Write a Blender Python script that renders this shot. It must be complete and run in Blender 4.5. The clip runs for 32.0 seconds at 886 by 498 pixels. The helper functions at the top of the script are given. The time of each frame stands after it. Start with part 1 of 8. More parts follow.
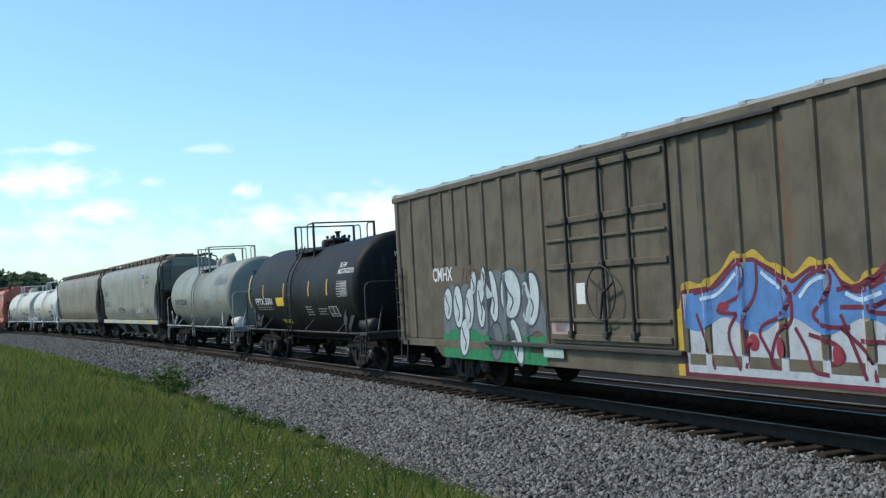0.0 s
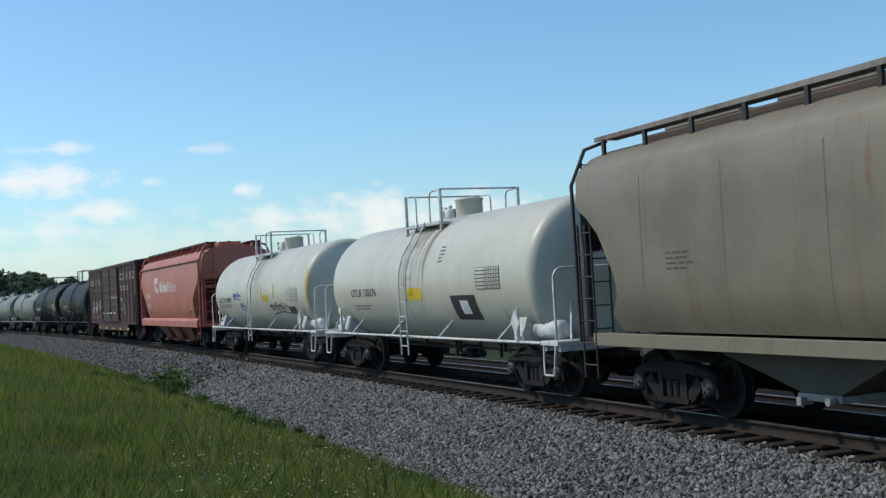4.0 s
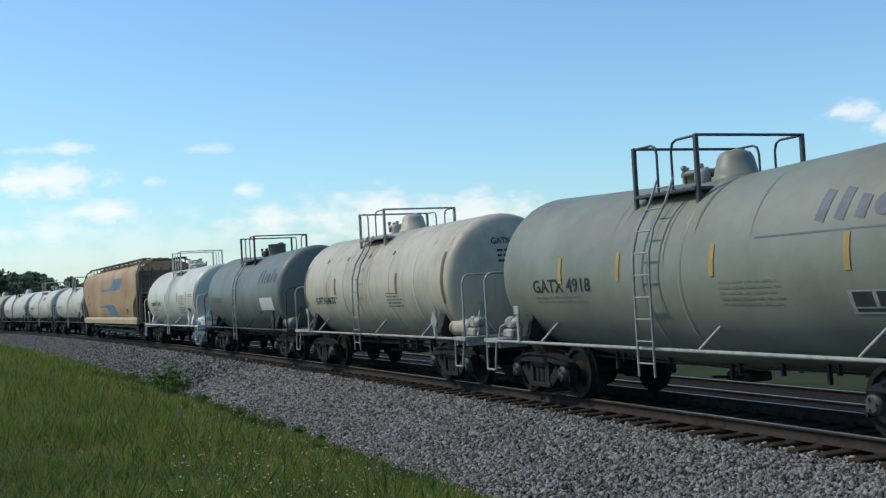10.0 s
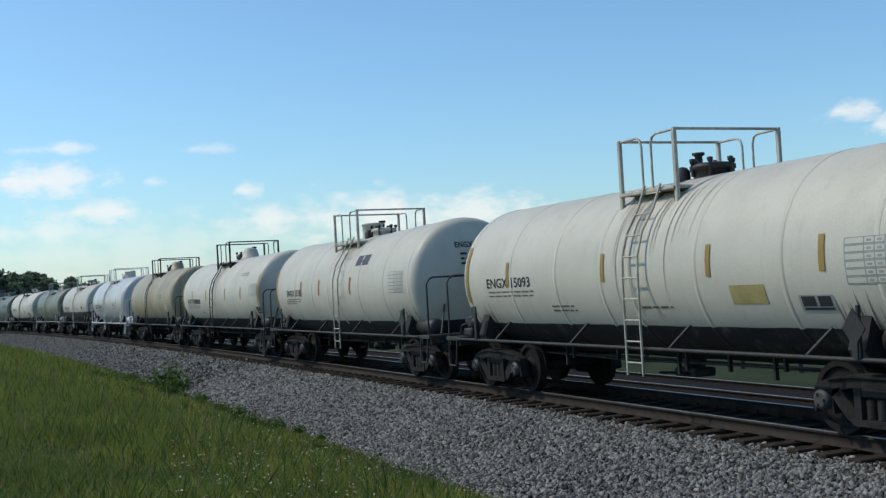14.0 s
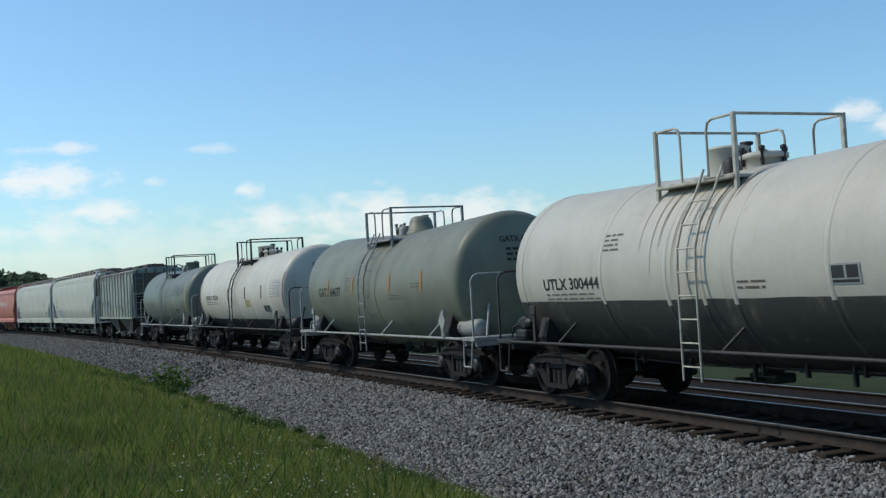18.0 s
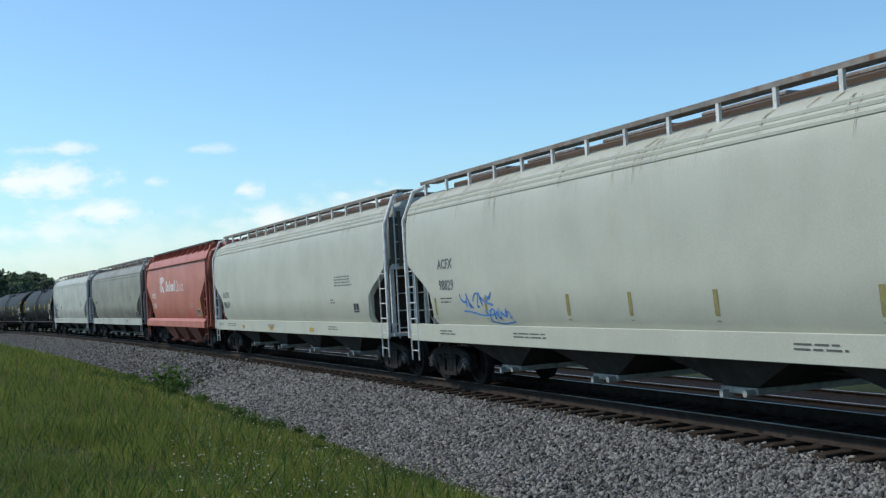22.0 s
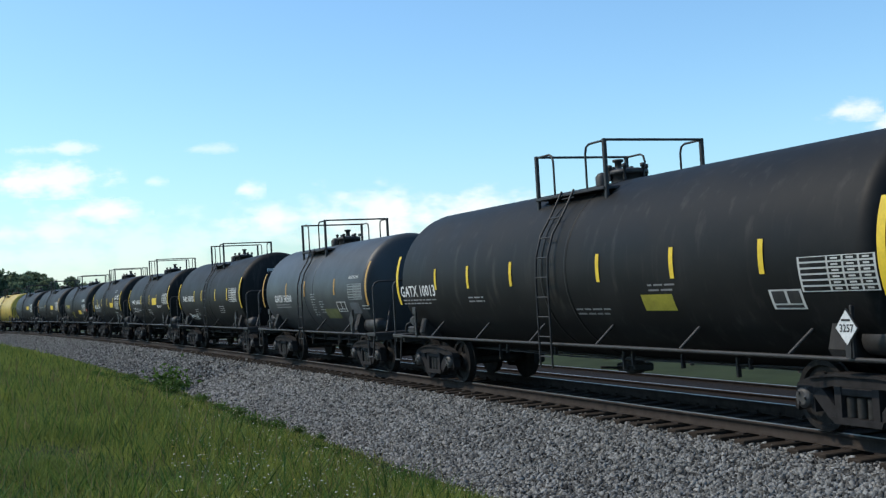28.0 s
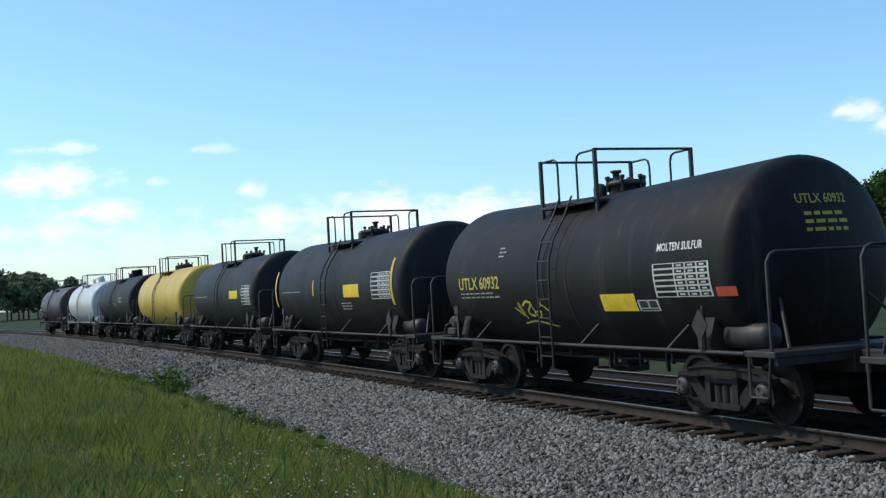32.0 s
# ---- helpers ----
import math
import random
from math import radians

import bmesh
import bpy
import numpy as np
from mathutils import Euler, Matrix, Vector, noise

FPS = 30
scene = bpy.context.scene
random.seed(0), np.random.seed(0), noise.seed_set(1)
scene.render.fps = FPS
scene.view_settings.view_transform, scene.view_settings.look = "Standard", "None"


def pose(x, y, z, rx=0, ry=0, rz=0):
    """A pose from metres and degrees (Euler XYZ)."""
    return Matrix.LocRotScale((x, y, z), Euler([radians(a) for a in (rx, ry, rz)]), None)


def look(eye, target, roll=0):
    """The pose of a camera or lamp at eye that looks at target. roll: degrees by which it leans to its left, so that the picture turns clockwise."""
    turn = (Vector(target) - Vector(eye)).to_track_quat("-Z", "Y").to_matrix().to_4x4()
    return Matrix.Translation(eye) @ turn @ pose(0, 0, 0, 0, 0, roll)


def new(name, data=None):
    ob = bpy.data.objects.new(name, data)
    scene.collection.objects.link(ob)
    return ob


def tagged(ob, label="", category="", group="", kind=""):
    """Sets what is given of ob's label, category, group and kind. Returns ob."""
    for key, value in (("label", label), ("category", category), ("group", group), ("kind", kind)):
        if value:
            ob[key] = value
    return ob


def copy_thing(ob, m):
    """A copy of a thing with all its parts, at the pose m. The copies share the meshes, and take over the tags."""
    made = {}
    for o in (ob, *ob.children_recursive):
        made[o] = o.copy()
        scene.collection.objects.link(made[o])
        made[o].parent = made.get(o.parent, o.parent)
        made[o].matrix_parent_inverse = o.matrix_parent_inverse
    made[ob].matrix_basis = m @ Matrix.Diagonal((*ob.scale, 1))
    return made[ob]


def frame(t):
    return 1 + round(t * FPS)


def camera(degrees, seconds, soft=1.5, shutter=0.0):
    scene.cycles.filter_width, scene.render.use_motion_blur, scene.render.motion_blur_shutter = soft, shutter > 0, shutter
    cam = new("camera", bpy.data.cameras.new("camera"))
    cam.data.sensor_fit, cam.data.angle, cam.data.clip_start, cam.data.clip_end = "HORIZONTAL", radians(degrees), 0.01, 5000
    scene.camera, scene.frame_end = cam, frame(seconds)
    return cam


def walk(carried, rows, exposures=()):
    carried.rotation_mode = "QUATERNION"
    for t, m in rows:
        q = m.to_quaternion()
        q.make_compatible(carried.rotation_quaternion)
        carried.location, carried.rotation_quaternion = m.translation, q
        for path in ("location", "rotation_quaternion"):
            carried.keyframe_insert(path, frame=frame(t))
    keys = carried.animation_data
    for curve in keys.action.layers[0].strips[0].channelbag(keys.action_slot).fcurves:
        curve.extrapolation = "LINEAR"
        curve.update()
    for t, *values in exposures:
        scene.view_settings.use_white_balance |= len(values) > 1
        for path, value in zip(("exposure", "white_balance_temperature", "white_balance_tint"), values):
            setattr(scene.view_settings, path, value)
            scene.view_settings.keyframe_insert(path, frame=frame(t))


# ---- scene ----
cam = camera(42.93, 32.0, soft=1.3)
EYE = pose(0, 0, 2.093, 91.883, 0, 0) @ pose(0, 0, 0, 0, 0, -3.211)
walk(cam, [(0, EYE), (32, EYE)], exposures=[(0, 0.30), (2, 0.16), (5, -0.05), (6, 0.26), (7, 0.38), (8, 0.25), (9, 0.16), (10, 0.08), (12, 0.02), (13, 0.18), (14, -0.02), (18, -0.03), (19, 0.02), (21, 0.24), (22, 0.12), (24, 0.14), (27, 0.30), (28, 0.28), (32, 0.28)])

# ---- world, sun, exposure ----
SUN_AZ, SUN_EL = -80.0, 47.0
world = bpy.data.worlds.new("world")
scene.world = world
world.use_nodes = True
wn = world.node_tree
wn.nodes.clear()
w_out = wn.nodes.new("ShaderNodeOutputWorld")
w_bg = wn.nodes.new("ShaderNodeBackground")
w_sky = wn.nodes.new("ShaderNodeTexSky")
w_sky.sky_type = "NISHITA"
w_sky.sun_disc = False
w_sky.sun_elevation = radians(SUN_EL)
w_sky.sun_rotation = radians(SUN_AZ % 360)
w_sky.air_density, w_sky.dust_density, w_sky.ozone_density = 1.0, 0.9, 2.0
w_bg.inputs["Strength"].default_value = 0.148
w_tint = wn.nodes.new("ShaderNodeMix")
w_tint.data_type, w_tint.blend_type = "RGBA", "MULTIPLY"
w_tint.inputs["Factor"].default_value = 1.0
_in = [i for i in w_tint.inputs if i.type == "RGBA"]
_in[1].default_value = (0.735, 0.98, 1.09, 1)
wn.links.new(w_sky.outputs["Color"], _in[0])
wn.links.new([o for o in w_tint.outputs if o.type == "RGBA"][0], w_bg.inputs["Color"])
wn.links.new(w_bg.outputs["Background"], w_out.inputs["Surface"])
sun_data = bpy.data.lights.new("sun", "SUN")
sun_data.energy, sun_data.angle, sun_data.color = 2.55, radians(0.6), (1.0, 0.90, 0.76)
sun = new("sun", sun_data)
az, el = radians(SUN_AZ), radians(SUN_EL)
sun.matrix_world = look((0, 0, 60), (-60 * math.sin(az) * math.cos(el), -60 * math.cos(az) * math.cos(el), 60 - 60 * math.sin(el)))

# ---- the line of the track: a long curve that eases out of a straight ----
X0, Y0, TH0, K0, K1 = 20.402, -21.821, 1.953475, 0.00030065, 8.71374e-6
S_BENT = 186.0
S_TAB = np.arange(-640.0, 800.0, 0.5)
_sc = np.clip(S_TAB, 0, S_BENT)
A_TAB = TH0 + K0 * _sc + K1 * _sc ** 2 / 2
_cx = np.concatenate([[0], np.cumsum(np.cos((A_TAB[1:] + A_TAB[:-1]) / 2) * 0.5)])
_cy = np.concatenate([[0], np.cumsum(np.sin((A_TAB[1:] + A_TAB[:-1]) / 2) * 0.5)])
_i0 = int(np.argmin(np.abs(S_TAB)))
X_TAB, Y_TAB = _cx - _cx[_i0] + X0, _cy - _cy[_i0] + Y0


def line(s):
    """Place and heading of the track's middle at s metres up the line."""
    return np.interp(s, S_TAB, X_TAB), np.interp(s, S_TAB, Y_TAB), np.interp(s, S_TAB, A_TAB)


def spot(s, d, z=0.0):
    """World place d metres beyond the track's middle (negative: the camera's side)."""
    x, y, a = line(s)
    return x + d * np.sin(a), y - d * np.cos(a), z + 0 * x


def run(t):
    """Metres that the train has run since the start."""
    return 17.7026 * t - 0.0359088 * ((t - 16.0) ** 2 - 256.0)


# ---- materials ----
MATS = {}


def node(nt, kind, **inputs):
    n = nt.nodes.new(kind)
    for k, v in inputs.items():
        n.inputs[k.replace("_", " ")].default_value = v
    return n


def surface(name, rgb, rough=0.6, metal=0.0, dark=0.6, spot_scale=1.2, streak=0.35, dirt=(0.10, 0.08, 0.06), rust=0.0,
            grain=60.0, bump=0.15, belly=None, island=0.0, belly_rgb=(0.02, 0.02, 0.022), spec=0.4, through_light=0.0, low_rgb=None):
    """Painted, cast or mineral surface: stains at two scales, runs down the side, fine relief."""
    if name in MATS:
        return MATS[name]
    m = bpy.data.materials.new(name)
    m.use_nodes = True
    nt = m.node_tree
    b = nt.nodes["Principled BSDF"]
    L = nt.links.new
    tc = nt.nodes.new("ShaderNodeTexCoord")
    oi = nt.nodes.new("ShaderNodeObjectInfo")
    sh = nt.nodes.new("ShaderNodeVectorMath")
    sh.operation = "MULTIPLY_ADD"
    sh.inputs[1].default_value = (1, 1, 1)
    comb = nt.nodes.new("ShaderNodeVectorMath")
    comb.operation = "SCALE"
    comb.inputs[0].default_value = (31.0, 17.0, 5.0)
    L(oi.outputs["Random"], comb.inputs["Scale"])
    L(tc.outputs["Object"], sh.inputs[0])
    L(comb.outputs[0], sh.inputs[2])
    n1 = node(nt, "ShaderNodeTexNoise", Scale=spot_scale, Detail=6.0, Roughness=0.62)
    L(sh.outputs[0], n1.inputs["Vector"])
    mp = nt.nodes.new("ShaderNodeMapping")
    mp.inputs["Scale"].default_value = (3.2, 3.2, 0.22)
    L(sh.outputs[0], mp.inputs["Vector"])
    n2 = node(nt, "ShaderNodeTexNoise", Scale=1.4, Detail=5.0, Roughness=0.6)
    L(mp.outputs[0], n2.inputs["Vector"])
    n3 = node(nt, "ShaderNodeTexNoise", Scale=grain, Detail=3.0)
    L(sh.outputs[0], n3.inputs["Vector"])

    def ramp(src, a, c):
        r = nt.nodes.new("ShaderNodeMapRange")
        r.interpolation_type = "SMOOTHSTEP"
        r.inputs["From Min"].default_value, r.inputs["From Max"].default_value = a, c
        L(src, r.inputs["Value"])
        return r.outputs["Result"]

    def mix(fac, a, c, k=1.0):
        x = nt.nodes.new("ShaderNodeMix")
        x.data_type = "RGBA"
        if k != 1.0:
            mu = nt.nodes.new("ShaderNodeMath")
            mu.operation = "MULTIPLY"
            mu.inputs[1].default_value = k
            L(fac, mu.inputs[0])
            fac = mu.outputs[0]
        L(fac, x.inputs["Factor"])
        for sock, v in (("A", a), ("B", c)):
            i = [s for s in x.inputs if s.name == sock and s.type == "RGBA"][0]
            if isinstance(v, tuple):
                i.default_value = (*v, 1)
            else:
                L(v, i)
        return [o for o in x.outputs if o.type == "RGBA"][0]

    low = low_rgb or tuple(c * dark for c in rgb)
    col = mix(ramp(n1.outputs["Fac"], 0.38, 0.68), rgb, low, 0.75)
    if island:
        ge = nt.nodes.new("ShaderNodeNewGeometry")
        hs = nt.nodes.new("ShaderNodeHueSaturation")
        mr = nt.nodes.new("ShaderNodeMapRange")
        mr.inputs["To Min"].default_value, mr.inputs["To Max"].default_value = 1 - island, 1 + island
        L(ge.outputs["Random Per Island"], mr.inputs["Value"])
        L(mr.outputs["Result"], hs.inputs["Value"])
        L(col, hs.inputs["Color"])
        col = hs.outputs["Color"]
    if belly is not None:
        sx = nt.nodes.new("ShaderNodeSeparateXYZ")
        L(tc.outputs["Object"], sx.inputs[0])
        ad = nt.nodes.new("ShaderNodeMath")
        ad.operation = "MULTIPLY_ADD"
        ad.inputs[1].default_value = 0.05
        L(n1.outputs["Fac"], ad.inputs[0])
        L(sx.outputs["Z"], ad.inputs[2])
        col = mix(ramp(ad.outputs[0], belly + 0.02, belly - 0.02 + 0.05), belly_rgb, col)
    if streak:
        col = mix(ramp(n2.outputs["Fac"], 0.52, 0.78), col, dirt, streak)
    if rust:
        n4 = node(nt, "ShaderNodeTexNoise", Scale=0.9, Detail=8.0, Roughness=0.75)
        L(mp.outputs[0], n4.inputs["Vector"])
        col = mix(ramp(n4.outputs["Fac"], 0.60 - 0.25 * rust, 0.74 - 0.1 * rust), col, (0.17, 0.065, 0.022), 0.85)
    fine = mix(n3.outputs["Fac"], (0.80, 0.80, 0.80), (1.12, 1.12, 1.12))
    mul = nt.nodes.new("ShaderNodeMix")
    mul.data_type, mul.blend_type = "RGBA", "MULTIPLY"
    mul.inputs["Factor"].default_value = 1.0
    ia = [s for s in mul.inputs if s.type == "RGBA"]
    L(col, ia[0])
    L(fine, ia[1])
    L([o for o in mul.outputs if o.type == "RGBA"][0], b.inputs["Base Color"])
    rr = nt.nodes.new("ShaderNodeMapRange")
    rr.inputs["To Min"].default_value, rr.inputs["To Max"].default_value = max(0.05, rough - 0.12), min(1.0, rough + 0.15)
    L(n1.outputs["Fac"], rr.inputs["Value"])
    L(rr.outputs["Result"], b.inputs["Roughness"])
    b.inputs["Metallic"].default_value = metal
    b.inputs["Specular IOR Level"].default_value = spec
    if bump:
        bp = nt.nodes.new("ShaderNodeBump")
        bp.inputs["Strength"].default_value, bp.inputs["Distance"].default_value = bump, 0.02
        su = nt.nodes.new("ShaderNodeMath")
        su.operation = "MULTIPLY_ADD"
        su.inputs[1].default_value = 0.25
        L(n3.outputs["Fac"], su.inputs[0])
        L(n1.outputs["Fac"], su.inputs[2])
        L(su.outputs[0], bp.inputs["Height"])
        L(bp.outputs["Normal"], b.inputs["Normal"])
    if through_light:
        tl = nt.nodes.new("ShaderNodeBsdfTranslucent")
        ms = nt.nodes.new("ShaderNodeMixShader")
        ms.inputs["Fac"].default_value = through_light
        L([o for o in mul.outputs if o.type == "RGBA"][0], tl.inputs["Color"])
        L(b.outputs[0], ms.inputs[1])
        L(tl.outputs[0], ms.inputs[2])
        L(ms.outputs[0], nt.nodes["Material Output"].inputs["Surface"])
    MATS[name] = m
    return m


def ink(rgb, rough=0.6):
    """Thin paint of letters, stripes and stencils, a little worn."""
    key = "ink_%03d_%03d_%03d" % tuple(int(c * 255) for c in rgb)
    return surface(key, rgb, rough=rough, dark=0.75, spot_scale=5.0, streak=0.2, bump=0.0, grain=30.0)


WHITE, BLACK, YELLOW, ORANGE, RED = (0.72, 0.72, 0.70), (0.025, 0.025, 0.025), (0.72, 0.50, 0.03), (0.62, 0.30, 0.05), (0.55, 0.05, 0.04)
grime = surface("truck_grime", (0.028, 0.026, 0.026), rough=0.9, dirt=(0.050, 0.047, 0.046), streak=0.5, spot_scale=6, bump=0.3, spec=0.12)
bearing_iron = surface("bearing_iron", (0.075, 0.070, 0.066), rough=0.6, metal=0.2, streak=0.4, spot_scale=8)
grime_blue = surface("truck_blue_grey", (0.16, 0.19, 0.22), rough=0.75, streak=0.5, spot_scale=6, bump=0.3)
wheel_steel = surface("wheel_steel", (0.022, 0.020, 0.019), rough=0.75, metal=0.2, streak=0.3, spot_scale=8, spec=0.15)
spring_steel = surface("spring_steel", (0.05, 0.045, 0.04), rough=0.6, metal=0.5, streak=0.2, spot_scale=9)
under_black = surface("underframe_black", (0.022, 0.020, 0.019), rough=0.8, dirt=(0.07, 0.06, 0.05), streak=0.5, spot_scale=3)
pipe_black = surface("pipe_black", (0.03, 0.028, 0.027), rough=0.55, streak=0.25, spot_scale=6)
pipe_grey = surface("pipe_grey", (0.32, 0.32, 0.30), rough=0.55, streak=0.3, spot_scale=6)
pipe_white = surface("pipe_white", (0.66, 0.66, 0.63), rough=0.5, streak=0.3, spot_scale=6)
roof_metal = surface("walkway_galvanised", (0.27, 0.24, 0.21), rough=0.6, metal=0.3, streak=0.3, rust=0.5, spot_scale=3)
ballast_rock = surface("ballast_rock", (0.158, 0.157, 0.149), rough=0.9, dark=0.7, spot_scale=2.5, streak=0, grain=40, bump=0.4, island=0.88, spec=0.2)
# far darker than the stones: the shade in their gaps is painted here
ballast_bed_shade = surface("ballast_bed_shade", (0.038, 0.039, 0.038), rough=0.95, dark=0.4, spot_scale=14, streak=0, grain=70, bump=0.9, spec=0.2)
# shade below the train and round the second track is in this dark colour
ballast_dark = surface("ballast_shade_dark", (0.024, 0.020, 0.018), rough=1.0, dark=0.4, spot_scale=9, streak=0, grain=45, bump=0.9, spec=0.06)
rail_rust = surface("rail_rust", (0.038, 0.030, 0.025), spec=0.15, rough=0.9, dark=0.6, streak=0.2, spot_scale=5, bump=0.3)
rail_shine = surface("rail_shine", (0.30, 0.285, 0.27), rough=0.36, metal=0.7, dark=0.8, streak=0.0, spot_scale=3, bump=0.0)
tie_wood = surface("tie_wood", (0.044, 0.035, 0.028), rough=1.0, spec=0.06, dark=0.5, streak=0.0, spot_scale=5, bump=0.8)
earth = surface("field_grass", (0.036, 0.047, 0.018), rough=0.95, dark=0.55, spot_scale=0.35, streak=0, grain=9, bump=0.6, spec=0.1)
blade_green = surface("grass_blades", (0.248, 0.278, 0.062), rough=0.7, low_rgb=(0.135, 0.185, 0.048), spot_scale=0.32, streak=0, grain=2, bump=0, island=0.20, spec=0.10, through_light=0.4)
blade_dry = surface("dry_grass", (0.24, 0.19, 0.085), rough=0.8, dark=0.7, spot_scale=0.5, streak=0, grain=2, bump=0, island=0.35, spec=0.15, through_light=0.3)
blade_brown = surface("brown_grass", (0.105, 0.080, 0.045), rough=0.9, dark=0.6, spot_scale=0.8, streak=0, grain=2, bump=0, island=0.4, spec=0.1, through_light=0.25)
weed_green = surface("weed_leaves", (0.080, 0.145, 0.030), rough=0.65, dark=0.6, spot_scale=2.0, streak=0, grain=6, bump=0, island=0.35, spec=0.2, through_light=0.4)
flower_white = surface("flower_white", (0.46, 0.46, 0.38), rough=0.8, dark=0.8, streak=0, bump=0, island=0.2)
flower_yellow = surface("flower_yellow", (0.55, 0.42, 0.03), rough=0.8, dark=0.8, streak=0, bump=0, island=0.2)
# far leaves are paler than foliage: distance haze is put into their colour
leaf_far_hazed = surface("tree_leaves", (0.155, 0.200, 0.118), rough=0.8, dark=0.55, spot_scale=0.12, streak=0, grain=1, bump=0, island=0.5, spec=0.1, through_light=0.4)
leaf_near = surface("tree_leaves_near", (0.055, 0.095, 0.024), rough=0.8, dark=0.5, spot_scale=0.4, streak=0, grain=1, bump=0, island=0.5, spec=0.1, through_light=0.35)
bark = surface("bark", (0.07, 0.055, 0.04), rough=0.95, streak=0.3, spot_scale=3)
fence_wood = surface("fence_wood", (0.06, 0.048, 0.038), rough=0.9, streak=0.3, spot_scale=3)
rubber = surface("air_hose", (0.015, 0.015, 0.015), rough=0.7, streak=0.2)

# cloud backdrop: soft-edged, its sunlit white given by emission
cloud_mat = bpy.data.materials.new("cloud")
cloud_mat.use_nodes = True
_nt = cloud_mat.node_tree
_nt.nodes.clear()
_o = _nt.nodes.new("ShaderNodeOutputMaterial")
_em = _nt.nodes.new("ShaderNodeEmission")
_tr = _nt.nodes.new("ShaderNodeBsdfTransparent")
_mx = _nt.nodes.new("ShaderNodeMixShader")
_tc = _nt.nodes.new("ShaderNodeTexCoord")
_oi = _nt.nodes.new("ShaderNodeObjectInfo")
_ln = _nt.nodes.new("ShaderNodeVectorMath")
_ln.operation = "SUBTRACT"
_ln.inputs[1].default_value = (0.5, 0.5, 0.42)
_fl = _nt.nodes.new("ShaderNodeVectorMath")
_fl.operation = "MULTIPLY"
_fl.inputs[1].default_value = (1, 0, 1)
_le = _nt.nodes.new("ShaderNodeVectorMath")
_le.operation = "LENGTH"
_sq = _nt.nodes.new("ShaderNodeVectorMath")
_sq.operation = "MULTIPLY"
_sq.inputs[1].default_value = (1, 1, 2.0)
_nz = _nt.nodes.new("ShaderNodeTexNoise")
_nz.noise_dimensions = "4D"
_nz.inputs["Scale"].default_value, _nz.inputs["Detail"].default_value, _nz.inputs["Roughness"].default_value = 0.013, 7.0, 0.58
_w = _nt.nodes.new("ShaderNodeMath")
_w.operation = "MULTIPLY"
_w.inputs[1].default_value = 40.0
_a1 = _nt.nodes.new("ShaderNodeMath")
_a1.operation = "MULTIPLY_ADD"
_a1.inputs[1].default_value = -1.25
_nn = _nt.nodes.new("ShaderNodeMath")
_nn.operation = "MULTIPLY_ADD"
_nn.inputs[1].default_value, _nn.inputs[2].default_value = 1.7, -0.28
_mr = _nt.nodes.new("ShaderNodeMapRange")
_mr.interpolation_type = "SMOOTHSTEP"
_mr.inputs["From Min"].default_value, _mr.inputs["From Max"].default_value = -0.08, 0.55
_mr.inputs["To Max"].default_value = 0.66
_al = _nt.nodes.new("ShaderNodeMath")
_al.operation = "MULTIPLY"
_em.inputs["Color"].default_value, _em.inputs["Strength"].default_value = (1.0, 0.98, 0.95, 1), 1.0
for _a, _b in ((_tc.outputs["Generated"], _ln.inputs[0]), (_ln.outputs[0], _fl.inputs[0]), (_fl.outputs[0], _le.inputs[0]), (_tc.outputs["Object"], _sq.inputs[0]), (_sq.outputs[0], _nz.inputs["Vector"]),
               (_oi.outputs["Random"], _w.inputs[0]), (_w.outputs[0], _nz.inputs["W"]), (_le.outputs["Value"], _a1.inputs[0]),
               (_nn.outputs[0], _a1.inputs[2]), (_nz.outputs["Fac"], _nn.inputs[0]), (_a1.outputs[0], _mr.inputs["Value"]), (_mr.outputs["Result"], _al.inputs[0]),
               (_oi.outputs["Alpha"], _al.inputs[1]), (_al.outputs[0], _mx.inputs["Fac"]),
               (_tr.outputs[0], _mx.inputs[1]), (_em.outputs[0], _mx.inputs[2]), (_mx.outputs[0], _o.inputs["Surface"])):
    _nt.links.new(_a, _b)


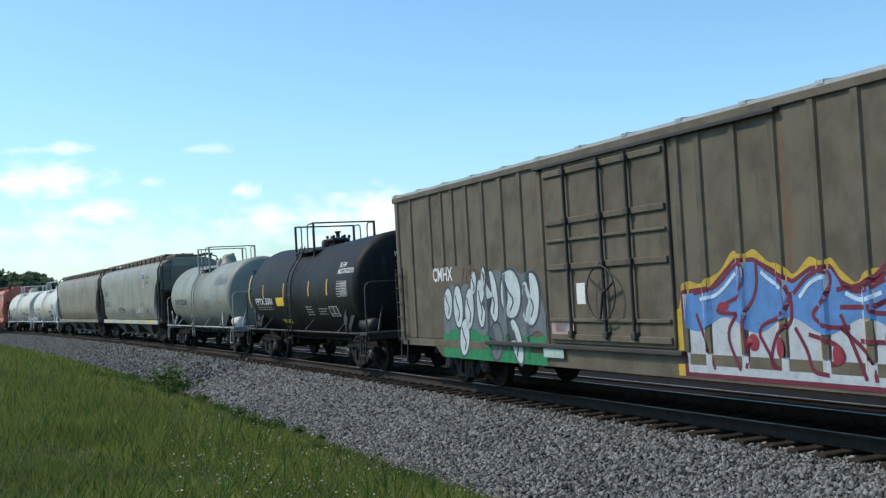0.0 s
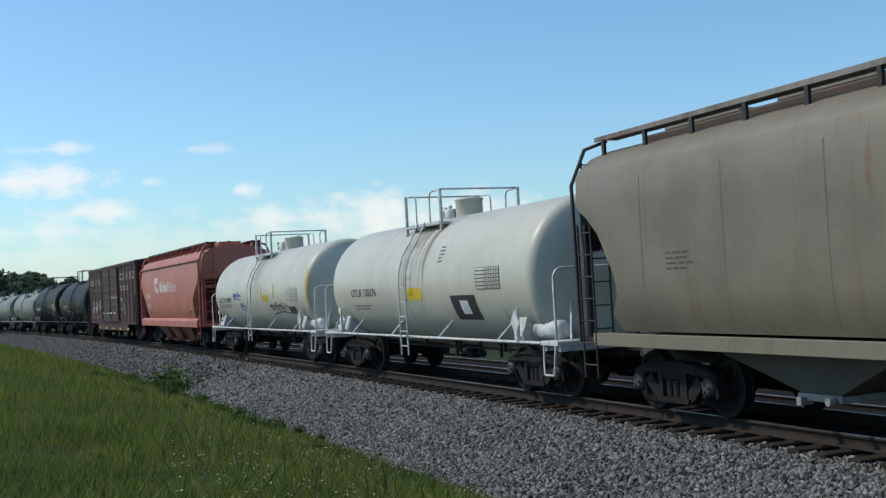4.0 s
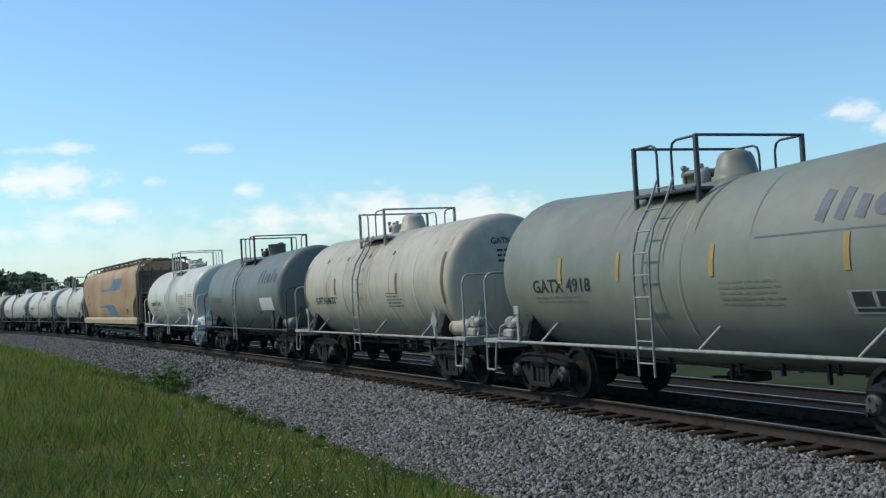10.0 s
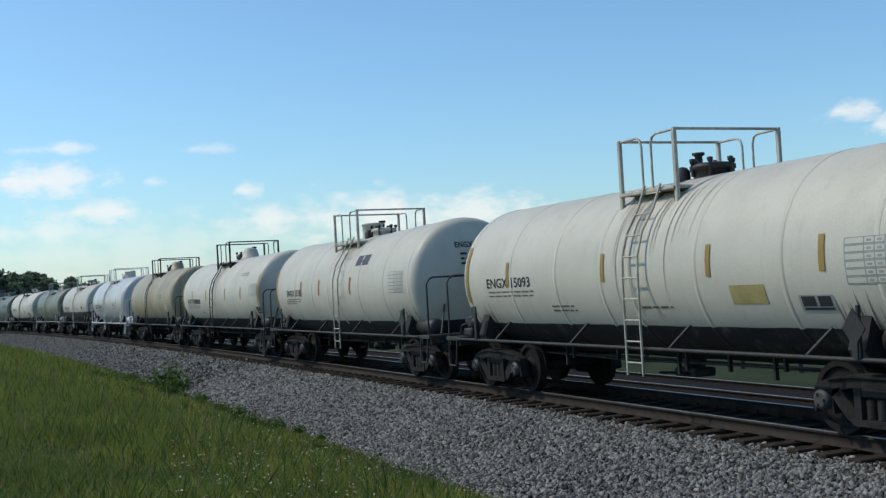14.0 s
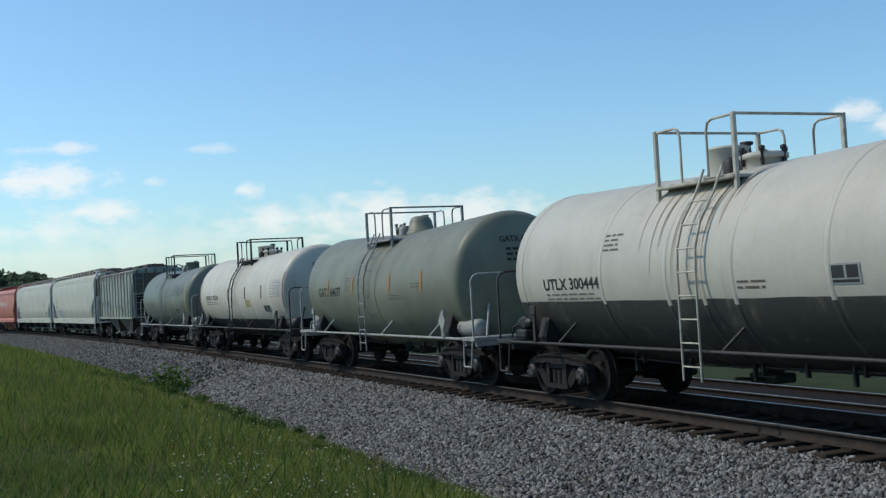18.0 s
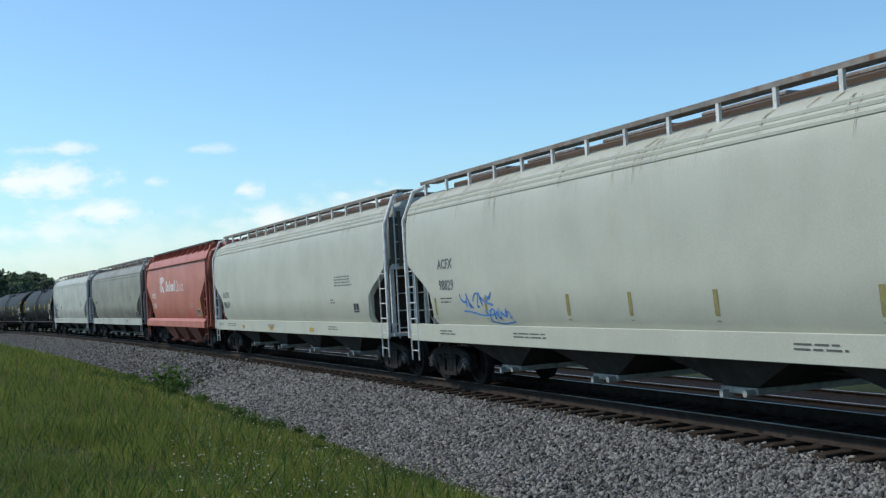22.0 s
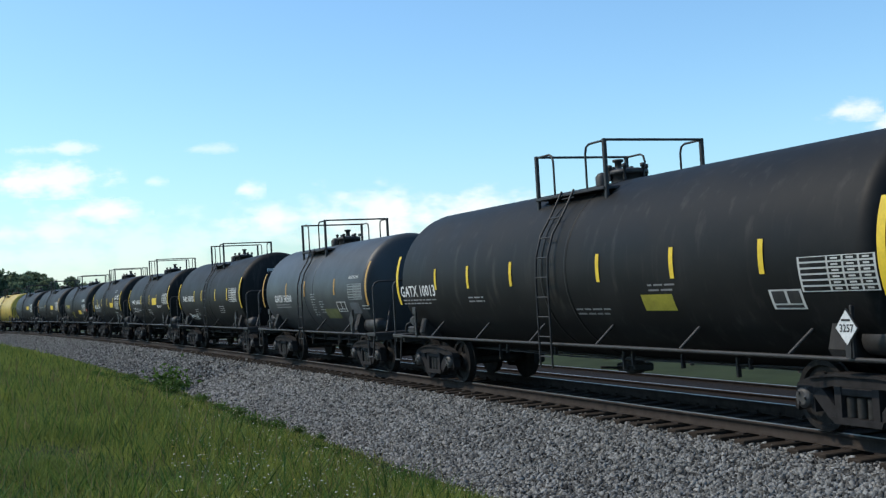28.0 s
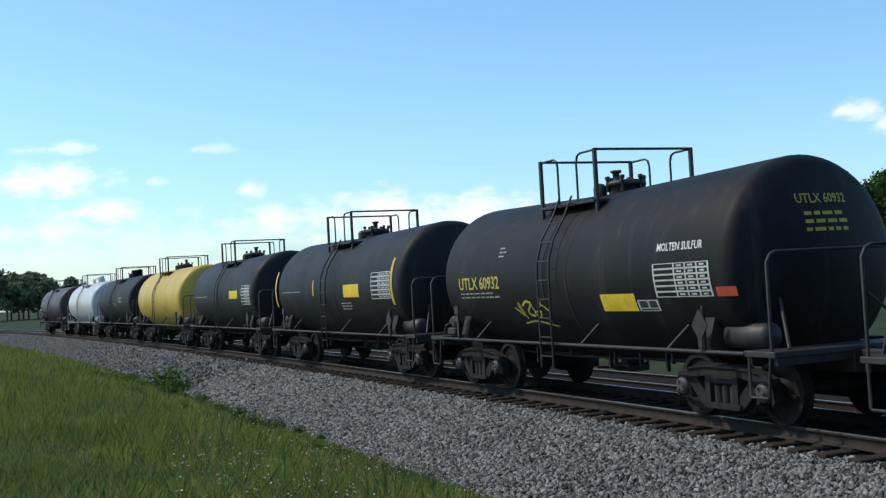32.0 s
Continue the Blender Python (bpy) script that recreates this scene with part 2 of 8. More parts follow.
# ---- mesh tools ----
class Shape:
    def __init__(self):
        self.v, self.f, self.s = [], [], []

    def add(self, verts, faces, smooth=False):
        n = len(self.v)
        self.v.extend(tuple(p) for p in verts)
        self.f.extend(tuple(i + n for i in q) for q in faces)
        self.s.extend([smooth] * len(faces))
        return self

    def box(self, x0, y0, z0, x1, y1, z1, b=0.0):
        if b <= 0:
            v = [(x, y, z) for x in (x0, x1) for y in (y0, y1) for z in (z0, z1)]
            return self.add(v, [(0, 1, 3, 2), (4, 6, 7, 5), (0, 4, 5, 1), (2, 3, 7, 6), (0, 2, 6, 4), (1, 5, 7, 3)])
        lo, hi = (x0, y0, z0), (x1, y1, z1)
        v, idx = [], {}
        for c in range(8):
            sg = (c >> 2 & 1, c >> 1 & 1, c & 1)
            for ax in range(3):
                p = []
                for k in range(3):
                    e = hi[k] if sg[k] else lo[k]
                    p.append(e if k == ax else e - b if sg[k] else e + b)
                idx[sg, ax] = len(v)
                v.append(p)
        f = []
        for ax in range(3):
            u, w = [k for k in range(3) if k != ax]
            for side in (0, 1):
                q = []
                for a, c in ((0, 0), (1, 0), (1, 1), (0, 1)):
                    sg = [0, 0, 0]
                    sg[ax], sg[u], sg[w] = side, a, c
                    q.append(idx[tuple(sg), ax])
                f.append(q)
            for a in (0, 1):
                for c in (0, 1):
                    s0, s1 = [0, 0, 0], [0, 0, 0]
                    s0[u], s0[w], s1[u], s1[w] = a, c, a, c
                    s1[ax] = 1
                    f.append((idx[tuple(s0), u], idx[tuple(s1), u], idx[tuple(s1), w], idx[tuple(s0), w]))
        for c in range(8):
            sg = (c >> 2 & 1, c >> 1 & 1, c & 1)
            f.append(tuple(idx[sg, ax] for ax in range(3)))
        return self.add(v, f)

    def tube(self, pts, r, n=6, closed=False, caps=True):
        P = [Vector(p) for p in pts]
        m = len(P)
        rings, up = [], None
        for i in range(m):
            a = P[(i - 1) % m] if (i > 0 or closed) else P[i]
            c = P[(i + 1) % m] if (i < m - 1 or closed) else P[i]
            t = (c - a).normalized()
            if up is None:
                up = Vector((0, 0, 1)) if abs(t.z) < 0.9 else Vector((1, 0, 0))
            e1 = (up - t * up.dot(t)).normalized()
            up = e1
            e2 = t.cross(e1)
            k = 1.0
            if 0 < i < m - 1 or closed:
                k = 1 / max(0.5, math.sqrt(max(0.0, (1 + (P[i] - a).normalized().dot((c - P[i]).normalized())) / 2)))
            rr = r[i] if isinstance(r, (list, tuple)) else r
            rings.append([P[i] + (e1 * math.cos(j * math.tau / n) + e2 * math.sin(j * math.tau / n)) * rr * (k if k < 1.3 else 1.3) for j in range(n)])
        v = [p for ring in rings for p in ring]
        f = []
        for i in range(m if closed else m - 1):
            i2 = (i + 1) % m
            for j in range(n):
                j2 = (j + 1) % n
                f.append((i * n + j, i * n + j2, i2 * n + j2, i2 * n + j))
        self.add(v, f, True)
        if caps and not closed:
            self.add(rings[0], [tuple(range(n))[::-1]])
            self.add(rings[-1], [tuple(range(n))])
        return self

    def lathe(self, prof, n=32, axis="x", c=(0, 0, 0), smooth=True):
        v, f = [], []
        for h, r in prof:
            for j in range(n):
                a = j * math.tau / n
                p, q = r * math.cos(a), r * math.sin(a)
                v.append((c[0] + h, c[1] + p, c[2] + q) if axis == "x" else (c[0] + p, c[1] + h, c[2] + q) if axis == "y" else (c[0] + p, c[1] + q, c[2] + h))
        for i in range(len(prof) - 1):
            for j in range(n):
                j2 = (j + 1) % n
                f.append((i * n + j, i * n + j2, (i + 1) * n + j2, (i + 1) * n + j))
        self.add(v, f, smooth)
        k = len(prof) - 1
        for i, order in ((0, -1), (k, 1)):
            if prof[i][1] > 1e-3:
                self.add(v[i * n:(i + 1) * n], [tuple(range(n))[::order]])
        return self

    def prism(self, poly, a, b, axis="y"):
        """A flat outline, given in the two other axes, made thick from a to b."""
        n = len(poly)
        put = {"y": lambda p, h: (p[0], h, p[1]), "x": lambda p, h: (h, p[0], p[1]), "z": lambda p, h: (p[0], p[1], h)}[axis]
        v = [put(p, a) for p in poly] + [put(p, b) for p in poly]
        f = [tuple(range(n)), tuple(range(n, 2 * n))[::-1]]
        f += [(i, i + n, (i + 1) % n + n, (i + 1) % n) for i in range(n)]
        return self.add(v, f)

    def data(self, name):
        me = bpy.data.meshes.new(name)
        me.from_pydata([tuple(p) for p in self.v], [], self.f)
        me.polygons.foreach_set("use_smooth", self.s)
        me.update()
        return me


CACHE = {}


def cached(key, make):
    if key not in CACHE:
        CACHE[key] = make().data(key if isinstance(key, str) else key[0])
    return CACHE[key]


def part(name, shape, material, parent, label="", at=None):
    """One mesh object under a thing or under a part. Shapes may be shared meshes."""
    me = shape if isinstance(shape, bpy.types.Mesh) else shape.data(name)
    if not me.materials:
        me.materials.append(material)
    elif me.materials[0] != material:
        key = (me.name, material.name)
        if key not in CACHE:
            CACHE[key] = me.copy()
            CACHE[key].materials[0] = material
        me = CACHE[key]
    ob = new(name, me)
    ob.parent = parent
    if at is not None:
        ob.location = at
    if label:
        tagged(ob, label)
    return ob


def thing(name, shape, material, label, category, kind="", group="", m=None):
    me = shape if isinstance(shape, bpy.types.Mesh) else shape.data(name)
    if not me.materials:
        me.materials.append(material)
    ob = new(name, me)
    if m is not None:
        ob.matrix_world = m
    return tagged(ob, label, category, group, kind)


def blank(name, label, category, kind="", group=""):
    ob = new(name)
    ob.empty_display_size = 0.3
    return tagged(ob, label, category, group, kind)


# ---- running gear, shared by all cars ----
WHEELS = []
WR = 0.457


def side_frame_shape():
    m = Shape()
    y0, y1 = -0.08, 0.08
    m.prism([(-1.06, 0.55), (-1.00, 0.50), (-0.74, 0.50), (-0.62, 0.58), (-0.42, 0.625), (0.42, 0.625), (0.62, 0.58), (0.74, 0.50), (1.00, 0.50), (1.06, 0.55), (1.02, 0.64), (0.86, 0.70), (0.62, 0.755), (0.34, 0.785), (-0.34, 0.785), (-0.62, 0.755), (-0.86, 0.70), (-1.02, 0.64)], y0, y1)
    m.prism([(-0.80, 0.70), (-0.34, 0.75), (0.34, 0.75), (0.80, 0.70), (0.34, 0.79), (-0.34, 0.79)], -0.115, 0.115)
    for k in (-1, 1):
        m.prism([(k * 0.80, 0.56), (k * 0.62, 0.62), (k * 0.44, 0.44), (k * 0.30, 0.30), (k * 0.22, 0.25), (k * 0.36, 0.17), (k * 0.50, 0.24), (k * 0.66, 0.40)], y0, y1)
        m.prism([(k * 0.36, 0.63), (k * 0.25, 0.63), (k * 0.25, 0.25), (k * 0.36, 0.25)], -0.10, 0.10)
        m.prism([(k * 1.04, 0.54), (k * 1.09, 0.34), (k * 1.04, 0.29), (k * 0.99, 0.50)], y0, y1)
        m.prism([(k * 0.74, 0.52), (k * 0.80, 0.50), (k * 0.78, 0.30), (k * 0.72, 0.29)], y0, y1)
        m.box(k * 0.89 - 0.14, -0.11, 0.50, k * 0.89 + 0.14, 0.11, 0.62, 0.03)
    m.prism([(-0.38, 0.18), (0.38, 0.18), (0.42, 0.26), (-0.42, 0.26)], -0.11, 0.11)
    m.box(-0.26, -0.09, 0.52, 0.26, 0.09, 0.62, 0.015)
    return m


def spring_shape():
    m = Shape()
    prof = [(0.26 + i * 0.013, 0.062 + (0.012 if i % 2 else 0.0)) for i in range(20)]
    return m.lathe(prof, 10, "z")


def wheelset_shape():
    m = Shape()
    m.lathe([(-1.14, 0.075), (-0.78, 0.08), (-0.70, 0.09), (0.70, 0.09), (0.78, 0.08), (1.14, 0.075)], 10, "y")
    for k in (-1, 1):
        m.lathe([(k * 0.690, 0.10), (k * 0.690, WR + 0.026), (k * 0.722, WR + 0.026), (k * 0.728, WR), (k * 0.828, WR - 0.006), (k * 0.828, WR - 0.075),
                 (k * 0.785, WR - 0.095), (k * 0.775, 0.20), (k * 0.84, 0.14), (k * 0.84, 0.09)], 28, "y", smooth=False)
        m.box(-0.02, k * 0.84, 0.20, 0.02, k * 0.80, 0.30)
    return m


def bearing_shape():
    m = Shape()
    m.lathe([(-0.11, 0.135), (0.05, 0.135), (0.07, 0.12), (0.09, 0.09)], 14, "y")
    for j in range(3):
        a = j * math.tau / 3
        m.lathe([(0.07, 0.022), (0.115, 0.022)], 6, "y", (0.07 * math.cos(a), 0, 0.07 * math.sin(a)))
    return m


def bolster_shape():
    m = Shape()
    m.box(-0.20, -1.02, 0.44, 0.20, 1.02, 0.66, 0.03)
    m.lathe([(0.66, 0.24), (0.74, 0.22)], 16, "z")
    for k in (-1, 1):
        m.box(k * 0.30 - 0.05, -0.72, 0.34, k * 0.30 + 0.05, 0.72, 0.44, 0.01)
        m.box(k * 0.36 - 0.05, -0.88, 0.36, k * 0.36 + 0.06, -0.62, 0.56, 0.015)
        m.box(k * 0.36 - 0.05, 0.62, 0.36, k * 0.36 + 0.06, 0.88, 0.56, 0.015)
    return m


def coupler_shape():
    m = Shape()
    m.box(-0.75, -0.09, 0.78, -0.12, 0.09, 0.98, 0.02)
    m.prism([(-0.14, -0.14), (0.02, -0.20), (0.10, -0.10), (0.04, -0.02), (0.10, 0.10), (0.02, 0.17), (-0.14, 0.12)], 0.72, 1.02, "z")
    m.tube([(-0.50, 0.26, 0.86), (-0.36, 0.28, 0.62), (-0.18, 0.24, 0.50), (0.02, 0.10, 0.52)], 0.028, 6)
    return m


def truck(car, x, q0, iron=None):
    iron = iron or grime
    t = part("truck", cached("truck_bolster", bolster_shape), iron, car, at=(x, 0, 0))
    for k in (-1, 1):
        f = part("side_frame", cached("side_frame", side_frame_shape), iron, t, at=(0, k * 1.02, 0))
        if k < 0:
            for x in (-0.17, 0.0, 0.17):
                part("coil_spring", cached("coil_spring", spring_shape), spring_steel, t, at=(x, k * 1.02, 0))
    for dx in (-0.89, 0.89):
        w = part("wheelset", cached("wheelset", wheelset_shape), wheel_steel, t, at=(dx, 0, WR))
        WHEELS.append((w, q0 - x - dx, dx))
        for k in (-1, 1):
            b = part("bearing_cap", cached("bearing_cap_%d" % (k > 0), lambda: flip(bearing_shape(), k)), bearing_iron if iron is grime else iron, t, at=(dx, k * 1.08, WR))
    return t


def flip(m, k):
    if k < 0:
        m.v = [(x, -y, z) for x, y, z in m.v]
        m.f = [q[::-1] for q in m.f]
    return m


# ---- lettering ----
def text_flat(body, h, squeeze=0.9):
    key = ("text", body)
    if key not in CACHE:
        cu = bpy.data.curves.new("letters", "FONT")
        cu.body, cu.size, cu.resolution_u, cu.offset = body, 1.0, 2, 0.016
        ob = bpy.data.objects.new("letters", cu)
        me = bpy.data.meshes.new_from_object(ob)
        CACHE[key] = ([(p.co.x, p.co.y) for p in me.vertices], [tuple(p.vertices) for p in me.polygons])
        bpy.data.objects.remove(ob)
        bpy.data.meshes.remove(me)
    v, f = CACHE[key]
    k = h / 0.69
    return [(x * k * squeeze, y * k) for x, y in v], f


class Side:
    """The wall of a car on which paint lies: y as a function of height, on the camera's side."""

    def __init__(self, zs, ys):
        self.z, self.y = zs, ys

    def at(self, x, z, e=0.006):
        return (x, -float(np.interp(z, self.z, self.y)) - e, z)

    def patch(self, m, x0, z0, x1, z1, e=0.006, n=1, lean=0.0):
        n = max(n, int(abs(z1 - z0) / 0.12) + 1)
        v = []
        for i in range(n + 1):
            z = z0 + (z1 - z0) * i / n
            v += [self.at(x0 + lean * (z - z0), z, e), self.at(x1 + lean * (z - z0), z, e)]
        m.add(v, [(2 * i, 2 * i + 1, 2 * i + 3, 2 * i + 2) for i in range(n)], True)
        return m

    def text(self, body, x, z, h, squeeze=0.9, e=0.007):
        v, f = text_flat(body, h, squeeze)
        return Shape().add([self.at(x + a, z + c, e) for a, c in v], f)

    def blob(self, m, outline, e=0.006):
        """A filled outline, as a fan round its middle, pressed onto the wall."""
        cx, cz = sum(p[0] for p in outline) / len(outline), sum(p[1] for p in outline) / len(outline)
        rings = [[(cx + (x - cx) * k, cz + (z - cz) * k) for x, z in outline] for k in (1.0, 0.55)]
        n = len(outline)
        v = [self.at(x, z, e) for ring in rings for x, z in ring] + [self.at(cx, cz, e)]
        f = [(j, (j + 1) % n, n + (j + 1) % n, n + j) for j in range(n)] + [(n + j, n + (j + 1) % n, 2 * n) for j in range(n)]
        m.add(v, f)
        return m


class TankSide(Side):
    """The round wall of a tank whose two halves slope down to its middle."""

    def at(self, x, z, e=0.006):
        dip = self.sag * max(0.0, 1 - abs(x) / self.half)
        return (x, -float(np.interp(z + dip, self.z, self.y)) - e, z)


def lines(side, m, x, z, w, rows, h=0.045, gap=0.085, rng=None, word=0.28):
    """Small unreadable lettering: rows of short bars."""
    rng = rng or random.Random(1)
    for r in range(rows):
        a = x
        end = x + w * (0.7 + 0.3 * rng.random())
        while a < end - 0.05:
            b = min(end, a + word * (0.5 + rng.random()))
            side.patch(m, a, z - r * gap - h, b, z - r * gap)
            a = b + 0.05
    return m


def scrawl(side, x, z, w, h, seed, r=0.016, n=0):
    """A spray-can signature that cannot be read: looped strokes, one knot after another, over a flourish."""
    rng = random.Random(seed)
    m = Shape()
    n = max(3, int(w / (h * 0.62)))
    for i in range(n):
        cx, cw = x + (i + 0.5) * w / n, w / n * 0.62
        pts = [(cx + cw * rng.uniform(-1, 1), z + h * rng.uniform(0.05, 1.0)) for _ in range(6)]
        pts[0] = (cx - cw * 0.8, z + h * rng.uniform(0.5, 1.0))
        pts[-1] = (cx + cw * 0.9, z + h * rng.uniform(0.1, 0.5))
        for _ in range(2):
            cut = [pts[0]]
            for (xa, za), (xb, zb) in zip(pts, pts[1:]):
                cut += [(xa * 0.75 + xb * 0.25, za * 0.75 + zb * 0.25), (xa * 0.25 + xb * 0.75, za * 0.25 + zb * 0.75)]
            pts = cut + [pts[-1]]
        stroke(side, m, pts, 2 * r * rng.uniform(0.8, 1.4))
    stroke(side, m, [(x + w * t, z - h * 0.05 + h * 0.10 * math.sin(5 * t + seed)) for t in np.linspace(0.1, 1.05, 14)], 2 * r)
    return m


def stroke(side, m, pts, wd, e=0.007):
    """A flat ribbon of paint along a line of points."""
    n = len(pts)
    v = []
    for i in range(n):
        (xa, za), (xb, zb) = pts[max(i - 1, 0)], pts[min(i + 1, n - 1)]
        d = math.hypot(xb - xa, zb - za) or 1
        nx, nz = -(zb - za) / d * wd / 2, (xb - xa) / d * wd / 2
        v += [side.at(pts[i][0] + nx, pts[i][1] + nz, e), side.at(pts[i][0] - nx, pts[i][1] - nz, e)]
    m.add(v, [(2 * i, 2 * i + 1, 2 * i + 3, 2 * i + 2) for i in range(n - 1)])
    return m


def brand_letters(car, side, x, z, w, h, signs, weight, rgb, lean=0.0, label=""):
    """A wordmark as plain shapes, one for each of its letters: upright bars (b, B) and rings (o, O)."""
    pitch = w / len(signs)
    mark = None
    for i, k in enumerate(signs):
        m = Shape()
        hh = h if k in "BO" else h * 0.70
        cx = x + (i + 0.5) * pitch
        if k in "bB":
            stroke(side, m, [(cx + lean * t * hh, z + t * hh) for t in np.linspace(0, 1, 6)], weight * 1.15)
        else:
            rx, rz = pitch * 0.5 - weight * 0.55, hh / 2 - weight / 2
            pts = [(cx + rx * math.cos(a) + lean * (hh / 2 + rz * math.sin(a)), z + hh / 2 + rz * math.sin(a)) for a in np.linspace(0, math.tau, 19)]
            stroke(side, m, pts, weight)
        o = part("wordmark_shape", m, ink(rgb), mark or car, label)
        mark = mark or o


def chart(side, x0, z0, x1, z1, rgb, rows=6, cols=4):
    """A stencilled table: pale frame with dark unreadable cells."""
    m, d = Shape(), Shape()
    side.patch(m, x0, z0, x1, z1, 0.0075)
    w, hh = x1 - x0, z1 - z0
    edges = [0.02, 0.40, 0.60, 0.80, 0.99]
    for r in range(rows):
        za, zb = z0 + hh * (r + 0.18) / rows, z0 + hh * (r + 0.86) / rows
        for c in range(cols):
            side.patch(d, x0 + w * (edges[c] + 0.01), za, x0 + w * (edges[c + 1] - 0.015), zb, 0.0105)
            if c:
                side.patch(m, x0 + w * (edges[c] + 0.05), za + 0.25 * (zb - za), x0 + w * (edges[c + 1] - 0.06), za + 0.7 * (zb - za), 0.0135)
    return m, d


def grille(side, x0, z0, x1, z1):
    """A stencil frame: two dark windows over a dark bar."""
    m, d = Shape(), Shape()
    w, hh = x1 - x0, z1 - z0
    side.patch(m, x0, z0, x1, z1, 0.0075)
    for a, b, c, e in ((0.08, 0.30, 0.48, 0.92), (0.56, 0.30, 0.93, 0.92), (0.08, 0.08, 0.93, 0.22)):
        side.patch(d, x0 + w * a, z0 + hh * b, x0 + w * c, z0 + hh * e, 0.0105)
    return m, d


def side_paint(car, c, side, rng, col):
    """All that is painted on the camera's side of a car."""
    for body, x, z, w, hh, *rgb in c.get("marks", ()):
        hh *= 1.15
        v, f = text_flat(body, hh, 1.0)
        sq = w / max(p[0] for p in v)
        part("car_mark", side.text(body, x, z, hh, sq), ink(rgb[0]) if rgb else col, car)
    for x, tall in c.get("stripe_list", ()):
        z0, z1, wd = c.get("stripe_z", (2.02, 2.46, 0.10)) if tall else (1.72, 2.82, 0.13)
        part("reflective_stripe", side.patch(Shape(), x - wd / 2, z0, x + wd / 2, z1, 0.012), ink(c["stripe_rgb"]), car)
    for x0, z0, x1, z1, rgb in c.get("charts", ()):
        m, d = chart(side, x0, z0, x1, z1, rgb)
        o = part("data_table", m, ink(rgb), car)
        part("table_grid", d, c["paint"], o)
        o["kind"] = "stuff"
        o.children[0]["kind"] = "stuff"
    for x0, z0, x1, z1, rgb in c.get("grilles", ()):
        m, d = grille(side, x0, z0, x1, z1)
        o = part("stencil_frame", m, ink(rgb), car)
        part("frame_field", d, ink((0.03, 0.03, 0.03)), o)
    for x0, z0, x1, z1, rgb, e in c.get("panels", ()):
        part("painted_panel", side.patch(Shape(), x0, z0, x1, z1, e), ink(rgb), car)
    for x0, z1, w, rows, rgb in c.get("stencils", ()):
        o = part("stencil_text", lines(side, Shape(), x0, z1, w, rows, h=0.027, gap=0.075, rng=rng, word=0.2), ink(tuple(k * 0.55 for k in rgb) if rgb[0] > 0.5 else rgb), car)
        o["kind"] = "stuff"
    for body, x0, z0, hh, rgb in c.get("words", ()):
        part("lettering", side.text(body, x0, z0, hh), ink(rgb), car)
    for x0, z0, w, hh, rgb, seed in c.get("tags", ()):
        o = part("graffiti_tag", scrawl(side, x0, z0, w, hh, seed), ink(rgb), car)
        o["kind"] = "stuff"


# ---- small shared fittings ----
def ladder(car, name, rail_pts_fn, rungs, material, width=0.42, r=0.020):
    """Two stiles along a line of points and each rung between them."""
    m = Shape()
    for k in (-0.5, 0.5):
        m.tube([rail_pts_fn(t, k * width) for t in np.linspace(0, 1, 9)], r, 5)
    lad = part(name, m, material, car)
    for i in range(rungs):
        t = (i + 0.4) / rungs
        a, b = Vector(rail_pts_fn(t, -0.5 * width)), Vector(rail_pts_fn(t, 0.5 * width))
        key = ("rung", round((b - a).length, 2))
        me = cached(key, lambda: Shape().tube([(-key[1] / 2, 0, 0), (key[1] / 2, 0, 0)], 0.014, 5))
        o = part("rung", me, material, lad, at=(a + b) / 2)
        d = (b - a).normalized()
        o.rotation_euler = (0, 0, math.atan2(d.y, d.x))
    return lad


def hoop_step(car, x, y, material, w=0.42, z0=0.98, z1=0.45):
    m = Shape().tube([(x - w / 2, y, z0), (x - w / 2 + 0.03, y - 0.03, z1 + 0.02), (x - w / 2 + 0.06, y - 0.03, z1), (x + w / 2 - 0.06, y - 0.03, z1),
                      (x + w / 2 - 0.03, y - 0.03, z1 + 0.02), (x + w / 2, y, z0)], 0.02, 5)
    return part("sill_step", m, material, car)


def couplers(car, front, rear):
    part("coupler", cached("coupler", coupler_shape), under_black, car, at=(front, 0, 0))
    o = part("coupler", cached("coupler", coupler_shape), under_black, car, at=(-rear, 0, 0))
    o.rotation_euler = (0, 0, math.pi)


